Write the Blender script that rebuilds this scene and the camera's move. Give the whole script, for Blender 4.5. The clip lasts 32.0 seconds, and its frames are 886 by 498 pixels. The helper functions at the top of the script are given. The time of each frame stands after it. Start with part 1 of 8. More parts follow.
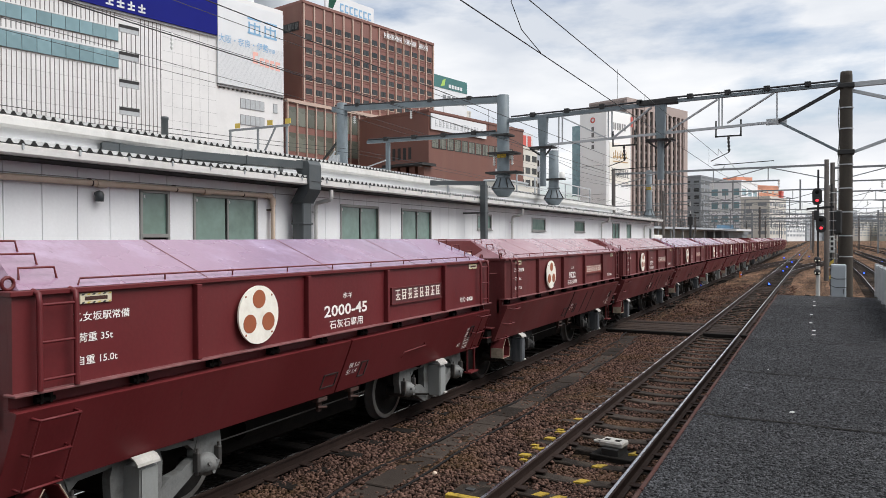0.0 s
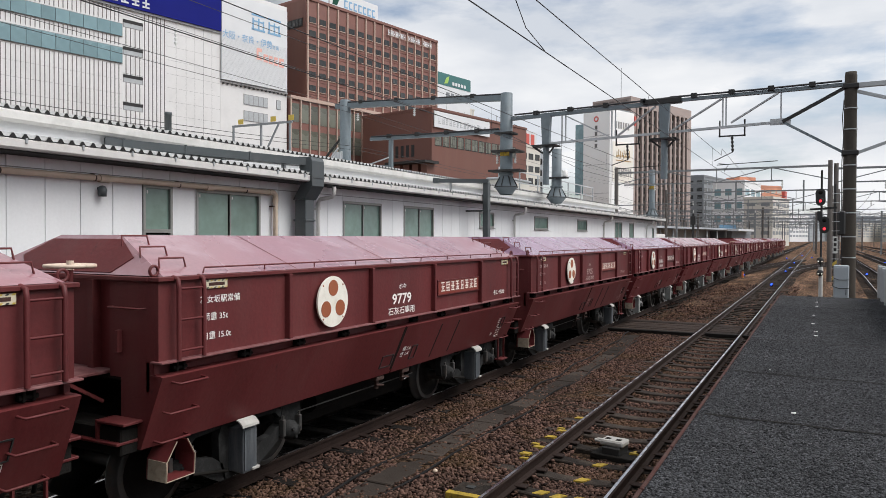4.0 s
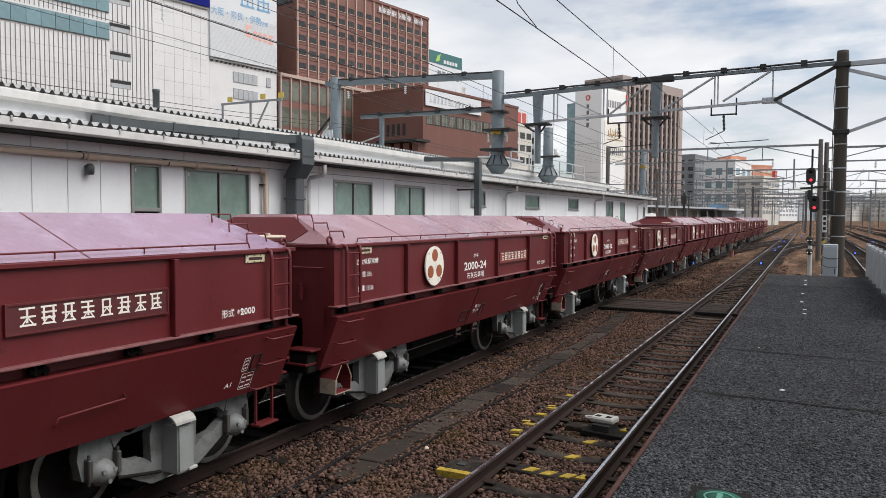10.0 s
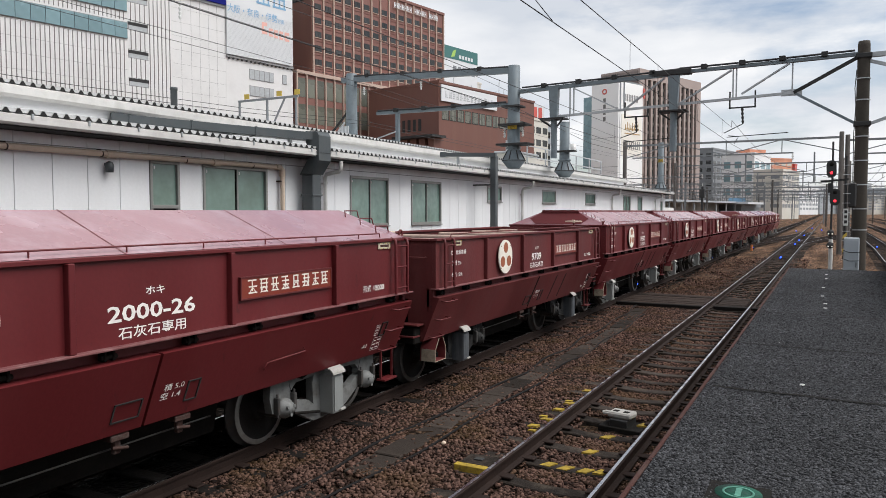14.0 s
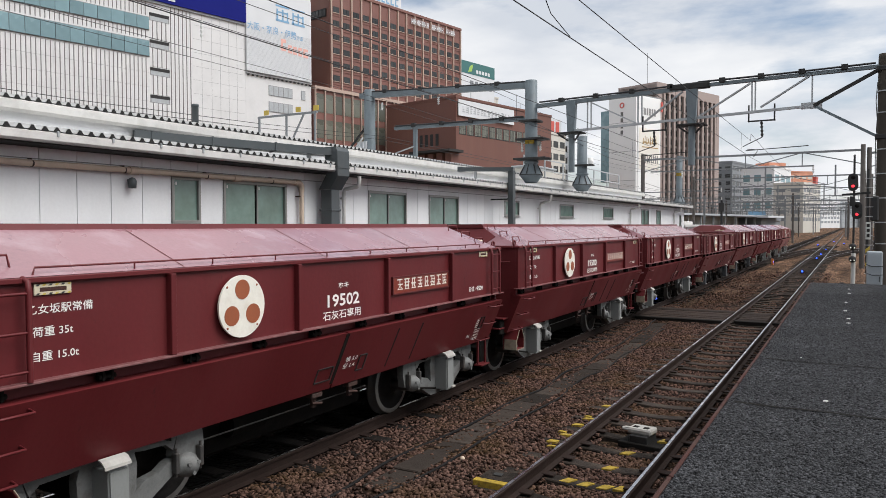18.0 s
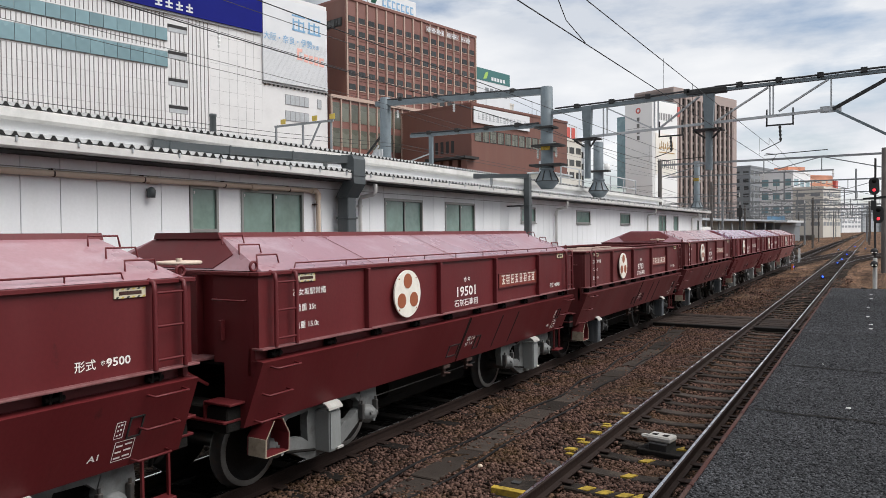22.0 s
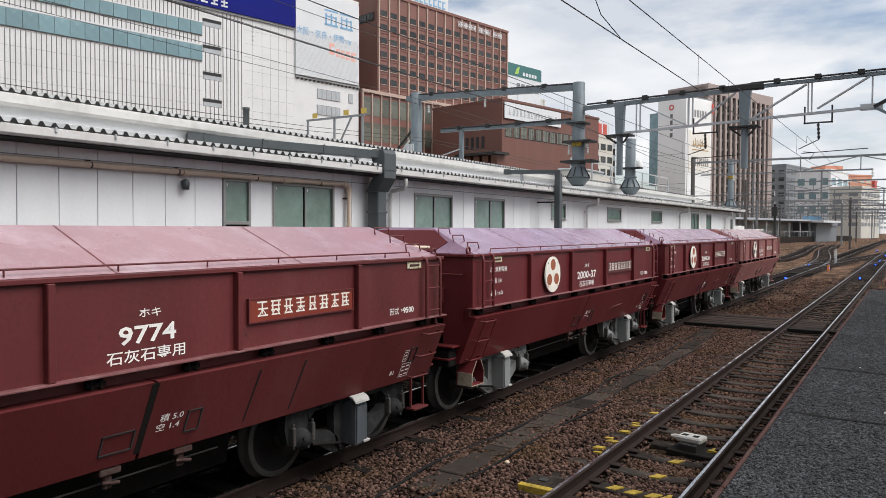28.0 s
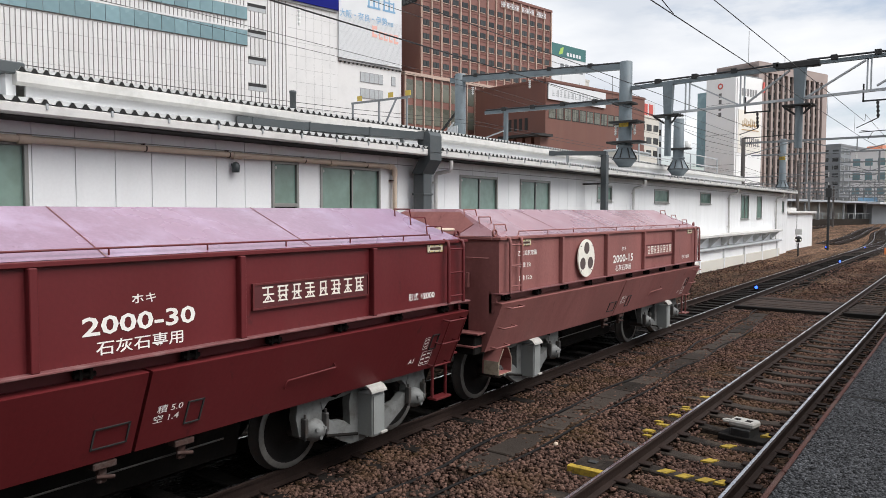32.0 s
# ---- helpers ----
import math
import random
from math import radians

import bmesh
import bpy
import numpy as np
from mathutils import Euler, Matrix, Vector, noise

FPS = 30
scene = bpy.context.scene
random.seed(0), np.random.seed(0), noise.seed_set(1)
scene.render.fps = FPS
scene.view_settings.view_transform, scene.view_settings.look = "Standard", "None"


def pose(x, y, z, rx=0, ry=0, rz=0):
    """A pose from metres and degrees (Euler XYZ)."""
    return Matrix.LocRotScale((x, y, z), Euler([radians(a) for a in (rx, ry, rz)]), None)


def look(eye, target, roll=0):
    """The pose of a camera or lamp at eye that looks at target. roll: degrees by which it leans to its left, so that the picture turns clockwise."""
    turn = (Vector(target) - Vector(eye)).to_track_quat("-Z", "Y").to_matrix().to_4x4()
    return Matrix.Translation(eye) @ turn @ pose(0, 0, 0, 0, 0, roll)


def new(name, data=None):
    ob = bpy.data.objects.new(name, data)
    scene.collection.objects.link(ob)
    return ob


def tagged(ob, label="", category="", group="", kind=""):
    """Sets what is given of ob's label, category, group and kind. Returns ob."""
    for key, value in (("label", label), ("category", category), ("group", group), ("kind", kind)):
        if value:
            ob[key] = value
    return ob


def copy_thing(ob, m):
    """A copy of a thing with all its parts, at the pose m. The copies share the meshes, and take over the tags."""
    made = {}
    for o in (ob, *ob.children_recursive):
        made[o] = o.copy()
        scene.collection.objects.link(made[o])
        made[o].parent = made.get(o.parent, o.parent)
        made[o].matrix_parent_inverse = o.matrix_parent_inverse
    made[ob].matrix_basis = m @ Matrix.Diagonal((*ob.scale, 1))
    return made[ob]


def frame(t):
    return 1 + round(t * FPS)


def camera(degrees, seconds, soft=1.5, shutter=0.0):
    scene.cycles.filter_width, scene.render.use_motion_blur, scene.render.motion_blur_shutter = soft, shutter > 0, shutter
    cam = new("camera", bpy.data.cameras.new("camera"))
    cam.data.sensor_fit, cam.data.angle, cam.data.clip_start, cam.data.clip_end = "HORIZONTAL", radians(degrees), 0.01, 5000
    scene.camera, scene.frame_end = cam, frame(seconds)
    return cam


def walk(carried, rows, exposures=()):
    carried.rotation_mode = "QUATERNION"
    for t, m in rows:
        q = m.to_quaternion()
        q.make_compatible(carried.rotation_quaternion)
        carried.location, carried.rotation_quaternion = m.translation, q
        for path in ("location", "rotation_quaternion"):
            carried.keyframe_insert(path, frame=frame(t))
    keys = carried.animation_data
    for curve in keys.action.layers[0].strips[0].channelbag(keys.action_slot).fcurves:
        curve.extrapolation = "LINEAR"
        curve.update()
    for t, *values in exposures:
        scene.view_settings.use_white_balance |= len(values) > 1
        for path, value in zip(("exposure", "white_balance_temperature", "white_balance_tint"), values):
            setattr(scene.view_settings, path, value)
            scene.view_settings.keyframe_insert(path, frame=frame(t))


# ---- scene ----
EXPOSURES = [(0.0, 0.02), (3.0, -0.08), (9.0, -0.12), (11.0, -0.04), (14.0, -0.06), (18.0, -0.08), (21.0, -0.06), (25.0, -0.12), (29.0, -0.02), (31.0, 0.04), (32.0, 0.05)]
cam = camera(62.8, 32.0, 0.5)
# seconds, place (x, y, z), yaw, pitch, roll
PATH = [
    (0, 0.000, 0.000, 2.650, 27.26, -0.77, 0.20),
    (0.5, -0.003, -0.007, 2.648, 27.71, -1.11, 0.19),
    (1, -0.003, -0.012, 2.654, 27.67, -1.23, 0.12),
    (1.5, -0.008, -0.001, 2.652, 27.76, -1.13, 0.01),
    (2, -0.004, 0.001, 2.650, 27.77, -0.98, -0.10),
    (2.5, -0.005, 0.007, 2.649, 27.70, -0.77, -0.26),
    (3, -0.010, 0.012, 2.648, 27.44, -0.81, -0.26),
    (3.5, -0.004, 0.009, 2.650, 27.44, -0.90, -0.27),
    (5.5, -0.002, -0.001, 2.648, 27.48, -1.52, -0.04),
    (6, 0.001, 0.004, 2.647, 27.50, -1.93, 0.11),
    (6.5, 0.002, 0.002, 2.645, 27.45, -1.82, 0.09),
    (7, 0.000, 0.003, 2.643, 27.33, -1.79, 0.01),
    (7.5, 0.002, 0.003, 2.640, 27.27, -1.79, 0.04),
    (8, 0.001, 0.001, 2.648, 27.10, -1.69, 0.07),
    (8.5, 0.003, 0.010, 2.644, 26.67, -1.65, 0.03),
    (9, 0.001, 0.002, 2.644, 26.63, -1.66, -0.10),
    (9.5, -0.013, 0.022, 2.640, 26.57, -1.81, -0.26),
    (10, -0.013, 0.031, 2.640, 26.76, -2.59, -0.27),
    (10.5, -0.008, 0.018, 2.644, 26.92, -2.33, -0.21),
    (11, -0.010, 0.020, 2.644, 27.18, -2.08, -0.09),
    (11.5, -0.005, 0.019, 2.641, 27.47, -2.02, 0.13),
    (12, -0.000, 0.023, 2.641, 27.28, -1.91, 0.05),
    (12.5, -0.002, 0.028, 2.643, 27.47, -2.02, 0.21),
    (13, -0.005, 0.029, 2.642, 27.52, -2.24, 0.18),
    (13.5, -0.006, 0.020, 2.641, 27.65, -2.60, 0.15),
    (14, -0.011, 0.027, 2.636, 28.04, -2.94, 0.06),
    (14.5, -0.015, 0.022, 2.635, 28.49, -2.98, 0.03),
    (16.5, -0.022, 0.023, 2.633, 29.50, -3.01, 0.02),
    (17, -0.012, 0.015, 2.636, 29.57, -2.85, 0.05),
    (17.5, -0.011, 0.003, 2.641, 29.45, -2.15, 0.10),
    (18, -0.010, -0.005, 2.645, 29.40, -1.82, 0.18),
    (18.5, -0.003, -0.000, 2.643, 29.45, -1.69, 0.26),
    (19, -0.010, 0.003, 2.648, 29.57, -1.58, 0.36),
    (19.5, -0.010, 0.002, 2.643, 29.66, -1.59, 0.26),
    (20, -0.017, 0.010, 2.644, 29.76, -1.55, -0.06),
    (20.5, -0.016, 0.011, 2.641, 29.92, -1.48, -0.06),
    (21, -0.010, 0.004, 2.642, 30.24, -1.51, 0.26),
    (21.5, -0.011, -0.004, 2.646, 30.39, -1.46, 0.55),
    (22, -0.011, -0.008, 2.647, 30.67, -1.26, 0.54),
    (22.5, -0.012, -0.014, 2.650, 31.06, -1.14, 0.51),
    (23, -0.017, -0.010, 2.647, 31.58, -0.95, 0.50),
    (23.5, -0.015, -0.003, 2.646, 31.97, -0.91, 0.48),
    (24, -0.010, -0.015, 2.646, 32.17, -0.93, 0.45),
    (24.5, -0.020, -0.001, 2.648, 32.48, -0.94, 0.48),
    (25, -0.035, 0.016, 2.641, 33.05, -1.09, 0.41),
    (25.5, -0.038, 0.015, 2.646, 33.26, -1.37, 0.38),
    (27.5, -0.036, 0.013, 2.637, 33.01, -1.72, -0.19),
    (28, -0.033, -0.004, 2.643, 32.95, -1.62, -0.23),
    (28.5, -0.037, -0.006, 2.644, 32.99, -1.50, -0.17),
    (29, -0.034, 0.003, 2.642, 33.23, -1.40, -0.08),
    (29.5, -0.020, -0.008, 2.643, 33.49, -1.38, -0.04),
    (30, -0.035, 0.011, 2.641, 33.80, -1.50, -0.02),
    (30.5, -0.036, -0.007, 2.639, 34.60, -2.16, 0.08),
    (31, -0.051, -0.009, 2.630, 35.54, -2.79, 0.06),
    (31.5, -0.067, -0.026, 2.630, 35.79, -3.11, -0.01),
    (32, -0.098, -0.045, 2.626, 36.28, -2.99, -0.13),
]
walk(cam, [(t, pose(x, y, z, 90 + p, r, w)) for t, x, y, z, w, p, r in PATH], EXPOSURES)


# ---- light ----
def build_sky():
    world = bpy.data.worlds.new("sky")
    scene.world = world
    world.use_nodes = True
    nt = world.node_tree
    nt.nodes.clear()
    out = nt.nodes.new("ShaderNodeOutputWorld")
    bg = nt.nodes.new("ShaderNodeBackground")
    sky = nt.nodes.new("ShaderNodeTexSky")
    sky.sky_type, sky.sun_disc = "NISHITA", False
    sky.sun_elevation, sky.sun_rotation = radians(53), radians(78)
    sky.dust_density = 1.5
    dim = nt.nodes.new("ShaderNodeMix")
    dim.data_type, dim.blend_type = "RGBA", "MULTIPLY"
    dim.inputs[0].default_value = 1.0
    dim.inputs[7].default_value = (0.13, 0.13, 0.13, 1)
    co = nt.nodes.new("ShaderNodeTexCoord")
    stretch = nt.nodes.new("ShaderNodeMapping")
    stretch.inputs["Scale"].default_value = (1.0, 1.0, 3.2)
    stretch.inputs["Location"].default_value = (0.35, 0.2, 0.1)
    big = nt.nodes.new("ShaderNodeTexNoise")
    big.inputs["Scale"].default_value, big.inputs["Detail"].default_value = 2.3, 7.0
    big.inputs["Roughness"].default_value = 0.55
    cover = nt.nodes.new("ShaderNodeValToRGB")
    cover.color_ramp.elements[0].position, cover.color_ramp.elements[1].position = 0.33, 0.46
    tone = nt.nodes.new("ShaderNodeTexNoise")
    tone.inputs["Scale"].default_value, tone.inputs["Detail"].default_value = 3.4, 6.0
    grey = nt.nodes.new("ShaderNodeValToRGB")
    grey.color_ramp.elements[0].position, grey.color_ramp.elements[1].position = 0.36, 0.62
    grey.color_ramp.elements[0].color = (0.70, 0.745, 0.82, 1)
    grey.color_ramp.elements[1].color = (1.0, 1.01, 1.03, 1)
    mix = nt.nodes.new("ShaderNodeMix")
    mix.data_type = "RGBA"
    ln = nt.links.new
    ln(co.outputs["Generated"], stretch.inputs["Vector"])
    ln(stretch.outputs[0], big.inputs["Vector"])
    ln(stretch.outputs[0], tone.inputs["Vector"])
    ln(big.outputs["Fac"], cover.inputs[0])
    ln(tone.outputs["Fac"], grey.inputs[0])
    ln(sky.outputs[0], dim.inputs[6])
    ln(cover.outputs[0], mix.inputs[0])
    ln(dim.outputs[2], mix.inputs[6])
    ln(grey.outputs[0], mix.inputs[7])
    ln(mix.outputs[2], bg.inputs["Color"])
    bg.inputs["Strength"].default_value = 1.0
    ln(bg.outputs[0], out.inputs[0])


build_sky()
sun_data = bpy.data.lights.new("sun", "SUN")
sun_data.energy, sun_data.angle, sun_data.color = 3.5, radians(40), (1.0, 0.975, 0.95)
sun = new("sun", sun_data)
sun.matrix_world = look((27, 5.7, 37), (0, 0, 0))


# ---- materials ----
MATS = {}


def mat(name, base, rough=0.6, metal=0.0, vary=0.15, scale=3.0, fine=40.0, bump=0.1, dirt=None, dirt_amount=0.0, coat=0.0, spec=0.5, per=0.0, streak=False, island=0.0, spots=None):
    """A painted, stone or metal surface: base colour varied at two scales, stains of a second colour, fine relief."""
    if name in MATS:
        return MATS[name]
    m = bpy.data.materials.new(name)
    m.use_nodes = True
    nt = m.node_tree
    b = nt.nodes["Principled BSDF"]
    ln = nt.links.new
    co = nt.nodes.new("ShaderNodeTexCoord")
    n1 = nt.nodes.new("ShaderNodeTexNoise")
    n1.inputs["Scale"].default_value, n1.inputs["Detail"].default_value = scale, 5.0
    n2 = nt.nodes.new("ShaderNodeTexNoise")
    n2.inputs["Scale"].default_value, n2.inputs["Detail"].default_value = fine, 3.0
    ln(co.outputs["Object"], n2.inputs["Vector"])
    if streak:
        mp = nt.nodes.new("ShaderNodeMapping")
        mp.inputs["Scale"].default_value = (1.0, 1.0, 0.14)
        ln(co.outputs["Object"], mp.inputs["Vector"])
        ln(mp.outputs[0], n1.inputs["Vector"])
    else:
        ln(co.outputs["Object"], n1.inputs["Vector"])
    add = nt.nodes.new("ShaderNodeMath")
    add.operation = "MULTIPLY_ADD"
    ln(n2.outputs["Fac"], add.inputs[0])
    add.inputs[1].default_value = 0.5
    ln(n1.outputs["Fac"], add.inputs[2])
    ramp = nt.nodes.new("ShaderNodeMapRange")
    ramp.inputs["From Min"].default_value, ramp.inputs["From Max"].default_value = 0.45, 1.05
    ramp.inputs["To Min"].default_value, ramp.inputs["To Max"].default_value = 1 - vary, 1 + vary
    ln(add.outputs[0], ramp.inputs["Value"])
    value = ramp.outputs[0]
    if per or island:
        src = nt.nodes.new("ShaderNodeNewGeometry" if island else "ShaderNodeObjectInfo").outputs["Random Per Island" if island else "Random"]
        amount = island or per
        r2 = nt.nodes.new("ShaderNodeMapRange")
        r2.inputs["To Min"].default_value, r2.inputs["To Max"].default_value = 1 - amount, 1 + amount
        ln(src, r2.inputs["Value"])
        mul = nt.nodes.new("ShaderNodeMath")
        mul.operation = "MULTIPLY"
        ln(value, mul.inputs[0])
        ln(r2.outputs[0], mul.inputs[1])
        value = mul.outputs[0]
    sc = nt.nodes.new("ShaderNodeVectorMath")
    sc.operation = "SCALE"
    sc.inputs[0].default_value = base
    ln(value, sc.inputs["Scale"])
    colour = sc.outputs[0]
    if dirt:
        n3 = nt.nodes.new("ShaderNodeTexNoise")
        n3.inputs["Scale"].default_value, n3.inputs["Detail"].default_value, n3.inputs["Roughness"].default_value = scale * 1.7, 8.0, 0.65
        ln(n1.inputs["Vector"].links[0].from_socket, n3.inputs["Vector"])
        r3 = nt.nodes.new("ShaderNodeMapRange")
        r3.inputs["From Min"].default_value, r3.inputs["From Max"].default_value = 0.48, 0.75
        r3.inputs["To Max"].default_value = dirt_amount
        ln(n3.outputs["Fac"], r3.inputs["Value"])
        mx = nt.nodes.new("ShaderNodeMix")
        mx.data_type = "RGBA"
        ln(r3.outputs[0], mx.inputs[0])
        ln(colour, mx.inputs[6])
        mx.inputs[7].default_value = (*dirt, 1)
        colour = mx.outputs[2]
    if spots:
        # sparse dark chips and rust, joined into streaks below
        n4 = nt.nodes.new("ShaderNodeTexNoise")
        n4.inputs["Scale"].default_value, n4.inputs["Detail"].default_value, n4.inputs["Roughness"].default_value = 6.0, 9.0, 0.72
        mp4 = nt.nodes.new("ShaderNodeMapping")
        mp4.inputs["Scale"].default_value = (1.0, 1.0, 0.55)
        ln(co.outputs["Object"], mp4.inputs["Vector"])
        ln(mp4.outputs[0], n4.inputs["Vector"])
        r4 = nt.nodes.new("ShaderNodeMapRange")
        r4.inputs["From Min"].default_value, r4.inputs["From Max"].default_value = 0.62, 0.74
        r4.inputs["To Max"].default_value = 0.75
        ln(n4.outputs["Fac"], r4.inputs["Value"])
        m4 = nt.nodes.new("ShaderNodeMix")
        m4.data_type = "RGBA"
        ln(r4.outputs[0], m4.inputs[0])
        ln(colour, m4.inputs[6])
        m4.inputs[7].default_value = (*spots, 1)
        colour = m4.outputs[2]
    ln(colour, b.inputs["Base Color"])
    b.inputs["Metallic"].default_value = metal
    b.inputs["Specular IOR Level"].default_value = min(spec, 0.12) if rough > 0.68 else spec
    b.inputs["Coat Weight"].default_value = coat
    b.inputs["Coat Roughness"].default_value = 0.15
    rr = nt.nodes.new("ShaderNodeMapRange")
    rr.inputs["From Min"].default_value, rr.inputs["From Max"].default_value = 0.3, 0.7
    rr.inputs["To Min"].default_value, rr.inputs["To Max"].default_value = max(rough - 0.1, 0.03), min(rough + 0.1, 1)
    ln(n1.outputs["Fac"], rr.inputs["Value"])
    ln(rr.outputs[0], b.inputs["Roughness"])
    if bump:
        bp = nt.nodes.new("ShaderNodeBump")
        bp.inputs["Strength"].default_value, bp.inputs["Distance"].default_value = bump, 0.02
        ln(n2.outputs["Fac"], bp.inputs["Height"])
        ln(bp.outputs[0], b.inputs["Normal"])
    MATS[name] = m
    return m


def glow(name, colour, strength):
    m = bpy.data.materials.new(name)
    m.use_nodes = True
    b = m.node_tree.nodes["Principled BSDF"]
    b.inputs["Base Color"].default_value = (*colour, 1)
    b.inputs["Emission Color"].default_value = (*colour, 1)
    b.inputs["Emission Strength"].default_value = strength
    return m


PAINT = mat("wagon_paint", (0.110, 0.0130, 0.0155), 0.5, spots=(0.045, 0.010, 0.010), vary=0.14, scale=1.3, fine=25, bump=0.05, dirt=(0.13, 0.036, 0.033), dirt_amount=0.25, spec=0.35, streak=True)
PAINT_OLD = mat("wagon_paint_weathered", (0.105, 0.0175, 0.0185), 0.58, spots=(0.030, 0.011, 0.010), vary=0.26, scale=1.3, fine=25, bump=0.10, dirt=(0.135, 0.046, 0.043), dirt_amount=0.5, spec=0.35, streak=True)
PAINT_FADED = mat("wagon_paint_faded", (0.25, 0.098, 0.09), 0.6, spots=(0.07, 0.02, 0.018), vary=0.2, scale=1.3, fine=25, bump=0.08, dirt=(0.12, 0.03, 0.028), dirt_amount=0.45, spec=0.3, streak=True)
DISC_GREY = mat("disc_grey_brown", (0.085, 0.06, 0.055), 0.6, vary=0.1, scale=6, bump=0.0)
BOARD_DARK = mat("board_maroon", (0.085, 0.016, 0.018), 0.5, vary=0.12, scale=3, bump=0.03)
BOX_DIRTY = mat("box_grimy", (0.055, 0.062, 0.07), 0.65, vary=0.25, scale=5, bump=0.1, dirt=(0.20, 0.205, 0.21), dirt_amount=0.55, streak=True)
BOGIE_DIRTY = mat("bogie_grimy", (0.022, 0.022, 0.022), 0.7, vary=0.25, scale=4, bump=0.2, dirt=(0.08, 0.08, 0.08), dirt_amount=0.5)
BROWN_RUST = mat("latch_rusty", (0.06, 0.035, 0.03), 0.7, vary=0.3, scale=8, bump=0.2, dirt=(0.16, 0.15, 0.14), dirt_amount=0.5)
BOARD_RED = mat("board_red", (0.20, 0.030, 0.016), 0.45, vary=0.15, scale=3, bump=0.03, dirt=(0.12, 0.03, 0.02), dirt_amount=0.5)
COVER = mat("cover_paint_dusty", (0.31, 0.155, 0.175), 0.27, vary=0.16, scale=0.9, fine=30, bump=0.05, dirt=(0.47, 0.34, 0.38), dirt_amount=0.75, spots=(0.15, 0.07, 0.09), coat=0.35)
# Dusty cover with the reflected sky's violet painted into its colour.
COVER_SKY_VIOLET = mat("cover_sky_violet", (0.275, 0.16, 0.235), 0.25, vary=0.18, scale=0.9, fine=30, bump=0.05, dirt=(0.44, 0.33, 0.47), dirt_amount=0.8, spots=(0.13, 0.07, 0.10), coat=0.35)
PAINT_DUSTY = mat("wagon_ledge_dusty", (0.165, 0.055, 0.056), 0.65, vary=0.2, scale=3, fine=40, bump=0.1, dirt=(0.28, 0.17, 0.165), dirt_amount=0.7)
WHEEL_RIM = mat("wheel_rim_worn", (0.21, 0.205, 0.195), 0.45, metal=0.3, vary=0.2, scale=6, bump=0.1, dirt=(0.10, 0.085, 0.075), dirt_amount=0.6)
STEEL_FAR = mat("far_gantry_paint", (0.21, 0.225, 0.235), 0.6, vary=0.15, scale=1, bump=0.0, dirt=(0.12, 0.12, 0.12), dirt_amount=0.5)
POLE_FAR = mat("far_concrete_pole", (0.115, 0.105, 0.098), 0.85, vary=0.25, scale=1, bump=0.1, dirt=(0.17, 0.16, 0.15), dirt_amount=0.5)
FIN_ROSE = mat("fin_rose_grey", (0.18, 0.162, 0.158), 0.6, vary=0.1, scale=0.3, bump=0.0)
# Distance haze is mixed into the colours FAR_HAZE and FAR_PANE.
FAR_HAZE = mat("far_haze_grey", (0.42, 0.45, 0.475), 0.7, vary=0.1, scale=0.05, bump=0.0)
FAR_PANE = mat("far_window_hazed", (0.30, 0.33, 0.355), 0.5, vary=0.15, scale=0.1, bump=0.0)
DARK = mat("underframe_black", (0.012, 0.011, 0.010), 0.9, vary=0.3, scale=4, bump=0.2, dirt=(0.026, 0.020, 0.017), dirt_amount=0.4, spec=0.2)
GREY_STEEL = mat("bogie_grey", (0.15, 0.155, 0.152), 0.6, vary=0.2, scale=4, bump=0.15, dirt=(0.06, 0.05, 0.042), dirt_amount=0.8)
WHITE_PAINT = mat("white_lettering", (0.80, 0.78, 0.74), 0.6, vary=0.08, scale=6, bump=0.0)
WHITE_FADED = mat("white_lettering_faded", (0.42, 0.32, 0.30), 0.65, vary=0.2, scale=8, bump=0.0, dirt=(0.16, 0.06, 0.06), dirt_amount=0.7)
WHEEL = mat("wheel_steel", (0.06, 0.058, 0.056), 0.55, metal=0.2, vary=0.25, scale=6, bump=0.1, dirt=(0.09, 0.06, 0.045), dirt_amount=0.7)
WHEEL_WEB = mat("wheel_web_dirty", (0.022, 0.02, 0.019), 0.75, vary=0.3, scale=5, bump=0.15)
BOX_GREY = mat("box_grey", (0.22, 0.23, 0.225), 0.55, vary=0.1, scale=3, bump=0.05, dirt=(0.14, 0.13, 0.11), dirt_amount=0.5, streak=True)
FLAP = mat("flap_pale", (0.38, 0.37, 0.345), 0.6, vary=0.15, scale=6, bump=0.05, dirt=(0.2, 0.17, 0.14), dirt_amount=0.6)
EMBLEM_WHITE = mat("emblem_white", (0.80, 0.77, 0.69), 0.5, vary=0.06, scale=5, bump=0.0, dirt=(0.5, 0.42, 0.33), dirt_amount=0.3)
WHEEL_CREAM = mat("hand_wheel_cream", (0.62, 0.50, 0.40), 0.5, vary=0.12, scale=6, bump=0.05, dirt=(0.40, 0.28, 0.22), dirt_amount=0.5)
PLATE_CREAM = mat("plate_cream", (0.62, 0.56, 0.42), 0.5, vary=0.1, scale=8, bump=0.0, dirt=(0.3, 0.22, 0.16), dirt_amount=0.4)
TIE_BEIGE = mat("tie_beige", (0.46, 0.34, 0.29), 0.7, vary=0.2, scale=5, bump=0.1, dirt=(0.25, 0.15, 0.12), dirt_amount=0.6)
CREAM_DIRTY = mat("cream_dirty", (0.36, 0.30, 0.23), 0.7, vary=0.2, scale=8, bump=0.1, dirt=(0.15, 0.10, 0.08), dirt_amount=0.7)
EMBLEM_BROWN = mat("emblem_brown", (0.30, 0.085, 0.035), 0.55, vary=0.1, scale=6, bump=0.0)
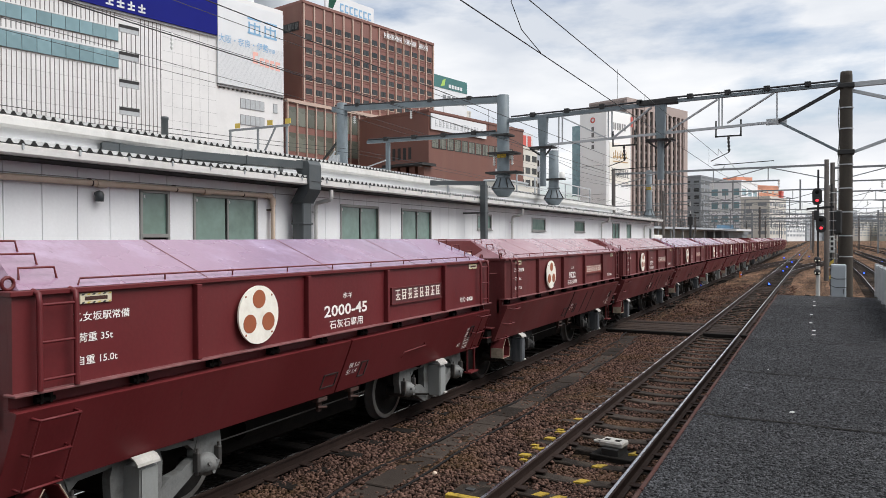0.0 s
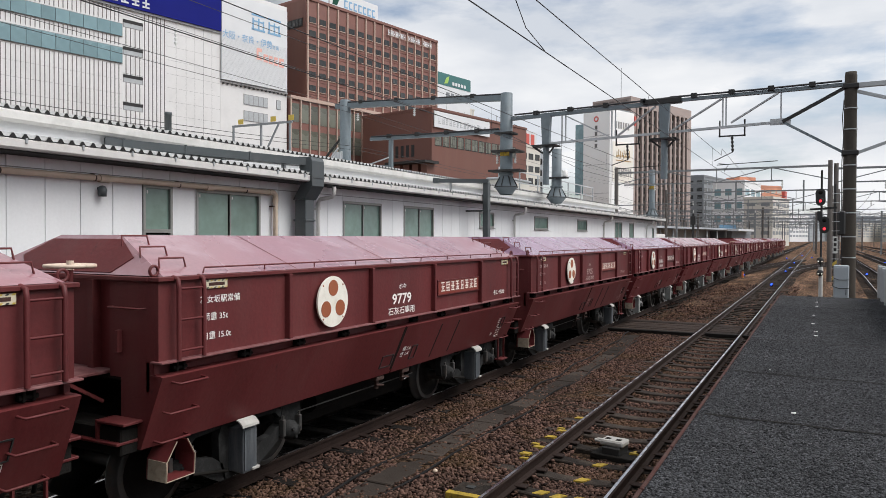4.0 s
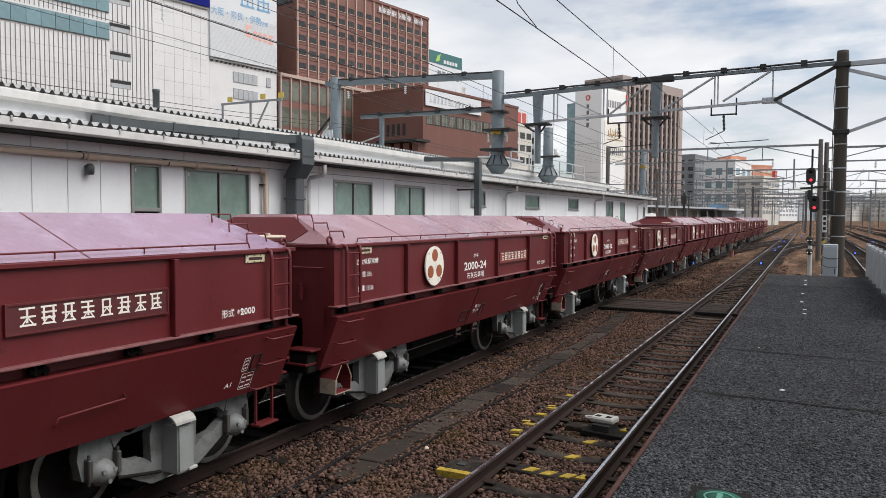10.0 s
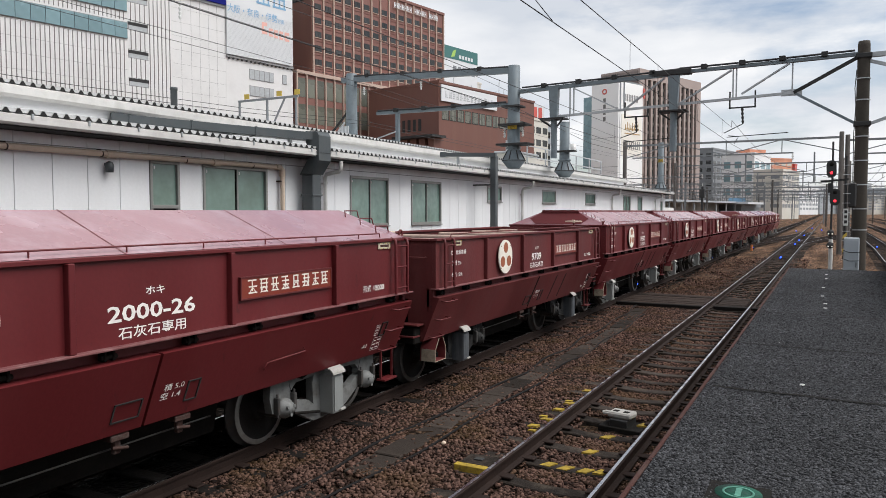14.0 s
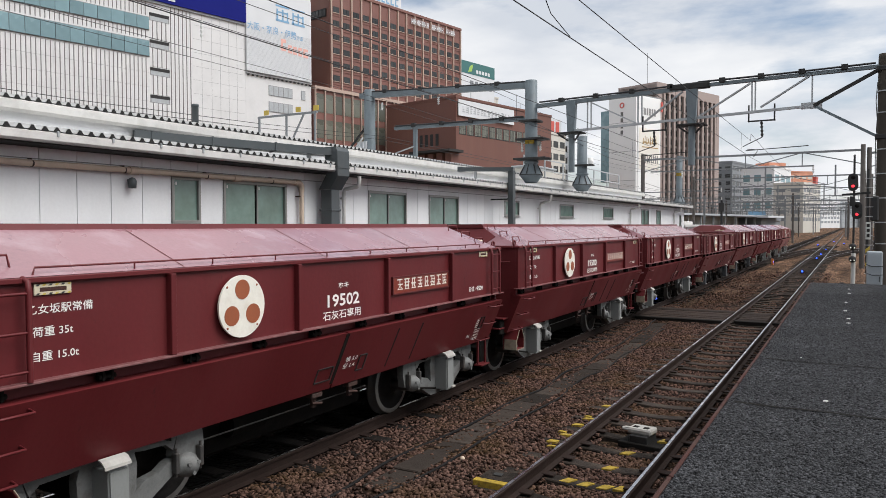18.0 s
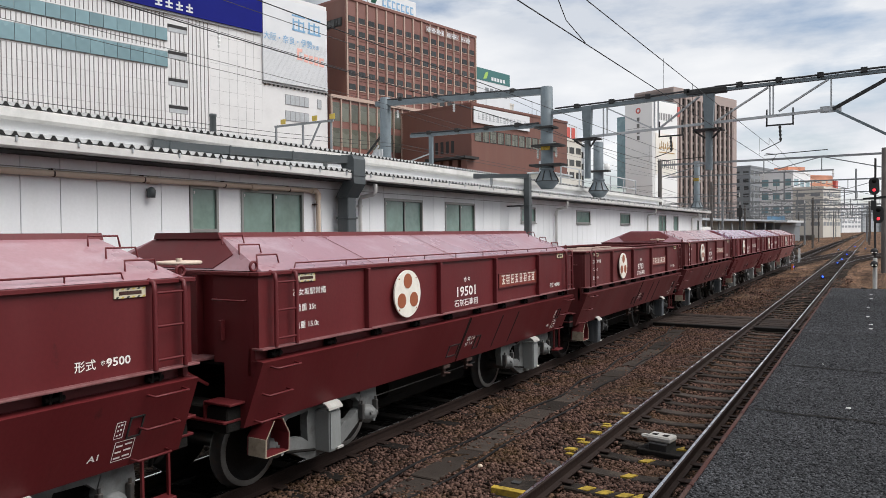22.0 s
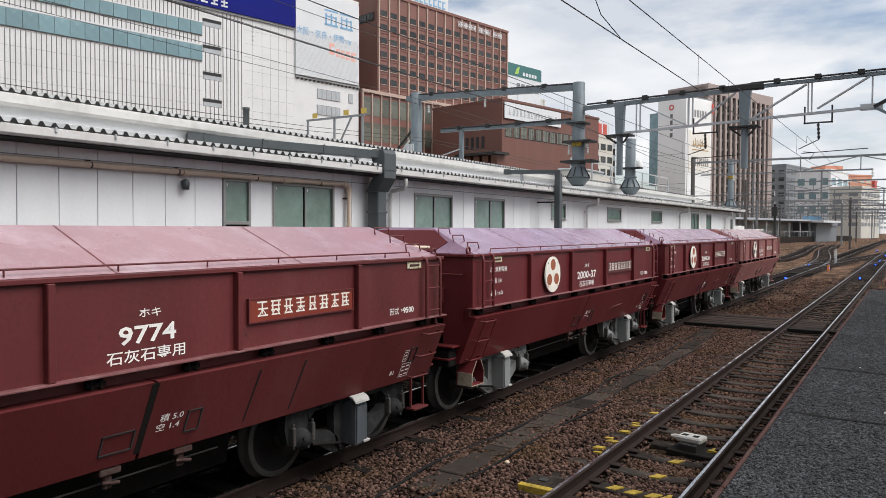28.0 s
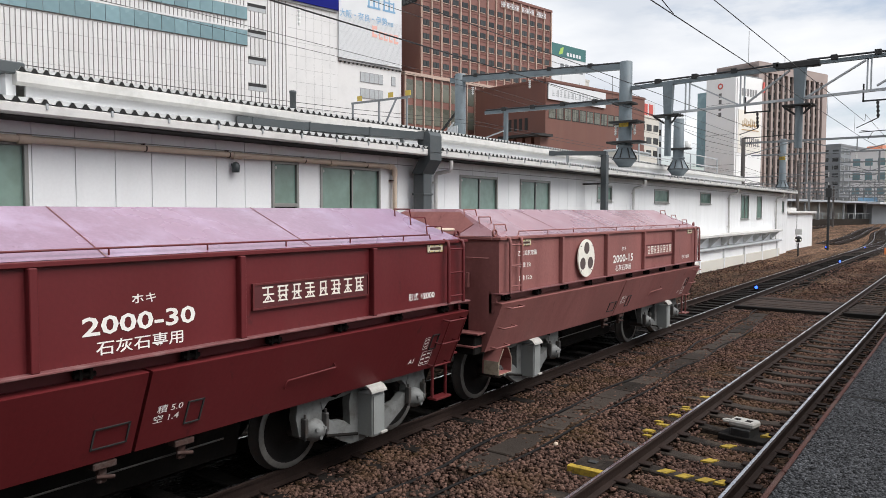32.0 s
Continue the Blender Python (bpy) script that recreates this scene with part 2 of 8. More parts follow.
YELLOW = mat("yellow_paint", (0.36, 0.25, 0.04), 0.7, vary=0.3, scale=9, bump=0.1, dirt=(0.06, 0.05, 0.035), dirt_amount=1.0)
YELLOW_TAG = mat("yellow_tag", (0.55, 0.40, 0.07), 0.5, vary=0.1, bump=0.0)
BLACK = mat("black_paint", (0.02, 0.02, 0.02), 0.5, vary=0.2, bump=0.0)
RAIL_RUST = mat("rail_rust", (0.024, 0.0155, 0.013), 0.75, vary=0.3, scale=5, bump=0.2)
RAIL_TOP = mat("rail_polished", (0.56, 0.56, 0.58), 0.26, metal=1.0, vary=0.1, scale=3, bump=0.0)
# Near-black sleepers: oil plus the train's shade painted into the colour.
SLEEPER_OIL_SHADE = mat("sleeper_oil_and_train_shade", (0.012, 0.010, 0.009), 0.9, vary=0.3, scale=3, bump=0.4, dirt=(0.03, 0.024, 0.02), dirt_amount=0.5)
CROSSING = mat("crossing_timber", (0.029, 0.021, 0.018), 0.9, vary=0.4, scale=3, fine=50, bump=0.5, dirt=(0.075, 0.05, 0.036), dirt_amount=0.6, per=0.75)
SLEEPER = mat("sleeper_wood", (0.034, 0.027, 0.023), 0.85, vary=0.35, scale=3, fine=60, bump=0.5, dirt=(0.10, 0.08, 0.062), dirt_amount=0.6, per=0.6)
LID = mat("trough_lid_concrete", (0.040, 0.032, 0.027), 0.9, vary=0.3, scale=2, fine=50, bump=0.4, dirt=(0.022, 0.018, 0.015), dirt_amount=0.9, per=0.5)
CABLE = mat("cable_black", (0.012, 0.011, 0.011), 0.75, vary=0.2, scale=4, bump=0.1)
CONCRETE = mat("concrete_path", (0.055, 0.044, 0.037), 0.9, vary=0.25, scale=2, fine=50, bump=0.3, dirt=(0.03, 0.025, 0.021), dirt_amount=0.9, per=0.6)
CONCRETE_WALL = mat("plain_concrete", (0.25, 0.25, 0.24), 0.8, vary=0.15, scale=0.3, fine=5, bump=0.05)
WALL_WHITE = mat("panel_white", (0.78, 0.79, 0.80), 0.5, vary=0.06, scale=1.0, fine=20, bump=0.03, dirt=(0.5, 0.49, 0.47), dirt_amount=0.14, streak=True, per=0.04)
TRIM_WHITE = mat("gutter_white", (0.60, 0.59, 0.57), 0.45, vary=0.09, scale=1.5, bump=0.03, dirt=(0.33, 0.32, 0.30), dirt_amount=0.5)
ROOF_GREY = mat("roof_sheet", (0.56, 0.56, 0.55), 0.5, vary=0.1, scale=1.0, bump=0.05, dirt=(0.3, 0.29, 0.27), dirt_amount=0.4)
RIB_SHADE = mat("rib_end_shadow_cap", (0.03, 0.03, 0.03), 0.8, vary=0.2, bump=0.0)
DUCT = mat("duct_grey", (0.062, 0.073, 0.078), 0.38, vary=0.12, scale=2, bump=0.05, dirt=(0.10, 0.10, 0.10), dirt_amount=0.4)
BEIGE = mat("beige_pipe", (0.58, 0.46, 0.36), 0.5, vary=0.1, scale=3, bump=0.03, dirt=(0.4, 0.3, 0.22), dirt_amount=0.4)
ALU = mat("window_aluminium", (0.27, 0.27, 0.255), 0.4, metal=0.4, vary=0.08, bump=0.0)
STEEL_BLUE = mat("gantry_paint", (0.15, 0.185, 0.205), 0.55, vary=0.15, scale=2, bump=0.06, dirt=(0.10, 0.11, 0.12), dirt_amount=0.5)
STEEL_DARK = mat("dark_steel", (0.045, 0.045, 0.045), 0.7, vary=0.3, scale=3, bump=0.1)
STEEL_GALV = mat("galvanised_steel", (0.42, 0.44, 0.455), 0.55, metal=0.15, vary=0.15, scale=2, bump=0.05)
POLE = mat("old_concrete_pole", (0.062, 0.055, 0.047), 0.85, vary=0.3, scale=2, fine=30, bump=0.3, dirt=(0.085, 0.072, 0.06), dirt_amount=0.5, streak=True)
WIRE = mat("wire_black", (0.02, 0.02, 0.022), 0.6, vary=0.1, bump=0.0)
COPING = mat("platform_coping", (0.060, 0.028, 0.024), 0.8, vary=0.25, scale=3, bump=0.3, dirt=(0.10, 0.08, 0.07), dirt_amount=0.6)
STONE = mat("ballast_stone", (0.086, 0.050, 0.039), 0.9, vary=0.35, scale=0.6, fine=60, bump=0.3, island=0.9, dirt=(0.095, 0.055, 0.018), dirt_amount=0.6, spec=0.25)
TILE_WHITE = mat("white_cladding", (0.70, 0.695, 0.69), 0.45, vary=0.04, scale=0.15, fine=2, bump=0.0, dirt=(0.42, 0.42, 0.42), dirt_amount=0.25)
FIN_GREY = mat("fin_grey", (0.27, 0.27, 0.27), 0.6, vary=0.1, scale=0.3, bump=0.0)
FIN_DARK = mat("fin_dark", (0.15, 0.145, 0.14), 0.6, vary=0.1, scale=0.3, bump=0.0)
TEAL = mat("teal_glass", (0.19, 0.30, 0.33), 0.25, vary=0.12, scale=0.2, fine=1, bump=0.0, per=0.12)
BLUE_SIGN = mat("blue_sign", (0.008, 0.012, 0.17), 0.5, spec=0.1, vary=0.06, scale=0.3, bump=0.0)
SIGN_WHITE = mat("sign_white", (0.68, 0.695, 0.71), 0.4, vary=0.04, scale=0.3, bump=0.0)
SIGN_BLUE = mat("sign_letter_blue", (0.22, 0.42, 0.62), 0.4, vary=0.05, bump=0.0)
SIGN_PINK = mat("sign_letter_pink", (0.80, 0.45, 0.38), 0.4, vary=0.05, bump=0.0)
BRICK_BROWN = mat("brown_tile", (0.205, 0.092, 0.074), 0.6, vary=0.12, scale=0.2, fine=4, bump=0.0, dirt=(0.11, 0.055, 0.05), dirt_amount=0.4)
BRICK_DARK = mat("dark_brown_tile", (0.155, 0.066, 0.05), 0.6, vary=0.12, scale=0.2, fine=4, bump=0.0, dirt=(0.2, 0.10, 0.07), dirt_amount=0.5, streak=True)
PILASTER = mat("pale_pilaster", (0.46, 0.34, 0.28), 0.6, vary=0.08, scale=0.3, bump=0.0)
PODIUM_GLASS = mat("grey_green_blind", (0.13, 0.135, 0.11), 0.3, vary=0.25, scale=0.4, bump=0.0, per=0.3)
GLASS_DARK = mat("dark_glass", (0.035, 0.038, 0.038), 0.15, vary=0.3, scale=0.4, bump=0.0, per=0.5)
# Green lightened to hold the sky reflected in the panes.
GLASS_GREEN = mat("green_window_film", (0.18, 0.265, 0.23), 0.12, vary=0.3, scale=1.2, fine=6, bump=0.0)
TOWER = mat("tower_brown", (0.36, 0.29, 0.265), 0.6, vary=0.1, scale=0.1, bump=0.0)
TOWER_DARK = mat("tower_spandrel", (0.10, 0.08, 0.072), 0.5, vary=0.1, scale=0.1, bump=0.0)
ANNEX_WHITE = mat("annex_white", (0.84, 0.84, 0.83), 0.6, vary=0.04, scale=0.1, bump=0.0)
SIGN_CREAM = mat("cream_sign", (0.80, 0.77, 0.70), 0.6, vary=0.05, scale=0.1, bump=0.0)
FAR_DARK = mat("far_slate", (0.20, 0.215, 0.23), 0.5, vary=0.1, scale=0.1, bump=0.0)
# FAR_WHITE and FAR_BEIGE are lightened, distance haze put into the colour.
FAR_WHITE = mat("far_white", (0.80, 0.81, 0.82), 0.6, vary=0.08, scale=0.1, bump=0.0)
FAR_GREY = mat("far_grey", (0.40, 0.43, 0.46), 0.6, vary=0.1, scale=0.1, bump=0.0)
FAR_ORANGE = mat("far_orange", (0.66, 0.31, 0.20), 0.6, vary=0.25, scale=0.06, fine=0.4, bump=0.0)
FAR_BEIGE = mat("far_beige", (0.60, 0.575, 0.52), 0.6, vary=0.1, scale=0.1, bump=0.0)
GREEN_SIGN = mat("green_sign", (0.045, 0.155, 0.15), 0.5, vary=0.1, scale=0.2, bump=0.0)
LEAF_SIGN = mat("lime_sign", (0.35, 0.55, 0.12), 0.5, vary=0.1, bump=0.0)
SIGN_GOLD = mat("sign_gold", (0.42, 0.27, 0.10), 0.5, vary=0.1, bump=0.0)
RED_SIGN = mat("red_sign", (0.6, 0.12, 0.10), 0.5, vary=0.1, bump=0.0)
PORCELAIN = mat("insulator_white", (0.7, 0.7, 0.68), 0.25, vary=0.05, bump=0.0)
CABINET = mat("cabinet_bluegrey", (0.36, 0.40, 0.43), 0.45, vary=0.08, scale=2, bump=0.03)
GREEN_PALE = mat("green_mark_pale", (0.10, 0.26, 0.20), 0.7, vary=0.2, scale=6, bump=0.1, dirt=(0.03, 0.08, 0.06), dirt_amount=0.7)
GREEN_MARK = mat("green_mark", (0.018, 0.085, 0.058), 0.7, vary=0.2, scale=6, bump=0.3, dirt=(0.02, 0.025, 0.025), dirt_amount=0.9)
STAIN_WHITE = mat("chewing_gum", (0.6, 0.6, 0.58), 0.7, vary=0.1, bump=0.0)
ORANGE = mat("orange_paint", (0.70, 0.22, 0.06), 0.5, vary=0.1, bump=0.0)
LAMP_RED = glow("signal_red", (1.0, 0.04, 0.06), 1.6)
LAMP_BLUE = glow("blue_lamp", (0.03, 0.10, 1.0), 4.0)
LAMP_WHITE = glow("shunt_lamp", (1.0, 0.95, 0.85), 0.45)


def ballast_material():
    m = bpy.data.materials.new("ballast_ground")
    m.use_nodes = True
    nt = m.node_tree
    b = nt.nodes["Principled BSDF"]
    ln = nt.links.new
    co = nt.nodes.new("ShaderNodeTexCoord")
    v = nt.nodes.new("ShaderNodeTexVoronoi")
    v.inputs["Scale"].default_value = 17.0
    # Ramp kept dark: shade of the gaps between loose stones is included.
    hue = nt.nodes.new("ShaderNodeValToRGB")
    e = hue.color_ramp.elements
    e[0].color, e[1].color = (0.008, 0.006, 0.005, 1), (0.085, 0.060, 0.043, 1)
    e.new(0.5).color = (0.026, 0.0165, 0.011, 1)
    sep = nt.nodes.new("ShaderNodeSeparateColor")
    n = nt.nodes.new("ShaderNodeTexNoise")
    n.inputs["Scale"].default_value, n.inputs["Detail"].default_value = 0.7, 6
    mx = nt.nodes.new("ShaderNodeMix")
    mx.data_type, mx.blend_type = "RGBA", "MULTIPLY"
    mx.inputs[0].default_value = 0.75
    tint = nt.nodes.new("ShaderNodeValToRGB")
    tint.color_ramp.elements[0].position, tint.color_ramp.elements[1].position = 0.35, 0.68
    tint.color_ramp.elements[0].color, tint.color_ramp.elements[1].color = (0.55, 0.5, 0.5, 1), (1.25, 1.1, 0.9, 1)
    bp = nt.nodes.new("ShaderNodeBump")
    bp.invert = True
    bp.inputs["Strength"].default_value, bp.inputs["Distance"].default_value = 1.0, 0.05
    ln(co.outputs["Object"], v.inputs["Vector"])
    ln(co.outputs["Object"], n.inputs["Vector"])
    ln(v.outputs["Color"], sep.inputs[0])
    ln(sep.outputs[0], hue.inputs[0])
    ln(n.outputs["Fac"], tint.inputs[0])
    ln(hue.outputs[0], mx.inputs[6])
    ln(tint.outputs[0], mx.inputs[7])
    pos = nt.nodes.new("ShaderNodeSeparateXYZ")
    # Ballast colour rises to 3.9 times between y = 20 and 46.
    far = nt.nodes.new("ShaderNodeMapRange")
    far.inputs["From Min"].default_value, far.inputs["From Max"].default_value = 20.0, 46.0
    far_gain = nt.nodes.new("ShaderNodeMix")
    far_gain.data_type, far_gain.blend_type = "RGBA", "MULTIPLY"
    far_gain.inputs[7].default_value = (3.9, 3.75, 3.75, 1)
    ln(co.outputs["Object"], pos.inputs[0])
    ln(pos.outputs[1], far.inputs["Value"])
    # Ballast under the train darkened: its shade painted over oily grime.
    oil_shade = nt.nodes.new("ShaderNodeMapRange")
    oil_shade.inputs["From Min"].default_value, oil_shade.inputs["From Max"].default_value = 0.75, 1.35
    oil_shade.inputs["To Min"].default_value = 0.07
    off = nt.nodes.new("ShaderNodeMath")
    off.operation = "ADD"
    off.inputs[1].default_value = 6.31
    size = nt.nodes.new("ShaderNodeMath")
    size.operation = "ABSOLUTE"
    # stain scales the colour by that train shade and oil.
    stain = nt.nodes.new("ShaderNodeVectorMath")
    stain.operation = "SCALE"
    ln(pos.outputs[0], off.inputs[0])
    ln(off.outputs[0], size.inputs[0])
    ln(size.outputs[0], oil_shade.inputs["Value"])
    ln(far_gain.outputs[2], stain.inputs[0])
    ln(oil_shade.outputs[0], stain.inputs["Scale"])
    ln(far.outputs[0], far_gain.inputs[0])
    ln(mx.outputs[2], far_gain.inputs[6])
    # long oily and dusty streaks that follow the tracks
    lay = nt.nodes.new("ShaderNodeMapping")
    lay.inputs["Scale"].default_value = (0.9, 0.11, 1.0)
    drift = nt.nodes.new("ShaderNodeTexNoise")
    drift.inputs["Scale"].default_value, drift.inputs["Detail"].default_value, drift.inputs["Roughness"].default_value = 1.0, 8.0, 0.7
    amount = nt.nodes.new("ShaderNodeMapRange")
    amount.inputs["From Min"].default_value, amount.inputs["From Max"].default_value = 0.36, 0.64
    amount.inputs["To Min"].default_value, amount.inputs["To Max"].default_value = 0.45, 1.5
    streak = nt.nodes.new("ShaderNodeVectorMath")
    streak.operation = "SCALE"
    ln(co.outputs["Object"], lay.inputs["Vector"])
    ln(lay.outputs[0], drift.inputs["Vector"])
    ln(drift.outputs["Fac"], amount.inputs["Value"])
    ln(stain.outputs[0], streak.inputs[0])
    ln(amount.outputs[0], streak.inputs["Scale"])
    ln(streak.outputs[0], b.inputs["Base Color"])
    ln(v.outputs["Distance"], bp.inputs["Height"])
    ln(bp.outputs[0], b.inputs["Normal"])
    b.inputs["Roughness"].default_value = 0.95
    b.inputs["Specular IOR Level"].default_value = 0.08
    return m


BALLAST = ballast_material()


def asphalt_material():
    m = bpy.data.materials.new("platform_asphalt")
    m.use_nodes = True
    nt = m.node_tree
    b = nt.nodes["Principled BSDF"]
    ln = nt.links.new
    co = nt.nodes.new("ShaderNodeTexCoord")
    grain = nt.nodes.new("ShaderNodeTexVoronoi")
    grain.inputs["Scale"].default_value = 75.0
    sep = nt.nodes.new("ShaderNodeSeparateColor")
    tone = nt.nodes.new("ShaderNodeValToRGB")
    e = tone.color_ramp.elements
    e[0].color, e[1].color = (0.005, 0.0052, 0.006, 1), (0.118, 0.120, 0.128, 1)
    e[1].position = 0.95
    clump = nt.nodes.new("ShaderNodeTexNoise")
    clump.inputs["Scale"].default_value, clump.inputs["Detail"].default_value, clump.inputs["Roughness"].default_value = 26.0, 4.0, 0.7
    wear = nt.nodes.new("ShaderNodeTexNoise")
    wear.inputs["Scale"].default_value, wear.inputs["Detail"].default_value = 0.8, 6.0
    r1 = nt.nodes.new("ShaderNodeMapRange")
    r1.inputs["From Min"].default_value, r1.inputs["From Max"].default_value = 0.35, 0.65
    r1.inputs["To Min"].default_value, r1.inputs["To Max"].default_value = 0.15, 1.45
    r2 = nt.nodes.new("ShaderNodeMapRange")
    r2.inputs["From Min"].default_value, r2.inputs["From Max"].default_value = 0.3, 0.7
    r2.inputs["To Min"].default_value, r2.inputs["To Max"].default_value = 0.75, 1.2
    mul = nt.nodes.new("ShaderNodeMath")
    mul.operation = "MULTIPLY"
    sc = nt.nodes.new("ShaderNodeVectorMath")
    sc.operation = "SCALE"
    bp = nt.nodes.new("ShaderNodeBump")
    bp.inputs["Strength"].default_value, bp.inputs["Distance"].default_value = 1.0, 0.03
    add = nt.nodes.new("ShaderNodeMath")
    add.operation = "SUBTRACT"
    for n in (grain, clump, wear):
        ln(co.outputs["Object"], n.inputs["Vector"])
    ln(grain.outputs["Color"], sep.inputs[0])
    ln(sep.outputs[0], tone.inputs[0])
    ln(clump.outputs["Fac"], r1.inputs["Value"])
    ln(wear.outputs["Fac"], r2.inputs["Value"])
    ln(r1.outputs[0], mul.inputs[0])
    ln(r2.outputs[0], mul.inputs[1])
    ln(tone.outputs[0], sc.inputs[0])
    ln(mul.outputs[0], sc.inputs["Scale"])
    ln(sc.outputs[0], b.inputs["Base Color"])
    ln(clump.outputs["Fac"], add.inputs[0])
    ln(grain.outputs["Distance"], add.inputs[1])
    ln(add.outputs[0], bp.inputs["Height"])
    ln(bp.outputs[0], b.inputs["Normal"])
    b.inputs["Roughness"].default_value = 0.85
    b.inputs["Specular IOR Level"].default_value = 0.12
    return m


ASPHALT = asphalt_material()
CHIP = mat("asphalt_chipping", (0.054, 0.055, 0.059), 0.85, vary=0.3, scale=1.0, fine=80, bump=0.2, island=0.7)


# ---- mesh tools ----
class Shape:
    """Collects solids of one part as vertices and faces, with an optional material slot and smooth flag for each face."""

    def __init__(self):
        self.v, self.f, self.s, self.m = [], [], [], []

    def add(self, verts, faces, smooth=False, slot=0):
        o = len(self.v)
        self.v += [tuple(p) for p in verts]
        self.f += [tuple(i + o for i in q) for q in faces]
        self.s += [smooth] * len(faces)
        self.m += [slot] * len(faces)
        return self

    def box(self, x0, y0, z0, x1, y1, z1, c=0.0, slot=0):
        if c <= 0:
            v = [(x, y, z) for z in (z0, z1) for y in (y0, y1) for x in (x0, x1)]
            return self.add(v, [(0, 2, 3, 1), (4, 5, 7, 6), (0, 1, 5, 4), (2, 6, 7, 3), (0, 4, 6, 2), (1, 3, 7, 5)], slot=slot)
        c = min(c, (x1 - x0) * 0.45, (y1 - y0) * 0.45, (z1 - z0) * 0.45)

        def ring(z, i):
            return [(x0 + i, y0 + c, z), (x0 + c, y0 + i, z), (x1 - c, y0 + i, z), (x1 - i, y0 + c, z), (x1 - i, y1 - c, z), (x1 - c, y1 - i, z), (x0 + c, y1 - i, z), (x0 + i, y1 - c, z)]
        v = ring(z0, c) + ring(z0 + c, 0) + ring(z1 - c, 0) + ring(z1, c)
        f = [tuple(range(7, -1, -1)), tuple(range(24, 32))]
        for k in range(3):
            f += [(k * 8 + i, k * 8 + (i + 1) % 8, k * 8 + 8 + (i + 1) % 8, k * 8 + 8 + i) for i in range(8)]
        return self.add(v, f, slot=slot)

    def prism(self, outline, axis, a, b, slot=0, smooth=False):
        """Extrudes a 2D outline along an axis from a to b. The outline's pair fills the two other axes in order."""
        def place(p, t):
            q = list(p)
            q.insert("xyz".index(axis), t)
            return q
        n = len(outline)
        v = [place(p, a) for p in outline] + [place(p, b) for p in outline]
        f = [(i, (i + 1) % n, n + (i + 1) % n, n + i) for i in range(n)]
        self.add(v, f, smooth, slot)
        return self.add(v, [tuple(range(n - 1, -1, -1)), tuple(range(n, 2 * n))], False, slot)

    def tube(self, path, r, n=8, caps=True, slot=0):
        """A round bar along a line of points; r is one radius or one for each point."""
        pts = [Vector(p) for p in path]
        rs = r if isinstance(r, (list, tuple)) else [r] * len(pts)
        v, up = [], None
        for i, p in enumerate(pts):
            d = (pts[min(i + 1, len(pts) - 1)] - pts[max(i - 1, 0)]).normalized()
            if up is None:
                up = d.orthogonal().normalized()
            up = (up - d * up.dot(d)).normalized()
            side = d.cross(up)
            v += [p + (up * math.cos(a) + side * math.sin(a)) * rs[i] for a in (2 * math.pi * k / n for k in range(n))]
        f = []
        for i in range(len(pts) - 1):
            f += [(i * n + k, i * n + (k + 1) % n, (i + 1) * n + (k + 1) % n, (i + 1) * n + k) for k in range(n)]
        self.add(v, f, True, slot)
        if caps:
            e = (len(pts) - 1) * n
            self.add(v[:n], [tuple(range(n - 1, -1, -1))], slot=slot)
            self.add(v[e:], [tuple(range(n))], slot=slot)
        return self

    def beam(self, a, b, w, h, slot=0):
        """A square bar from a to b, w wide level and h deep."""
        a, b = Vector(a), Vector(b)
        d = (b - a).normalized()
        side = d.cross(Vector((0, 0, 1)))
        side = side.normalized() if side.length > 1e-4 else Vector((1, 0, 0))
        up = side.cross(d)
        v = [p + side * (w / 2 * i) + up * (h / 2 * j) for p in (a, b) for j in (-1, 1) for i in (-1, 1)]
        return self.add(v, [(0, 2, 3, 1), (4, 5, 7, 6), (0, 1, 5, 4), (2, 6, 7, 3), (0, 4, 6, 2), (1, 3, 7, 5)], slot=slot)

    def lathe(self, centre, axis, profile, n=20, slot=0):
        """Turns (along, radius) pairs round an axis through a centre."""
        k = "xyz".index(axis)
        v = []
        for t, r in profile:
            for i in range(n):
                a = 2 * math.pi * i / n
                q = [r * math.cos(a), r * math.sin(a)]
                q.insert(k, t)
                v.append([q[j] + centre[j] for j in range(3)])
        f = [(i * n + j, i * n + (j + 1) % n, (i + 1) * n + (j + 1) % n, (i + 1) * n + j) for i in range(len(profile) - 1) for j in range(n)]
        return self.add(v, f, True, slot)

    def mesh(self, name, mats):
        me = bpy.data.meshes.new(name)
        me.from_pydata(self.v, [], self.f)
        me.polygons.foreach_set("use_smooth", self.s)
        me.polygons.foreach_set("material_index", self.m)
        for m in (mats if isinstance(mats, (list, tuple)) else [mats]):
            me.materials.append(m)
        bm = bmesh.new()
        bm.from_mesh(me)
        bmesh.ops.recalc_face_normals(bm, faces=bm.faces)
        bm.to_mesh(me)
        bm.free()
        me.update()
        return me


def part(name, shape, material, parent, label=""):
    ob = new(name, shape if isinstance(shape, bpy.types.Mesh) else shape.mesh(name, material))
    ob.parent = parent
    if label:
        ob["label"] = label
    return ob


def thing(name, label, category, m=None, group="", kind=""):
    ob = tagged(new(name), label, category, group, kind)
    if m is not None:
        ob.matrix_world = m
    return ob


def solid(name, shape, material, label, category, group="", kind="", m=None):
    ob = tagged(new(name, shape.mesh(name, material)), label, category, group, kind)
    if m is not None:
        ob.matrix_world = m
    return ob


def setting(name, shape, material, label="", parent=None):
    ob = tagged(new(name, shape.mesh(name, material)), label, "", "", "structure")
    ob.parent = parent
    return ob


TEXTS = {}


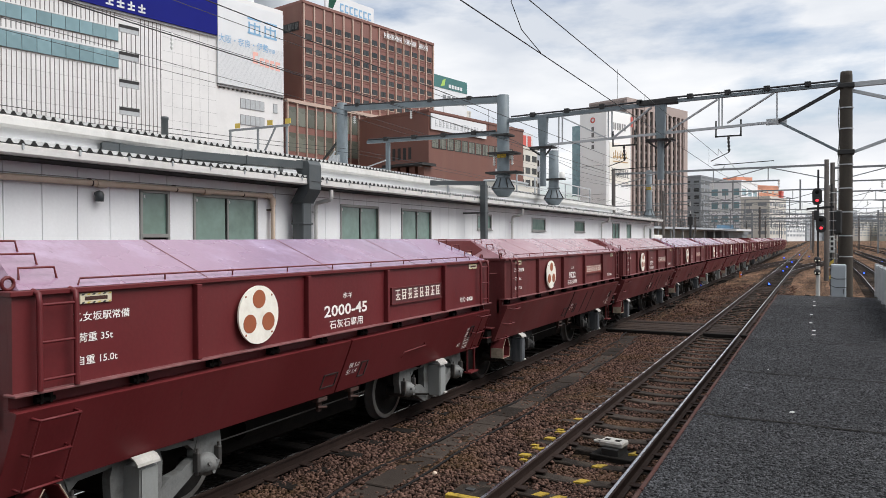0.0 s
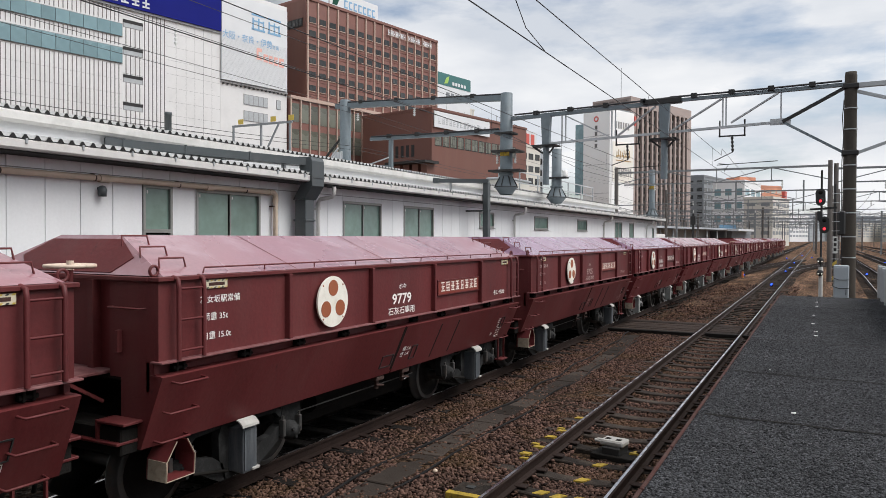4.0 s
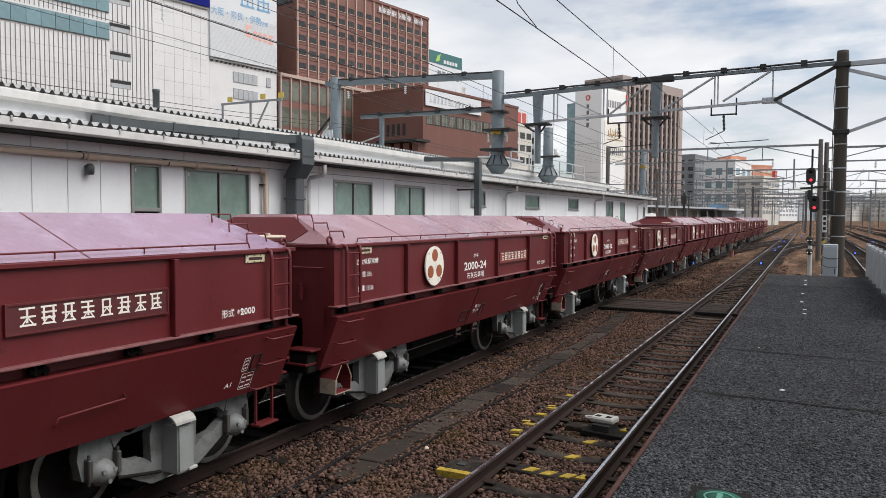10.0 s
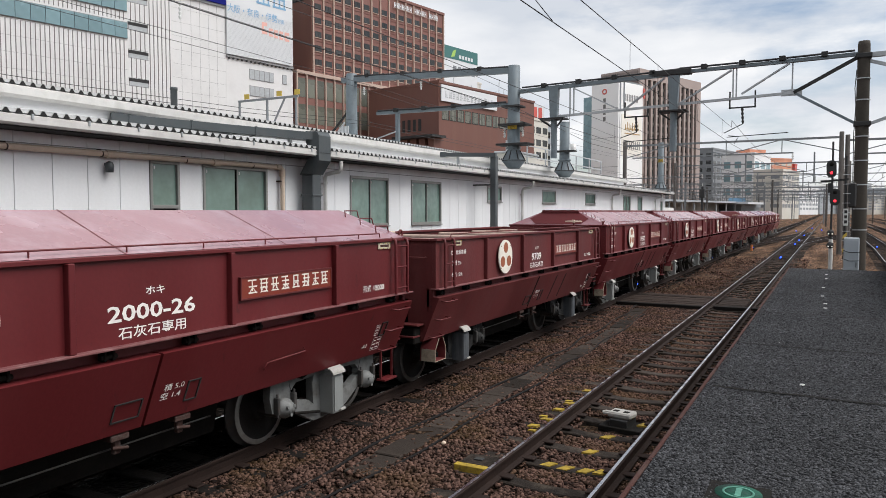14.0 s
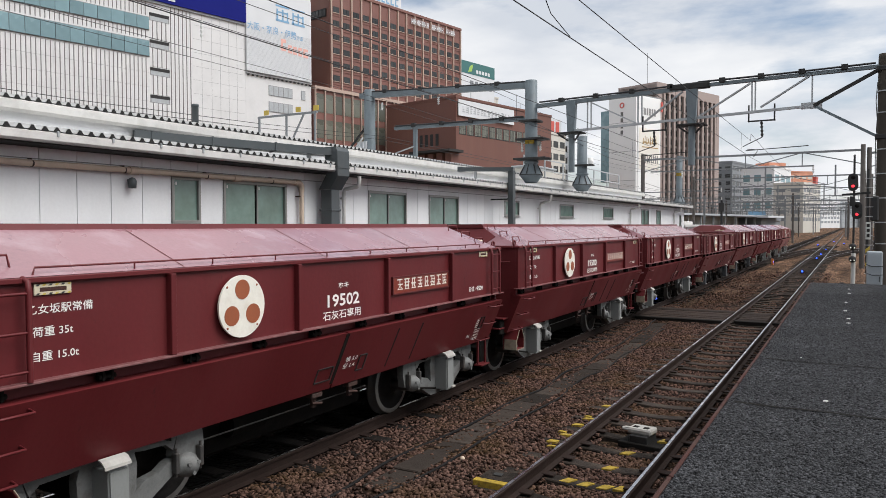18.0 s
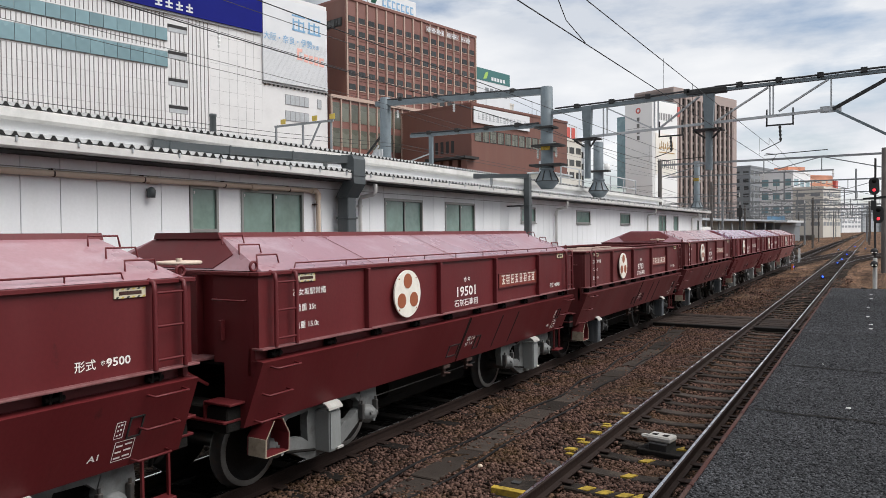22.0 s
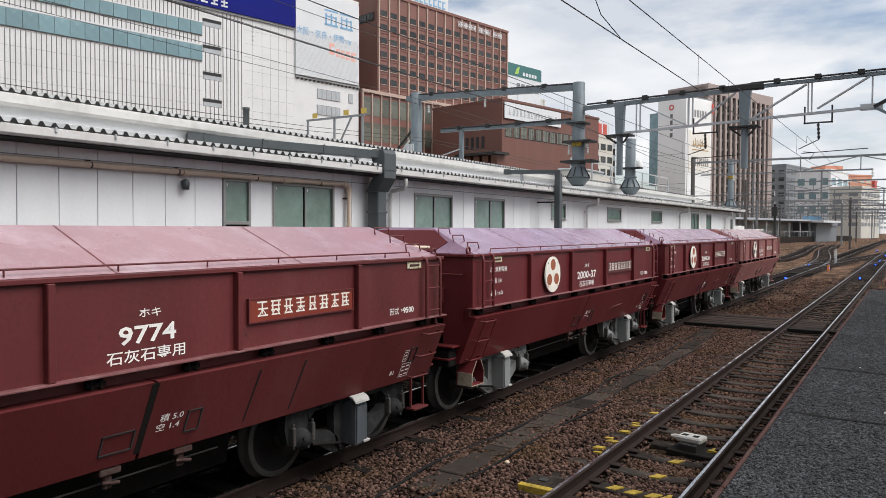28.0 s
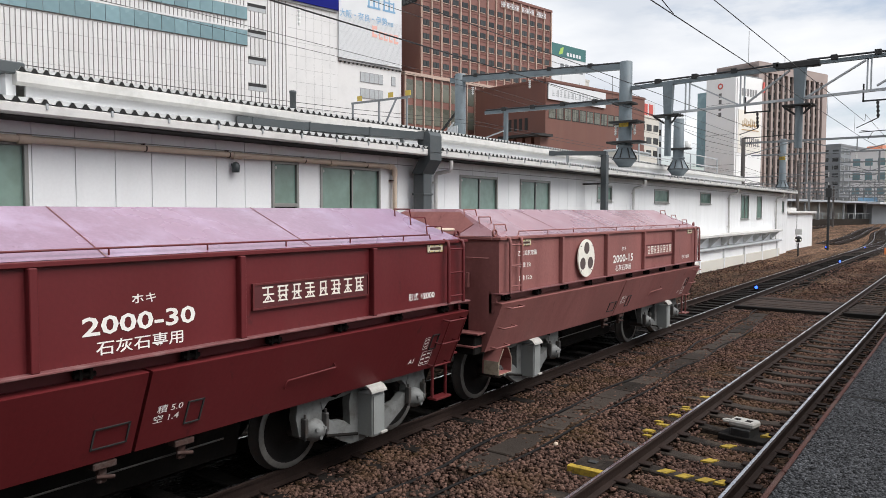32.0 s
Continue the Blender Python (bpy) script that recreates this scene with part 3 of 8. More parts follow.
def text_mesh(body, height, material, depth=0.002):
    """The writing as a flat mesh in the x-y plane, centred, with that letter height."""
    key = (body, height, material.name)
    if key not in TEXTS:
        cu = bpy.data.curves.new("writing", "FONT")
        cu.body, cu.size, cu.align_x, cu.align_y, cu.resolution_u = body, height / 0.72, "CENTER", "CENTER", 2
        cu.offset = height * (0.028 if body.isascii() else 0.012)
        ob = new("writing", cu)
        me = bpy.data.meshes.new_from_object(ob.evaluated_get(bpy.context.evaluated_depsgraph_get()))
        bpy.data.objects.remove(ob)
        me.name = "writing"
        me.materials.clear()
        me.materials.append(material)
        TEXTS[key] = me
    return TEXTS[key]


# letters on a side that faces +x, running along +y
SIDE = Matrix(((0, 0, 1, 0), (1, 0, 0, 0), (0, 1, 0, 0), (0, 0, 0, 1)))


def write(name, body, height, material, parent, x, y, z, squeeze=1.0, lean=0.0):
    ob = new(name, text_mesh(body, height, material))
    ob.parent = parent
    ob.matrix_local = Matrix.Translation((x, y, z)) @ Matrix.Rotation(lean, 4, "Y") @ SIDE @ Matrix.Diagonal((squeeze, 1, 1, 1))
    return ob


# ---- ground, tracks and platform ----
NEAR, TRAIN = -2.48, -6.31


def build_ground():
    xs = np.unique(np.concatenate([np.linspace(-900, -40, 14), np.linspace(-40, -12, 15), np.linspace(-12, -0.6, 70), np.linspace(-0.6, 40, 24), np.linspace(40, 900, 14)]))
    ys = np.unique(np.concatenate([np.linspace(-300, -10, 12), np.linspace(-10, 3, 18), np.linspace(3, 30, 150), np.linspace(30, 90, 90), np.linspace(90, 300, 40), np.linspace(300, 2500, 20)]))
    X, Y = np.meshgrid(xs, ys)
    rnd = np.random.RandomState(3)
    Z = -0.19 + rnd.normal(0, 0.012, X.shape) * ((Y < 90) & (np.abs(X) < 40))
    Z += 0.025 * np.sin(X * 1.7 + Y * 0.4) * np.sin(Y * 0.9)
    Z = np.where((X < -9.2) & (Y < 56), Z - 0.08, Z)
    Z -= 0.045 * ((np.abs(X - NEAR) < 0.5) & (Y < 90))
    nx = len(xs)
    verts = np.stack([X, Y, Z], -1).reshape(-1, 3)
    i = np.arange(len(ys) - 1)[:, None] * nx + np.arange(nx - 1)[None]
    faces = np.stack([i, i + 1, i + nx + 1, i + nx], -1).reshape(-1, 4)
    me = bpy.data.meshes.new("ground")
    me.from_pydata(verts.tolist(), [], faces.tolist())
    me.polygons.foreach_set("use_smooth", [True] * len(me.polygons))
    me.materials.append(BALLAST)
    tagged(new("ground", me), "brown crushed-stone ballast between the railway tracks", "ground", "", "structure")


def rail_outline(x):
    return [(x - 0.064, -0.153), (x + 0.064, -0.153), (x + 0.064, -0.142), (x + 0.012, -0.125), (x + 0.01, -0.045), (x + 0.032, -0.034), (x + 0.032, -0.012), (x + 0.016, 0.0), (x - 0.016, 0.0), (x - 0.032, -0.012), (x - 0.032, -0.034), (x - 0.01, -0.045), (x - 0.012, -0.125), (x - 0.064, -0.142)]


def bend(path, s):
    """The point of a line of (x, y) pairs at y = s, and the line's slope there."""
    for (x0, y0), (x1, y1) in zip(path, path[1:]):
        if s <= y1 or (x1, y1) == path[-1]:
            k = (s - y0) / (y1 - y0)
            return x0 + (x1 - x0) * k, (x1 - x0) / (y1 - y0)


def rail_shape(path, off):
    """A rail that follows a plan line, off metres beside it."""
    sh = Shape()
    prof = rail_outline(0.0)
    n = len(prof)
    v = []
    for i, (x, y) in enumerate(path):
        a, b = path[max(i - 1, 0)], path[min(i + 1, len(path) - 1)]
        d = Vector((b[0] - a[0], b[1] - a[1])).normalized()
        v += [(x + d.y * (off + p), y - d.x * (off + p), z) for p, z in prof]
    for i in range(len(path) - 1):
        for k in range(n):
            sh.add([], [], False)
            sh.f.append((i * n + k, i * n + (k + 1) % n, (i + 1) * n + (k + 1) % n, (i + 1) * n + k))
            sh.s.append(False)
            sh.m.append(1 if k == 7 else 0)
    sh.v = v
    return sh


def curve_path(x0, y0, x1, y1, ease=True, n=14):
    out = []
    for i in range(n + 1):
        k = i / n
        e = k * k * (3 - 2 * k) if ease else k
        out.append((x0 + (x1 - x0) * e, y0 + (y1 - y0) * k))
    return out


SLEEPER_SHAPE = Shape().box(-1.05, -0.1, -0.30, 1.05, 0.1, -0.155, 0.012)



def worn_sleeper():
    """A timber sleeper whose top is hollowed between the rails, where feet and weather have worn it."""
    xs = [-1.05, -0.72, -0.42, -0.25, 0.0, 0.25, 0.42, 0.72, 1.05]
    top = [-0.160, -0.155, -0.160, -0.176, -0.186, -0.176, -0.160, -0.155, -0.160]
    sh = Shape()
    n = len(xs)
    v = [(x, y, z - e) for y, e in ((-0.1, 0.012), (-0.088, 0.0), (0.088, 0.0), (0.1, 0.012)) for x, z in zip(xs, top)]
    v += [(x, y, -0.30) for y in (-0.1, 0.1) for x in xs]
    f = [(r * n + i, r * n + i + 1, (r + 1) * n + i + 1, (r + 1) * n + i) for r in range(3) for i in range(n - 1)]
    f += [(4 * n + i, 4 * n + i + 1, i + 1, i) for i in range(n - 1)] + [(3 * n + i, 3 * n + i + 1, 5 * n + i + 1, 5 * n + i) for i in range(n - 1)]
    f += [(0, n, 2 * n, 3 * n, 5 * n, 4 * n), (n - 1, 2 * n - 1, 3 * n - 1, 4 * n - 1, 6 * n - 1, 5 * n - 1)]
    return sh.add(v, f)


CLIP_SHAPE = Shape().box(-0.075, -0.06, -0.157, 0.075, 0.06, -0.135, 0.006)


def build_track(label, path, y0, y1, pitch=0.65, clips=0, near=True, wood=SLEEPER):
    track = thing("railway_track", label, "track", kind="structure")
    for off in (-0.566, 0.566):
        part("rail", rail_shape(path, off), [RAIL_RUST, RAIL_TOP], track, "rusty steel rail with a polished head")
    rnd = random.Random(int(y0 * 7 + path[0][0] * 31))
    me = (worn_sleeper() if wood is SLEEPER else SLEEPER_SHAPE).mesh("sleeper", wood)
    cm = CLIP_SHAPE.mesh("rail_fastening", RAIL_RUST)
    y = y0
    bed = Shape()
    while y < y1:
        x, slope = bend(path, y)
        if not near:
            c, n = math.cos(slope), math.sin(slope)
            ends = [(x - 1.05 * c, y + 1.05 * n), (x + 1.05 * c, y - 1.05 * n)]
            z = -0.155 + rnd.uniform(-0.012, 0.006)
            v = [(px, py + d, h) for h in (-0.3, z) for (px, py), d in ((ends[0], -0.1), (ends[1], -0.1), (ends[1], 0.1), (ends[0], 0.1))]
            bed.add(v, [(4, 5, 6, 7), (0, 1, 5, 4), (1, 2, 6, 5), (2, 3, 7, 6), (3, 0, 4, 7)])
            y += pitch
            continue
        s = part("sleeper", me, None, track)
        s.matrix_local = pose(x + rnd.uniform(-0.05, 0.05), y, rnd.uniform(-0.012, 0.006), rnd.uniform(-1, 1), 0, -math.degrees(math.atan(slope)) + rnd.uniform(-1.5, 1.5))
        if y < clips:
            for off in (-0.566, 0.566):
                for side in (-0.1, 0.1):
                    c = part("rail_fastening", cm, None, track)
                    c.matrix_local = pose(x + off + side, y, 0.005)
        y += pitch
    if not near:
        bed = part("sleepers", bed, SLEEPER, track)
        bed["kind"] = "stuff"
    return track


build_ground()
STRAIGHT = curve_path(NEAR, -160, NEAR, 330, False, 4)
build_track("railway track with wooden sleepers beside the platform", STRAIGHT, 2.41 - 0.65 * 10, 92, 0.65, 26)
build_track("railway track that carries the freight train", [(TRAIN, -160), (TRAIN, 40), (TRAIN, 170), (TRAIN + 1.0, 330)], 2.0 - 0.65 * 10, 62, 0.65, 24, True, SLEEPER_OIL_SHADE)


def build_platform():
    pf = Shape()
    # top slab with an overhanging lip and the wall under it
    pf.box(-0.942, -14, 0.96, 9, 21.5, 1.12, 0.012)
    setting("platform_surface", pf, ASPHALT, "dark grey worn asphalt platform surface")
    w = Shape().box(-0.78, -14, -0.4, 9, 21.3, 0.955)
    setting("platform_wall", w, CONCRETE, "concrete platform wall")
    edge = thing("platform_edge", "weathered red-brown coping stones along the platform edge", "kerb", kind="structure")
    stone = Shape().box(-0.975, 0, 0.955, -0.945, 0.985, 1.115, 0.008).mesh("coping_stone", COPING)
    for i in range(35):
        part("coping_stone", stone, None, edge).matrix_local = pose(0.002 * math.sin(i * 2.1), -13.5 + i, 0.002 * math.sin(i * 3.7))
    # tar joints between the poured bays
    joints = thing("platform_joints", "black tar joints across the asphalt", "joint", kind="structure")
    rnd = random.Random(5)
    for y in (3.6, 6.62, 8.95, 11.9, 15.5, 18.6):
        sh = Shape()
        pts = [(-0.88 + i * 0.33, y + rnd.uniform(-0.02, 0.02) - 0.1 * i / 9) for i in range(20)]
        for (xa, ya), (xb, yb) in zip(pts, pts[1:]):
            sh.add([(xa, ya - 0.019, 1.128), (xb, yb - 0.021, 1.128), (xb, yb + 0.019, 1.128), (xa, ya + 0.021, 1.128)], [(0, 1, 2, 3)])
        part("joint", sh, DARK, joints)


build_platform()
# Unseen walls and canopy, added behind the camera to cut sky light.
rear = thing("station_block", "plain grey station building that closes the view behind", "building", kind="structure")
for x0, x1, z0 in ((-60, -9.6, -0.4), (-9.59, -0.81, 6.2), (-0.8, 60, -0.4)):
    part("wall", Shape().box(x0, -46, z0, x1, -30, 15), CONCRETE_WALL, rear)
part("canopy", Shape().box(0.2, -26, 4.1, 8.5, -2.5, 4.35), CONCRETE_WALL, rear)
for k in range(5):
    part("canopy_post", Shape().box(4.2, -25 + k * 5.4, 1.12, 4.5, -24.7 + k * 5.4, 4.1), STEEL_GALV, rear)


# ---- the long white shed behind the train ----
WALL_X, EAVE_X, STEP_X = -10.9, -10.4, -12.5
SHED_END = 55.8
# windows: y from, y to, z from, z to, number of sashes
SHED_WINDOWS = [(2.2, 4.75, 2.30, 3.56, 2), (9.2, 9.82, 2.30, 3.55, 1), (10.46, 12.25, 2.30, 3.54, 2), (15.42, 17.2, 2.30, 3.53, 2), (18.5, 20.3, 2.30, 3.53, 2),
                (23.85, 25.1, 3.03, 3.53, 1), (29.5, 31.2, 3.03, 3.53, 1), (35.7, 37.4, 3.03, 3.53, 1), (43.3, 45.0, 2.23, 3.57, 2), (47.0, 48.2, 2.23, 3.57, 1), (54.1, 54.7, 2.6, 3.35, 1)]


def shed_panel(y0, y1, cuts):
    """One wall panel, 6 cm thick, with the window cut out of it."""
    sh = Shape()
    z0, z1 = -0.45, 3.98
    if not cuts:
        return sh.box(WALL_X - 0.06, y0 + 0.0045, z0, WALL_X, y1 - 0.0045, z1, 0.005)
    wy0, wy1, wz0, wz1 = cuts
    a, b = max(wy0, y0), min(wy1, y1)
    sh.box(WALL_X - 0.06, y0 + 0.004, z0, WALL_X, y1 - 0.004, wz0)
    sh.box(WALL_X - 0.06, y0 + 0.004, wz1, WALL_X, y1 - 0.004, z1)
    if a > y0 + 0.01:
        sh.box(WALL_X - 0.06, y0 + 0.004, wz0, WALL_X, a, wz1)
    if b < y1 - 0.01:
        sh.box(WALL_X - 0.06, b, wz0, WALL_X, y1 - 0.004, wz1)
    return sh


def corrugated(x0, z0, x1, z1, y0, y1, pitch, high):
    """A folded roof sheet with trapezoid ribs that run up the slope."""
    sh = Shape()
    prof, y = [], y0
    while y < y1:
        prof += [(y, 0), (y + pitch * 0.22, 0), (y + pitch * 0.42, high), (y + pitch * 0.62, high), (y + pitch * 0.82, 0)]
        y += pitch
    n = len(prof)
    v = [(x0, p, z0 + q) for p, q in prof] + [(x1, p, z1 + q) for p, q in prof] + [(x0, p, z0 + q - 0.004) for p, q in prof] + [(x1, p, z1 + q - 0.004) for p, q in prof]
    sh.add(v, [(i, i + 1, n + i + 1, n + i) for i in range(n - 1)] + [(2 * n + i, 3 * n + i, 3 * n + i + 1, 2 * n + i + 1) for i in range(n - 1)])
    return sh


def rib_caps(x, z, y0, y1, pitch, high):
    """Dark caps that paint the shade in the open ends of the ribs."""
    sh = Shape()
    y = y0
    while y < y1:
        a, b, c, d = y + pitch * 0.20, y + pitch * 0.46, y + pitch * 0.58, y + pitch * 0.84
        v = [(x, a, z - 0.008), (x, d, z - 0.008), (x, c, z + high - 0.008), (x, b, z + high - 0.008)]
        sh.add(v + [(p - 0.01, q, r) for p, q, r in v], [(0, 1, 2, 3), (7, 6, 5, 4), (0, 4, 5, 1), (1, 5, 6, 2), (2, 6, 7, 3), (3, 7, 4, 0)])
        y += pitch
    return sh


def build_shed():
    shed = thing("station_shed", "long white panelled railway shed with a corrugated roof", "building", kind="structure")
    y = -8.19
    i = 0
    while y < SHED_END:
        y1 = min(y + 0.62, SHED_END)
        cut = next(((a, b, c, d) for a, b, c, d, n in SHED_WINDOWS if a < y1 - 0.02 and b > y + 0.02), None)
        part("wall_panel", shed_panel(y, y1, cut), WALL_WHITE, shed)
        y, i = y1, i + 1
    back = Shape().box(-24, -8.2, -0.5, -23.9, SHED_END, 5.2)
    back.box(-23.9, -8.3, -0.5, WALL_X - 0.07, -8.2, 4.3).box(-23.9, SHED_END - 0.1, -0.5, WALL_X - 0.07, SHED_END, 4.1)
    part("rear_wall", back, WALL_WHITE, shed)
    part("panel_backing", Shape().box(WALL_X - 0.075, -8.1, 3.6, WALL_X - 0.062, SHED_END - 0.05, 3.97).box(WALL_X - 0.075, -8.1, -0.4, WALL_X - 0.062, SHED_END - 0.05, 2.2), STEEL_DARK, shed)
    # Black sheet paints the darkness of the unlit room.
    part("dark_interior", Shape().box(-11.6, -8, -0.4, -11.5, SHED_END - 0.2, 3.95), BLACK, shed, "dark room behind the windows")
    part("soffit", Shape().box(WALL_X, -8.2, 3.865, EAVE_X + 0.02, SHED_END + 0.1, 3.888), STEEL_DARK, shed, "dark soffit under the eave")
    part("gutter", Shape().prism([(EAVE_X - 0.02, 3.89), (EAVE_X + 0.10, 3.89), (EAVE_X + 0.13, 3.92), (EAVE_X + 0.13, 4.03), (EAVE_X + 0.10, 4.05), (EAVE_X - 0.02, 4.05)], "y", -8.3, SHED_END + 0.2), TRIM_WHITE, shed, "white eaves gutter")
    part("lower_roof", corrugated(EAVE_X + 0.12, 4.06, STEP_X - 0.02, 4.33, -8.3, SHED_END + 0.15, 0.185, 0.062), ROOF_GREY, shed, "corrugated sheet roof with open rib ends")
    part("rib_closure", rib_caps(EAVE_X + 0.128, 4.06, -8.3, SHED_END + 0.05, 0.185, 0.062), RIB_SHADE, shed, "dark ends of the roof ribs")
    part("clerestory_wall", Shape().box(STEP_X - 0.08, 5.5, 4.1, STEP_X - 0.02, SHED_END - 6, 4.66), WALL_WHITE, shed)
    part("upper_gutter", Shape().prism([(STEP_X - 0.02, 4.62), (STEP_X + 0.10, 4.60), (STEP_X + 0.14, 4.66), (STEP_X + 0.14, 4.80), (STEP_X + 0.10, 4.83), (STEP_X - 0.02, 4.83)], "y", 5.3, SHED_END - 5.8), TRIM_WHITE, shed, "white gutter of the upper roof")
    part("upper_roof", corrugated(STEP_X + 0.12, 4.84, -24, 5.9, 5.3, SHED_END - 5.8, 0.185, 0.065), ROOF_GREY, shed)
    part("rib_closure", rib_caps(STEP_X + 0.128, 4.84, 5.3, SHED_END - 5.9, 0.185, 0.065), RIB_SHADE, shed)
    part("verge_cap", Shape().box(-24, 5.05, 4.78, STEP_X + 0.1, 5.45, 4.97, 0.02), DUCT, shed, "grey flashing on the gable")
    part("roof_gable", Shape().box(-24, 5.2, 4.1, STEP_X - 0.02, 5.35, 4.8), WALL_WHITE, shed)
    # clips that hold the gutters
    clip = Shape().box(-0.01, -0.015, 0.0, 0.02, 0.015, 0.08, 0.004).mesh("gutter_clip", STEEL_GALV)
    for k in range(58):
        part("gutter_clip", clip, None, shed).matrix_local = pose(EAVE_X + 0.135, 2.0 + k * 0.92, 3.98)
    # horizontal joint strip above the windows
    part("wall_strip", Shape().box(WALL_X + 0.002, -8, 3.685, WALL_X + 0.012, SHED_END, 3.70), FIN_GREY, shed)
    for k, (a, b, c, d, n) in enumerate(SHED_WINDOWS):
        window = thing("window_%d" % (k + 1), "aluminium sliding window with green film in the shed wall", "window", kind="structure")
        fr = Shape()
        for y0, y1, z0, z1 in ((a - 0.03, b + 0.03, c - 0.04, c + 0.03), (a - 0.03, b + 0.03, d - 0.03, d + 0.04), (a - 0.03, a + 0.03, c, d), (b - 0.03, b + 0.03, c, d)):
            fr.box(WALL_X - 0.05, y0, z0, WALL_X + 0.025, y1, z1, 0.006)
        part("window_frame", fr, ALU, window, "dull aluminium frame")
        part("window_sill", Shape().box(WALL_X, a - 0.05, c - 0.07, WALL_X + 0.06, b + 0.05, c - 0.04, 0.006), ALU, window)
        step = (b - a) / n
        for j in range(n):
            pane = part("pane", Shape().box(WALL_X - 0.035 - 0.012 * j, a + step * j + 0.03, c + 0.03, WALL_X - 0.03 - 0.012 * j, a + step * (j + 1) - 0.02, d - 0.03), GLASS_GREEN, window, "dull green frosted pane")
            part("sash_rail", Shape().box(WALL_X - 0.03, a + step * j + 0.012, c + 0.02, WALL_X - 0.01 + 0.012 * j, a + step * j + 0.055, d - 0.02, 0.004), ALU, window)
            if k == 1:
                # small louvre under the single pane
                part("transom", Shape().box(WALL_X - 0.03, a, 2.70, WALL_X + 0.028, b, 2.77, 0.005), ALU, window)
                part("louvre_back", Shape().box(WALL_X - 0.028, a + 0.03, 2.33, WALL_X - 0.02, b - 0.03, 2.70), DARK, window)
                for q in range(5):
                    z = 2.36 + q * 0.066
                    part("slat", Shape().add([(WALL_X - 0.02, a + 0.05, z + 0.04), (WALL_X + 0.018, a + 0.05, z), (WALL_X + 0.018, b - 0.05, z), (WALL_X - 0.02, b - 0.05, z + 0.04), (WALL_X - 0.02, a + 0.05, z + 0.046), (WALL_X + 0.018, a + 0.05, z + 0.006), (WALL_X + 0.018, b - 0.05, z + 0.006), (WALL_X - 0.02, b - 0.05, z + 0.046)], [(0, 1, 2, 3), (7, 6, 5, 4), (1, 5, 6, 2), (0, 4, 5, 1), (2, 6, 7, 3)]), FIN_DARK, window)
            part("latch", Shape().box(WALL_X - 0.008, a + step * j + 0.07, d - 0.13, WALL_X + 0.0, a + step * j + 0.10, d - 0.07, 0.003), PORCELAIN, window)


build_shed()


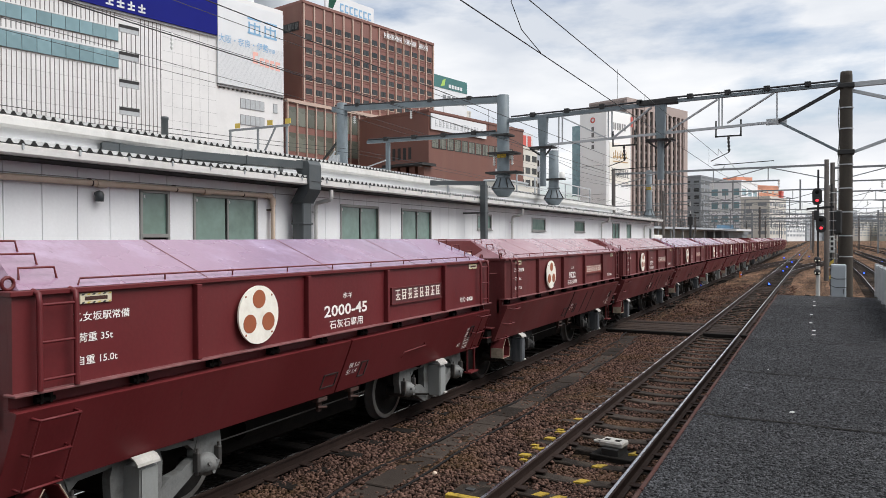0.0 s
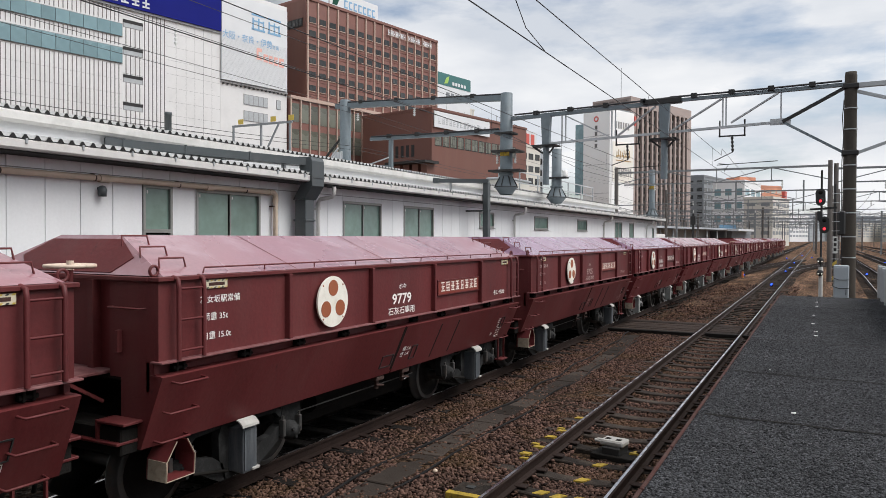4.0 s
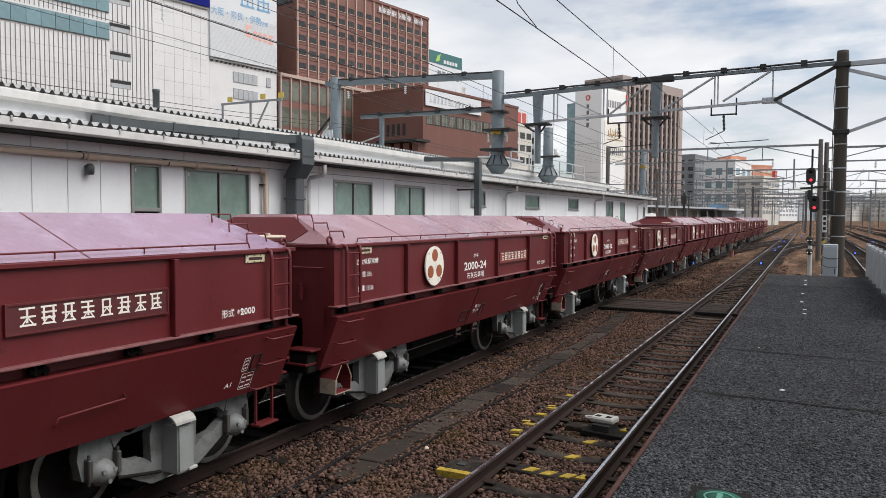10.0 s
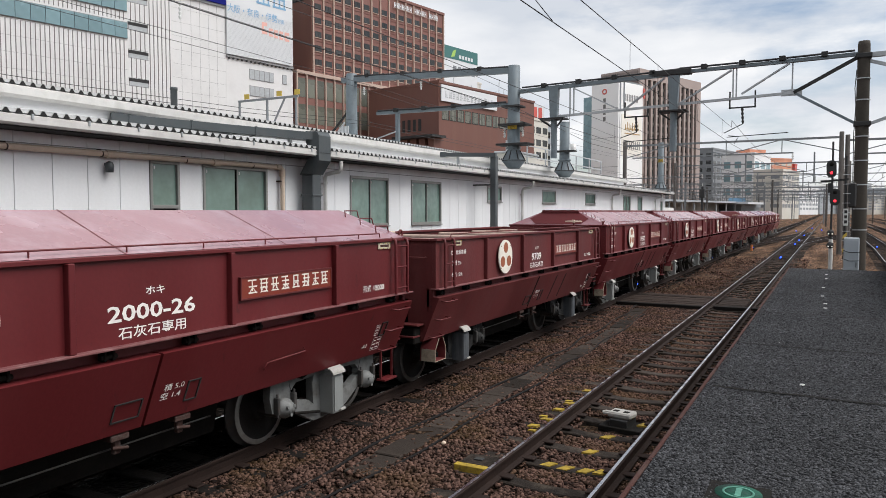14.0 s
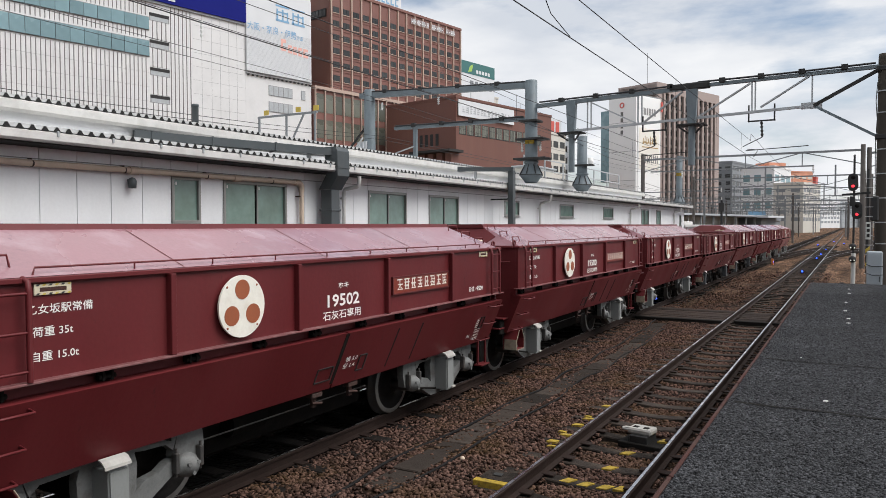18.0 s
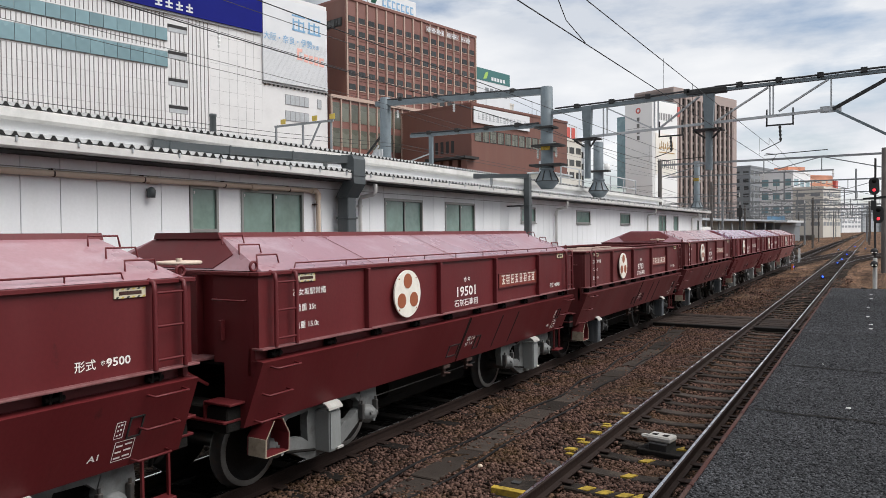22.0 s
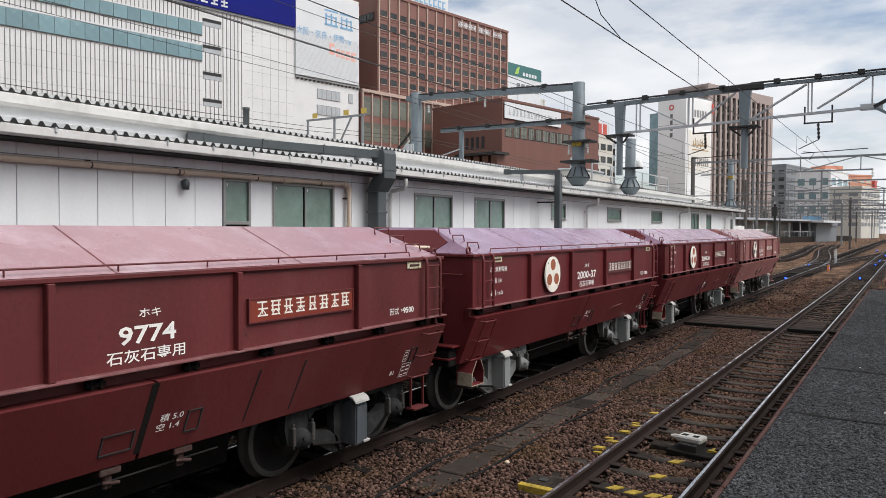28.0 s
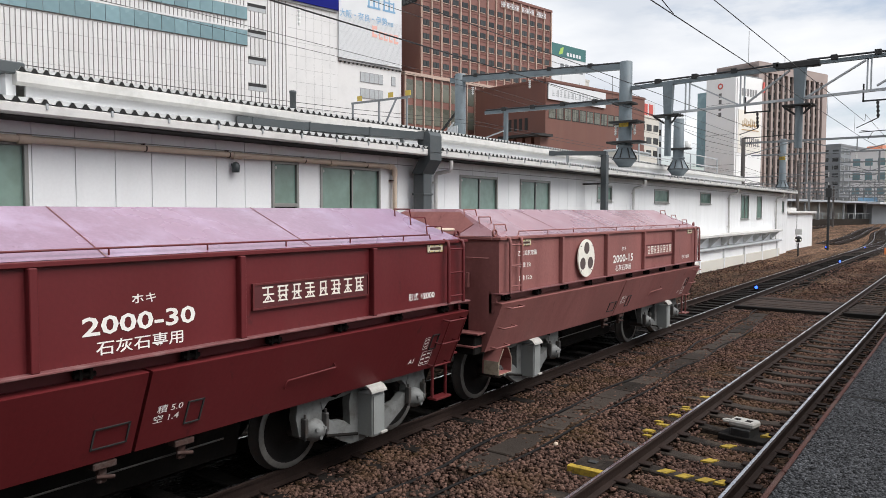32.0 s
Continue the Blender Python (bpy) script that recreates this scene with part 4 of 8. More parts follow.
def build_shed_fittings():
    pipe = thing("wall_pipe", "beige plastic pipe along the shed wall", "pipe")
    px = WALL_X + 0.11
    part("run", Shape().tube([(px, -6, 3.60), (px, 12.56, 3.62)], 0.052, 12), BEIGE, pipe)
    part("drop", Shape().tube([(px, 12.50, 3.62), (px, 12.63, 3.60), (px, 12.66, 3.52), (px, 12.66, -0.3)], 0.052, 12), BEIGE, pipe)
    part("elbow_socket", Shape().tube([(px, 12.44, 3.62), (px, 12.58, 3.62), (px, 12.66, 3.55), (px, 12.66, 3.42)], 0.066, 12), BEIGE, pipe)
    for y in (-2.0, 1.5, 4.6, 8.2, 10.6):
        part("socket", Shape().tube([(px, y, 3.61), (px, y + 0.18, 3.61)], 0.068, 12), BEIGE, pipe)
    for y in (-3, 0.0, 3.2, 4.72, 6.5, 8.1, 9.9, 11.7):
        part("bracket", Shape().box(WALL_X, y, 3.655, WALL_X + 0.10, y + 0.025, 3.69, 0.004).tube([(px, y, 3.61), (px, y + 0.025, 3.61)], 0.055, 12), BROWN_RUST, pipe)
    for z in (3.3, 2.6):
        part("bracket", Shape().box(WALL_X, 12.57, z, WALL_X + 0.13, 12.72, z + 0.03, 0.004), BROWN_RUST, pipe)
    lamp = thing("wall_lamp", "small dark grey wall lamp under the eave", "lamp")
    part("housing", Shape().lathe((WALL_X + 0.10, 8.27, 3.37), "z", [(-0.06, 0.0), (-0.06, 0.065), (0.06, 0.075), (0.11, 0.05), (0.13, 0.0)], 14), DUCT, lamp)
    part("arm", Shape().box(WALL_X, 8.24, 3.42, WALL_X + 0.09, 8.30, 3.47, 0.006), DUCT, lamp)
    # square-section ventilation ducts that come over the roof and drop down the wall
    for y, w, end, label in ((13.45, 0.40, (-12.4, 9.8), "large grey ventilation duct over the roof edge"),):
        duct = thing("duct", label, "duct", group="roof ducts")
        x1 = WALL_X + 0.52
        part("drop", Shape().box(WALL_X + 0.14, y - w * 0.4, -0.3, WALL_X + 0.14 + w * 0.8, y + w * 0.4, 3.50, 0.02), DUCT, duct)
        el = Shape().prism([(WALL_X + 0.14, 3.49), (WALL_X + 0.14 + w * 0.8, 3.49), (x1 + w * 0.42, 3.80), (x1 + w * 0.42, 4.36), (x1 + w * 0.3, 4.45), (x1 - w * 0.5, 4.47), (x1 - w * 0.5, 4.22), (x1 - w * 0.35, 4.10), (x1 - w * 0.35, 3.86)], "y", y - w / 2 - 0.02, y + w / 2 + 0.02)
        part("elbow", el, DUCT, duct)
        a, b = (x1 - 0.1, y), end
        za, zb = 4.345, 4.46
        part("roof_run", Shape().beam((a[0], a[1], za), (b[0], b[1], zb), w * 0.95, w * 0.42), DUCT, duct)
        d = (Vector((b[0], b[1], zb)) - Vector((a[0], a[1], za))).normalized()
        p = Vector((b[0], b[1], zb))
        part("end_cap", Shape().beam(p, p + d * 0.22, w * 1.0, w * 0.50), DUCT, duct)
        for t in (0.02, 0.35, 0.68, 0.97):
            q = Vector((a[0], a[1], za)).lerp(p, t)
            part("flange", Shape().beam(q, q + d * 0.03, w * 1.05, w * 0.50), DUCT, duct)
        part("flange", Shape().box(x1 - w * 0.38, y - w / 2 - 0.035, 3.98, x1 + w * 0.45, y + w / 2 + 0.035, 4.01), DUCT, duct)
        for k in range(3):
            t = 0.15 + k * 0.33
            px, py = a[0] + (b[0] - a[0]) * t, a[1] + (b[1] - a[1]) * t
            part("stand", Shape().box(px - 0.04, py - 0.04, 4.08, px + 0.04, py + 0.04, 4.32, 0.006), STEEL_GALV, duct)
        for k in range(3):
            part("flange", Shape().box(WALL_X + 0.12, y - w * 0.4 - 0.02, 0.6 + k * 1.2, WALL_X + 0.16 + w * 0.8, y + w * 0.4 + 0.02, 0.64 + k * 1.2, 0.005), DUCT, duct)
    duct = thing("duct", "slim dark grey ventilation duct standing past the shed eave", "duct", group="roof ducts")
    part("riser", Shape().box(EAVE_X + 0.16, 22.64, -0.3, EAVE_X + 0.36, 22.86, 4.52, 0.015), DUCT, duct)
    part("roof_run", Shape().beam((EAVE_X + 0.34, 22.75, 4.56), (-11.75, 22.35, 4.60), 0.30, 0.13), DUCT, duct)
    part("end_cap", Shape().beam((-11.75, 22.35, 4.60), (-11.95, 22.29, 4.605), 0.34, 0.17), DUCT, duct)
    for z in (0.8, 2.0, 3.55):
        part("wall_bracket", Shape().beam((WALL_X, 22.70, z), (EAVE_X + 0.18, 22.70, z), 0.05, 0.05), STEEL_DARK, duct)
        part("flange", Shape().box(EAVE_X + 0.145, 22.62, z, EAVE_X + 0.375, 22.88, z + 0.035, 0.005), DUCT, duct)
    part("stand", Shape().box(-11.4, 22.40, 4.22, -11.32, 22.48, 4.55, 0.006), STEEL_GALV, duct)
    for y in (14.25, 27.0, 40.5, 51.9):
        dp = thing("downpipe", "white rainwater pipe on the shed wall", "pipe", group="downpipes")
        part("pipe", Shape().tube([(EAVE_X + 0.05, y, 3.84), (EAVE_X + 0.05, y, 3.66), (EAVE_X + 0.0, y, 3.60), (WALL_X + 0.14, y - 0.02, 3.54), (WALL_X + 0.10, y - 0.02, 3.46), (WALL_X + 0.10, y - 0.02, -0.3)], 0.05, 9), TRIM_WHITE, dp)
        for z in (3.3, 1.8, 0.3):
            part("clamp", Shape().tube([(WALL_X + 0.10, y - 0.02, z), (WALL_X + 0.10, y - 0.02, z + 0.05)], 0.062, 9), TRIM_WHITE, dp)
            part("stay", Shape().box(WALL_X, y - 0.04, z, WALL_X + 0.08, y, z + 0.04), TRIM_WHITE, dp)
    # vent chimney that stands on the upper roof
    stack = thing("vent_stack", "short grey round vent on the upper roof", "vent")
    part("pipe", Shape().lathe((-15.0, 13.43, 5.05), "z", [(0.0, 0.085), (0.72, 0.085), (0.72, 0.095), (0.79, 0.095), (0.80, 0.0)], 16), DUCT, stack)
    # raised plinth with a bracketed ledge at the far end
    ledge = thing("shed_ledge", "white bracketed ledge along the foot of the shed", "ledge", kind="structure")
    part("ledge_beam", Shape().box(WALL_X + 0.01, 20, 1.36, WALL_X + 0.62, 51.5, 1.50, 0.02), TRIM_WHITE, ledge)
    part("lower_beam", Shape().box(WALL_X + 0.01, 20, 0.74, WALL_X + 0.58, 51.5, 0.84, 0.02), STEEL_GALV, ledge)
    part("plinth", Shape().box(WALL_X + 0.01, 20, 0.25, WALL_X + 0.40, 51.4, 0.73, 0.01), WALL_WHITE, ledge)
    part("footing", Shape().box(WALL_X + 0.01, 20, -0.45, WALL_X + 0.46, 51.4, 0.245, 0.01), FAR_BEIGE, ledge, "dirty cream footing")
    br = Shape().prism([(WALL_X + 0.02, 1.355), (WALL_X + 0.56, 1.355), (WALL_X + 0.10, 0.86), (WALL_X + 0.02, 0.86)], "y", -0.05, 0.05).mesh("bracket", TRIM_WHITE)
    for k in range(14):
        part("bracket", br, None, ledge).matrix_local = pose(0, 21.5 + k * 2.25, 0)
    post = Shape().box(WALL_X + 0.41, -0.08, -0.3, WALL_X + 0.50, 0.08, 0.72, 0.01).mesh("pier", WALL_WHITE)
    for k in range(8):
        part("pier", post, None, ledge).matrix_local = pose(0, 22 + k * 4.1, 0)
    hut = thing("switch_hut", "small white hut beside the end of the shed", "hut")
    part("wall", Shape().box(-14.5, 56.2, -0.3, -11.1, 67.0, 2.50, 0.02), WALL_WHITE, hut)
    part("roof", Shape().box(-14.7, 56.0, 2.50, -10.85, 67.3, 2.68, 0.03), TRIM_WHITE, hut)
    part("roof_box", Shape().box(-14.0, 57.0, 2.68, -11.6, 63.0, 2.95, 0.03), TRIM_WHITE, hut)
    part("cover_strip", Shape().box(-11.1, 60.4, -0.2, -11.08, 60.5, 2.5), FIN_GREY, hut)


build_shed_fittings()

# ---- the freight wagons ----
Y0, Y1 = -2.46, 5.75
SIDE_X = 1.31


def ring(cx, cy, cz, r, t, n=12, axis="x"):
    pts = []
    for i in range(n + 1):
        a = 2 * math.pi * i / n
        u, w = r * math.cos(a), r * math.sin(a)
        pts.append((cx, cy + u, cz + w) if axis == "x" else (cx + u, cy + w, cz))
    return Shape().tube(pts, t, 6, caps=False)


def disc_x(y, z, r, x0, x1, n):
    """A flat round plate that faces along x."""
    return Shape().prism([(y + r * math.cos(2 * math.pi * k / n), z + r * math.sin(2 * math.pi * k / n)) for k in range(n)], "x", x0, x1)


def skirt_x(z):
    return 1.10 + (z - 0.80) / (1.44 - 0.80) * 0.27


def build_bogie(wagon, yc, far):
    bogie = part("bogie", Shape().box(-0.85, yc - 0.16, 0.38, 0.85, yc + 0.16, 0.62, 0.03), DARK, wagon, "grey cast-steel two-axle bogie")
    for sx in (-1, 1):
        sh = Shape()
        a0, a1 = (0.86, 0.96) if sx > 0 else (-0.96, -0.86)
        # arms with a drop-shaped opening on each side of the middle
        for s in (-1, 1):
            sh.prism([(yc + s * p, q) for p, q in ((1.02, 0.60), (1.0, 0.76), (0.72, 0.78), (0.66, 0.56), (0.72, 0.40), (0.98, 0.42))], "x", a0, a1)
            sh.prism([(yc + s * p, q) for p, q in ((0.72, 0.78), (0.22, 0.80), (0.22, 0.72), (0.34, 0.70), (0.58, 0.69), (0.66, 0.62))], "x", a0, a1)
            sh.prism([(yc + s * p, q) for p, q in ((0.68, 0.54), (0.70, 0.42), (0.40, 0.24), (0.26, 0.17), (0.18, 0.17), (0.22, 0.34), (0.36, 0.44), (0.50, 0.46), (0.60, 0.52))], "x", a0, a1)
            sh.prism([(yc + s * p, q) for p, q in ((0.24, 0.76), (0.08, 0.76), (0.08, 0.17), (0.20, 0.17), (0.27, 0.40), (0.28, 0.62))], "x", a0, a1)
        sh.prism([(yc - 0.1, 0.78), (yc + 0.1, 0.78), (yc + 0.1, 0.18), (yc - 0.1, 0.18)], "x", a0, a1)
        part("side_frame", sh, GREY_STEEL, bogie)
        for s in (-1, 1):
            y = yc + s * 0.80
            hub = Shape().lathe((sx * 0.96, y, 0.45), "x", [(0.0, 0.115), (sx * 0.05, 0.11), (sx * 0.055, 0.085), (sx * 0.10, 0.082), (sx * 0.105, 0.055), (sx * 0.12, 0.05), (sx * 0.122, 0.0)], 18)
            for k in range(3):
                a = 2 * math.pi * k / 3 + 0.5
                hub.tube([(sx * 1.055, y + 0.06 * math.cos(a), 0.45 + 0.06 * math.sin(a)), (sx * 1.085, y + 0.06 * math.cos(a), 0.45 + 0.06 * math.sin(a))], 0.02, 7)
            part("axle_box", hub, GREY_STEEL, bogie)
            for t in (-1, 1):
                lug = Shape()
                c, d = sorted((sx * 0.96, sx * 1.03))
                lug.box(c, y + t * 0.14 - 0.022, 0.41, d, y + t * 0.14 + 0.022, 0.60, 0.008)
                lug.tube([(sx * 1.0, y + t * 0.14, 0.38), (sx * 1.0, y + t * 0.14, 0.64)], 0.014, 6)
                if sx > 0:
                    part("horn_guide", lug, WHEEL, bogie)
        x0, x1 = (0.90, 1.16) if sx > 0 else (-1.16, -0.90)
        part("brake_box", Shape().box(x0, yc - 0.14, 0.24, x1, yc + 0.05, 0.70, 0.01), BOX_GREY, bogie, "grey sheet-steel box between the wheels")
        part("box_corner", Shape().box(min(sx * 1.162, sx * 1.172), yc - 0.13, 0.27, max(sx * 1.162, sx * 1.172), yc + 0.04, 0.68), BOX_GREY, bogie)
        part("box_foot", Shape().box(min(sx * 1.12, sx * 1.19), yc - 0.03, 0.255, max(sx * 1.12, sx * 1.19), yc + 0.075, 0.285, 0.006), FLAP, bogie)
        xo = 1.12 * sx
        pts = [(xo, 0.80), (xo + sx * 0.045, 0.785), (xo + sx * 0.085, 0.745), (xo + sx * 0.09, 0.722), (xo + sx * 0.078, 0.722), (xo + sx * 0.073, 0.74), (xo + sx * 0.037, 0.775), (xo, 0.788)]
        part("rain_flap", Shape().add([(p, yc - 0.20, q) for p, q in pts] + [(p, yc + 0.04, q) for p, q in pts], [(i, (i + 1) % 8, 8 + (i + 1) % 8, 8 + i) for i in range(8)] + [(0, 1, 6, 7), (1, 2, 5, 6), (2, 3, 4, 5), (8, 9, 14, 15), (9, 10, 13, 14), (10, 11, 12, 13)]), FLAP, bogie, "pale bent sheet flap over the box")
        part("brake_rod", Shape().tube([(sx * 1.0, yc - 0.66, 0.36), (sx * 1.0, yc - 0.2, 0.27)], 0.016, 6), DARK, bogie)
    for s in (-1, 1):
        ws = Shape()
        ws.tube([(-0.92, 0, 0), (0.92, 0, 0)], 0.075, 12)
        for sx in (-1, 1):
            prof = [(0.495, 0.0), (0.495, 0.435), (0.525, 0.44), (0.535, 0.415), (0.625, 0.405)]
            ws.lathe((0, 0, 0), "x", [(sx * p, r) for p, r in prof], 32, 0)
            ws.lathe((0, 0, 0), "x", [(sx * p, r) for p, r in ((0.625, 0.405), (0.632, 0.40), (0.632, 0.345))], 32, 2)
            web = [(0.632, 0.345), (0.61, 0.335), (0.575, 0.32), (0.57, 0.18), (0.62, 0.13), (0.65, 0.12), (0.65, 0.07)]
            ws.lathe((0, 0, 0), "x", [(sx * p, r) for p, r in web], 32, 1)
        part("wheelset", ws, [WHEEL, WHEEL_WEB, WHEEL_RIM], bogie, "dull steel wheels on one axle").location = (0, yc + s * 0.80, 0.405)
    return bogie


def end_rungs(wagon, y, ladder):
    """Three grab rungs on the sloping door, joined by rods on the ladder type."""
    for z in (1.385, 1.11, 0.84):
        x = skirt_x(z) + 0.03
        part("rung", Shape().tube([(x - 0.04, y - 0.17, z), (x + 0.06, y - 0.16, z - 0.01), (x + 0.06, y + 0.16, z - 0.01), (x - 0.04, y + 0.17, z)], 0.011, 6), PAINT, wagon)
    if ladder:
        for s in (-1, 1):
            part("ladder_rod", Shape().tube([(skirt_x(1.385) + 0.09, y + s * 0.16, 1.38), (skirt_x(0.84) + 0.09, y + s * 0.16, 0.83)], 0.009, 6), PAINT, wagon)


def build_wagon(style, family):
    """style: "covered", "ridged" (a raised cap on the cover's ridge) or "open" (no cover)."""
    words = {"covered": "maroon limestone hopper wagon with a closed dusty cover", "ridged": "maroon limestone hopper wagon with a ridge-capped dusty cover", "open": "maroon limestone hopper wagon with an open empty top"}
    wagon = thing("hopper_wagon", words[style], "freight wagon", group="freight train")
    for sx in (-1, 1):
        a, b = (1.26, 1.31) if sx > 0 else (-1.31, -1.26)
        part("side_wall", Shape().box(a, Y0, 1.57, b, Y1, 2.27), PAINT, wagon)
        a, b = (1.24, 1.385) if sx > 0 else (-1.385, -1.24)
        part("bottom_flange", Shape().box(a, Y0 - 0.03, 1.553, b, Y1 + 0.03, 1.572, 0.004), PAINT_DUSTY, wagon)
        part("top_rim", Shape().box(min(sx * 1.22, sx * 1.345), Y0 - 0.03, 2.255, max(sx * 1.22, sx * 1.345), Y1 + 0.03, 2.295, 0.006), PAINT, wagon)
        for y in (-0.78, 0.82, 2.47, 4.10):
            part("side_post", Shape().box(min(sx * 1.305, sx * 1.375), y - 0.028, 1.572, max(sx * 1.305, sx * 1.375), y + 0.028, 2.255, 0.006), PAINT, wagon)
        for y0, y1 in ((Y0 - 0.01, 1.615), (1.645, Y1 + 0.02)):
            d = Shape().prism([(sx * 1.37, 1.44), (sx * 1.34, 1.448), (sx * 1.22, 1.448), (sx * 1.22, 1.43), (sx * 1.32, 1.43), (sx * 1.05, 0.79), (sx * 1.10, 0.79)], "y", y0, y1)
            part("discharge_door", d, PAINT, wagon, "long side door that slopes in to the track")
        a, b = (1.16, 1.20) if sx > 0 else (-1.20, -1.16)
        part("recess_wall", Shape().box(a, Y0, 1.30, b, Y1, 1.555), PAINT, wagon)
        for k in range(10 if sx > 0 else 0):
            y = -2.19 + k * 0.845
            h = Shape().box(min(sx * 1.2, sx * 1.33), y - 0.05, 1.455, max(sx * 1.2, sx * 1.29), y - 0.025, 1.535, 0.004).box(min(sx * 1.2, sx * 1.33), y + 0.025, 1.455, max(sx * 1.2, sx * 1.29), y + 0.05, 1.535, 0.004)
            h.tube([(sx * 1.265, y - 0.075, 1.485), (sx * 1.265, y + 0.075, 1.485)], 0.02, 8)
            part("hinge", h, DARK, wagon)
        # ladders at both ends of the side
        for y in ((-2.16, 5.48) if sx > 0 else ()):
            for s in (-0.145, 0.145):
                part("ladder_post", Shape().tube([(sx * 1.31, y + s, 2.29), (sx * 1.375, y + s, 2.27), (sx * 1.385, y + s, 2.2), (sx * 1.385, y + s, 1.575)], 0.021, 8), PAINT, wagon)
            for z in (2.19, 1.92, 1.65):
                part("rung", Shape().tube([(sx * 1.385, y - 0.145, z), (sx * 1.385, y + 0.145, z)], 0.011, 6), PAINT, wagon)
    for y, s in ((Y0, -1), (Y1, 1)):
        a, b = (y, y + 0.05) if s < 0 else (y - 0.05, y)
        # corner panels that taper down with the doors, and the wall set back between them
        part("end_wall", Shape().box(-0.70, min(y - s * 0.19, y - s * 0.14), 1.38, 0.70, max(y - s * 0.19, y - s * 0.14), 2.27), PAINT, wagon)
        for sx in (-1, 1):
            part("end_panel", Shape().prism([(sx * p, q) for p, q in ((0.70, 2.27), (1.259, 2.27), (1.259, 1.46), (1.325, 1.43), (1.06, 0.80), (0.84, 0.80), (0.84, 1.40), (0.70, 1.40))], "y", a, b), PAINT, wagon)
            part("panel_return", Shape().box(min(sx * 0.68, sx * 0.70), min(y - s * 0.14, y - s * 0.05), 1.40, max(sx * 0.68, sx * 0.70), max(y - s * 0.14, y - s * 0.05), 2.26), PAINT, wagon)
        # Added sheet; its dark colour stands for shade in the end recess.
        part("hopper_end_sheet", Shape().prism([(y - s * 0.20, 1.38), (y - s * 1.9, 0.78), (y - s * 1.9, 0.74), (y - s * 0.20, 1.34)], "x", -1.05, 1.05), DARK, wagon, "dark sloping sheet under the hopper end")
        part("end_rim", Shape().box(-1.219, min(y, y + s * 0.04), 2.255, 1.219, max(y, y + s * 0.04), 2.295, 0.006), PAINT, wagon)
        for x in (-0.45, 0.36):
            part("end_post", Shape().box(x - 0.04, min(y - s * 0.14, y - s * 0.05), 1.4, x + 0.04, max(y - s * 0.14, y - s * 0.05), 2.25, 0.006), PAINT, wagon)
        part("end_rung", Shape().tube([(0.75, y, 2.02), (0.75, y + s * 0.06, 2.02), (1.15, y + s * 0.06, 2.02), (1.15, y, 2.02)], 0.010, 6), PAINT, wagon)
        part("lock_bar", Shape().box(0.82, min(y, y + s * 0.05), 1.62, 0.86, max(y, y + s * 0.05), 1.82, 0.005), PAINT, wagon)
        part("platform_plate", Shape().box(-0.95, min(y - s * 0.13, y + s * 0.40), 1.405, 0.62, max(y - s * 0.13, y + s * 0.40), 1.435, 0.006), PAINT_DUSTY, wagon)
        part("platform_stay", Shape().beam((0.58, y + s * 0.38, 1.40), (0.60, y, 1.16), 0.03, 0.03), PAINT, wagon)
        part("buffer_beam", Shape().box(-1.05, min(y - s * 0.1, y + s * 0.17), 0.76, 1.05, max(y - s * 0.1, y + s * 0.17), 1.0, 0.015), DARK, wagon)
        part("step_plate", Shape().box(0.78, min(y, y + s * 0.2), 1.03, 1.12, max(y, y + s * 0.2), 1.055, 0.005), PAINT, wagon)
        part("lower_step", Shape().box(0.35, min(y, y + s * 0.22), 0.86, 1.06, max(y, y + s * 0.22), 0.885, 0.005), PAINT, wagon)
        part("step_hanger", Shape().box(0.76, min(y, y + s * 0.2), 0.86, 0.78, max(y, y + s * 0.2), 1.055), PAINT, wagon)
        part("coupler", Shape().tube([(0, y, 0.88), (0, y + s * 0.30, 0.88)], 0.07, 8).box(-0.13, min(y + s * 0.24, y + s * 0.40), 0.76, 0.13, max(y + s * 0.24, y + s * 0.40), 1.0, 0.03), DARK, wagon)
        part("brake_hose", Shape().tube([(0.35, y + s * 0.17, 0.85), (0.36, y + s * 0.27, 0.72), (0.33, y + s * 0.33, 0.5), (0.26, y + s * 0.36, 0.42)], 0.022, 7), DARK, wagon)
        st = Shape()
        for yy in (-0.13, 0.13):
            st.beam((1.10, y - s * 0.22 + yy, 0.80), (1.10, y - s * 0.22 + yy, 0.42), 0.03, 0.02)
        st.box(1.04, y - s * 0.22 - 0.15, 0.40, 1.18, y - s * 0.22 + 0.15, 0.425, 0.004)
        if s > 0:
            part("foot_step", st, PAINT, wagon)
    # open-fronted step box under the brake end
    pent = [(-2.28, 0.46), (-1.96, 0.46), (-1.95, 0.64), (-2.04, 0.80), (-2.16, 0.80), (-2.27, 0.64)]
    sb = Shape()
    for (ya, za), (yb, zb) in zip(pent, pent[1:] + pent[:1]):
        if za == zb == 0.80:
            continue
        ci, cj = (-2.12, 0.62), 0.93
        inner = [(ci[0] + (p - ci[0]) * cj, ci[1] + (q - ci[1]) * cj) for p, q in ((ya, za), (yb, zb))]
        sb.prism([(ya, za), (yb, zb), inner[1], inner[0]], "x", 0.96, 1.20)
    sb.prism(pent, "x", 0.94, 0.96)
    part("step_box", sb, PAINT, wagon, "open step box with pale edges")
    edge = Shape()
    for (ya, za), (yb, zb) in zip(pent, pent[1:] + pent[:1]):
        if not za == zb == 0.80:
            edge.tube([(1.201, ya, za), (1.201, yb, zb)], 0.006, 5)
    edge.prism([(-2.29, 0.46), (-2.282, 0.46), (-2.274, 0.64), (-2.282, 0.64)], "x", 0.97, 1.20)
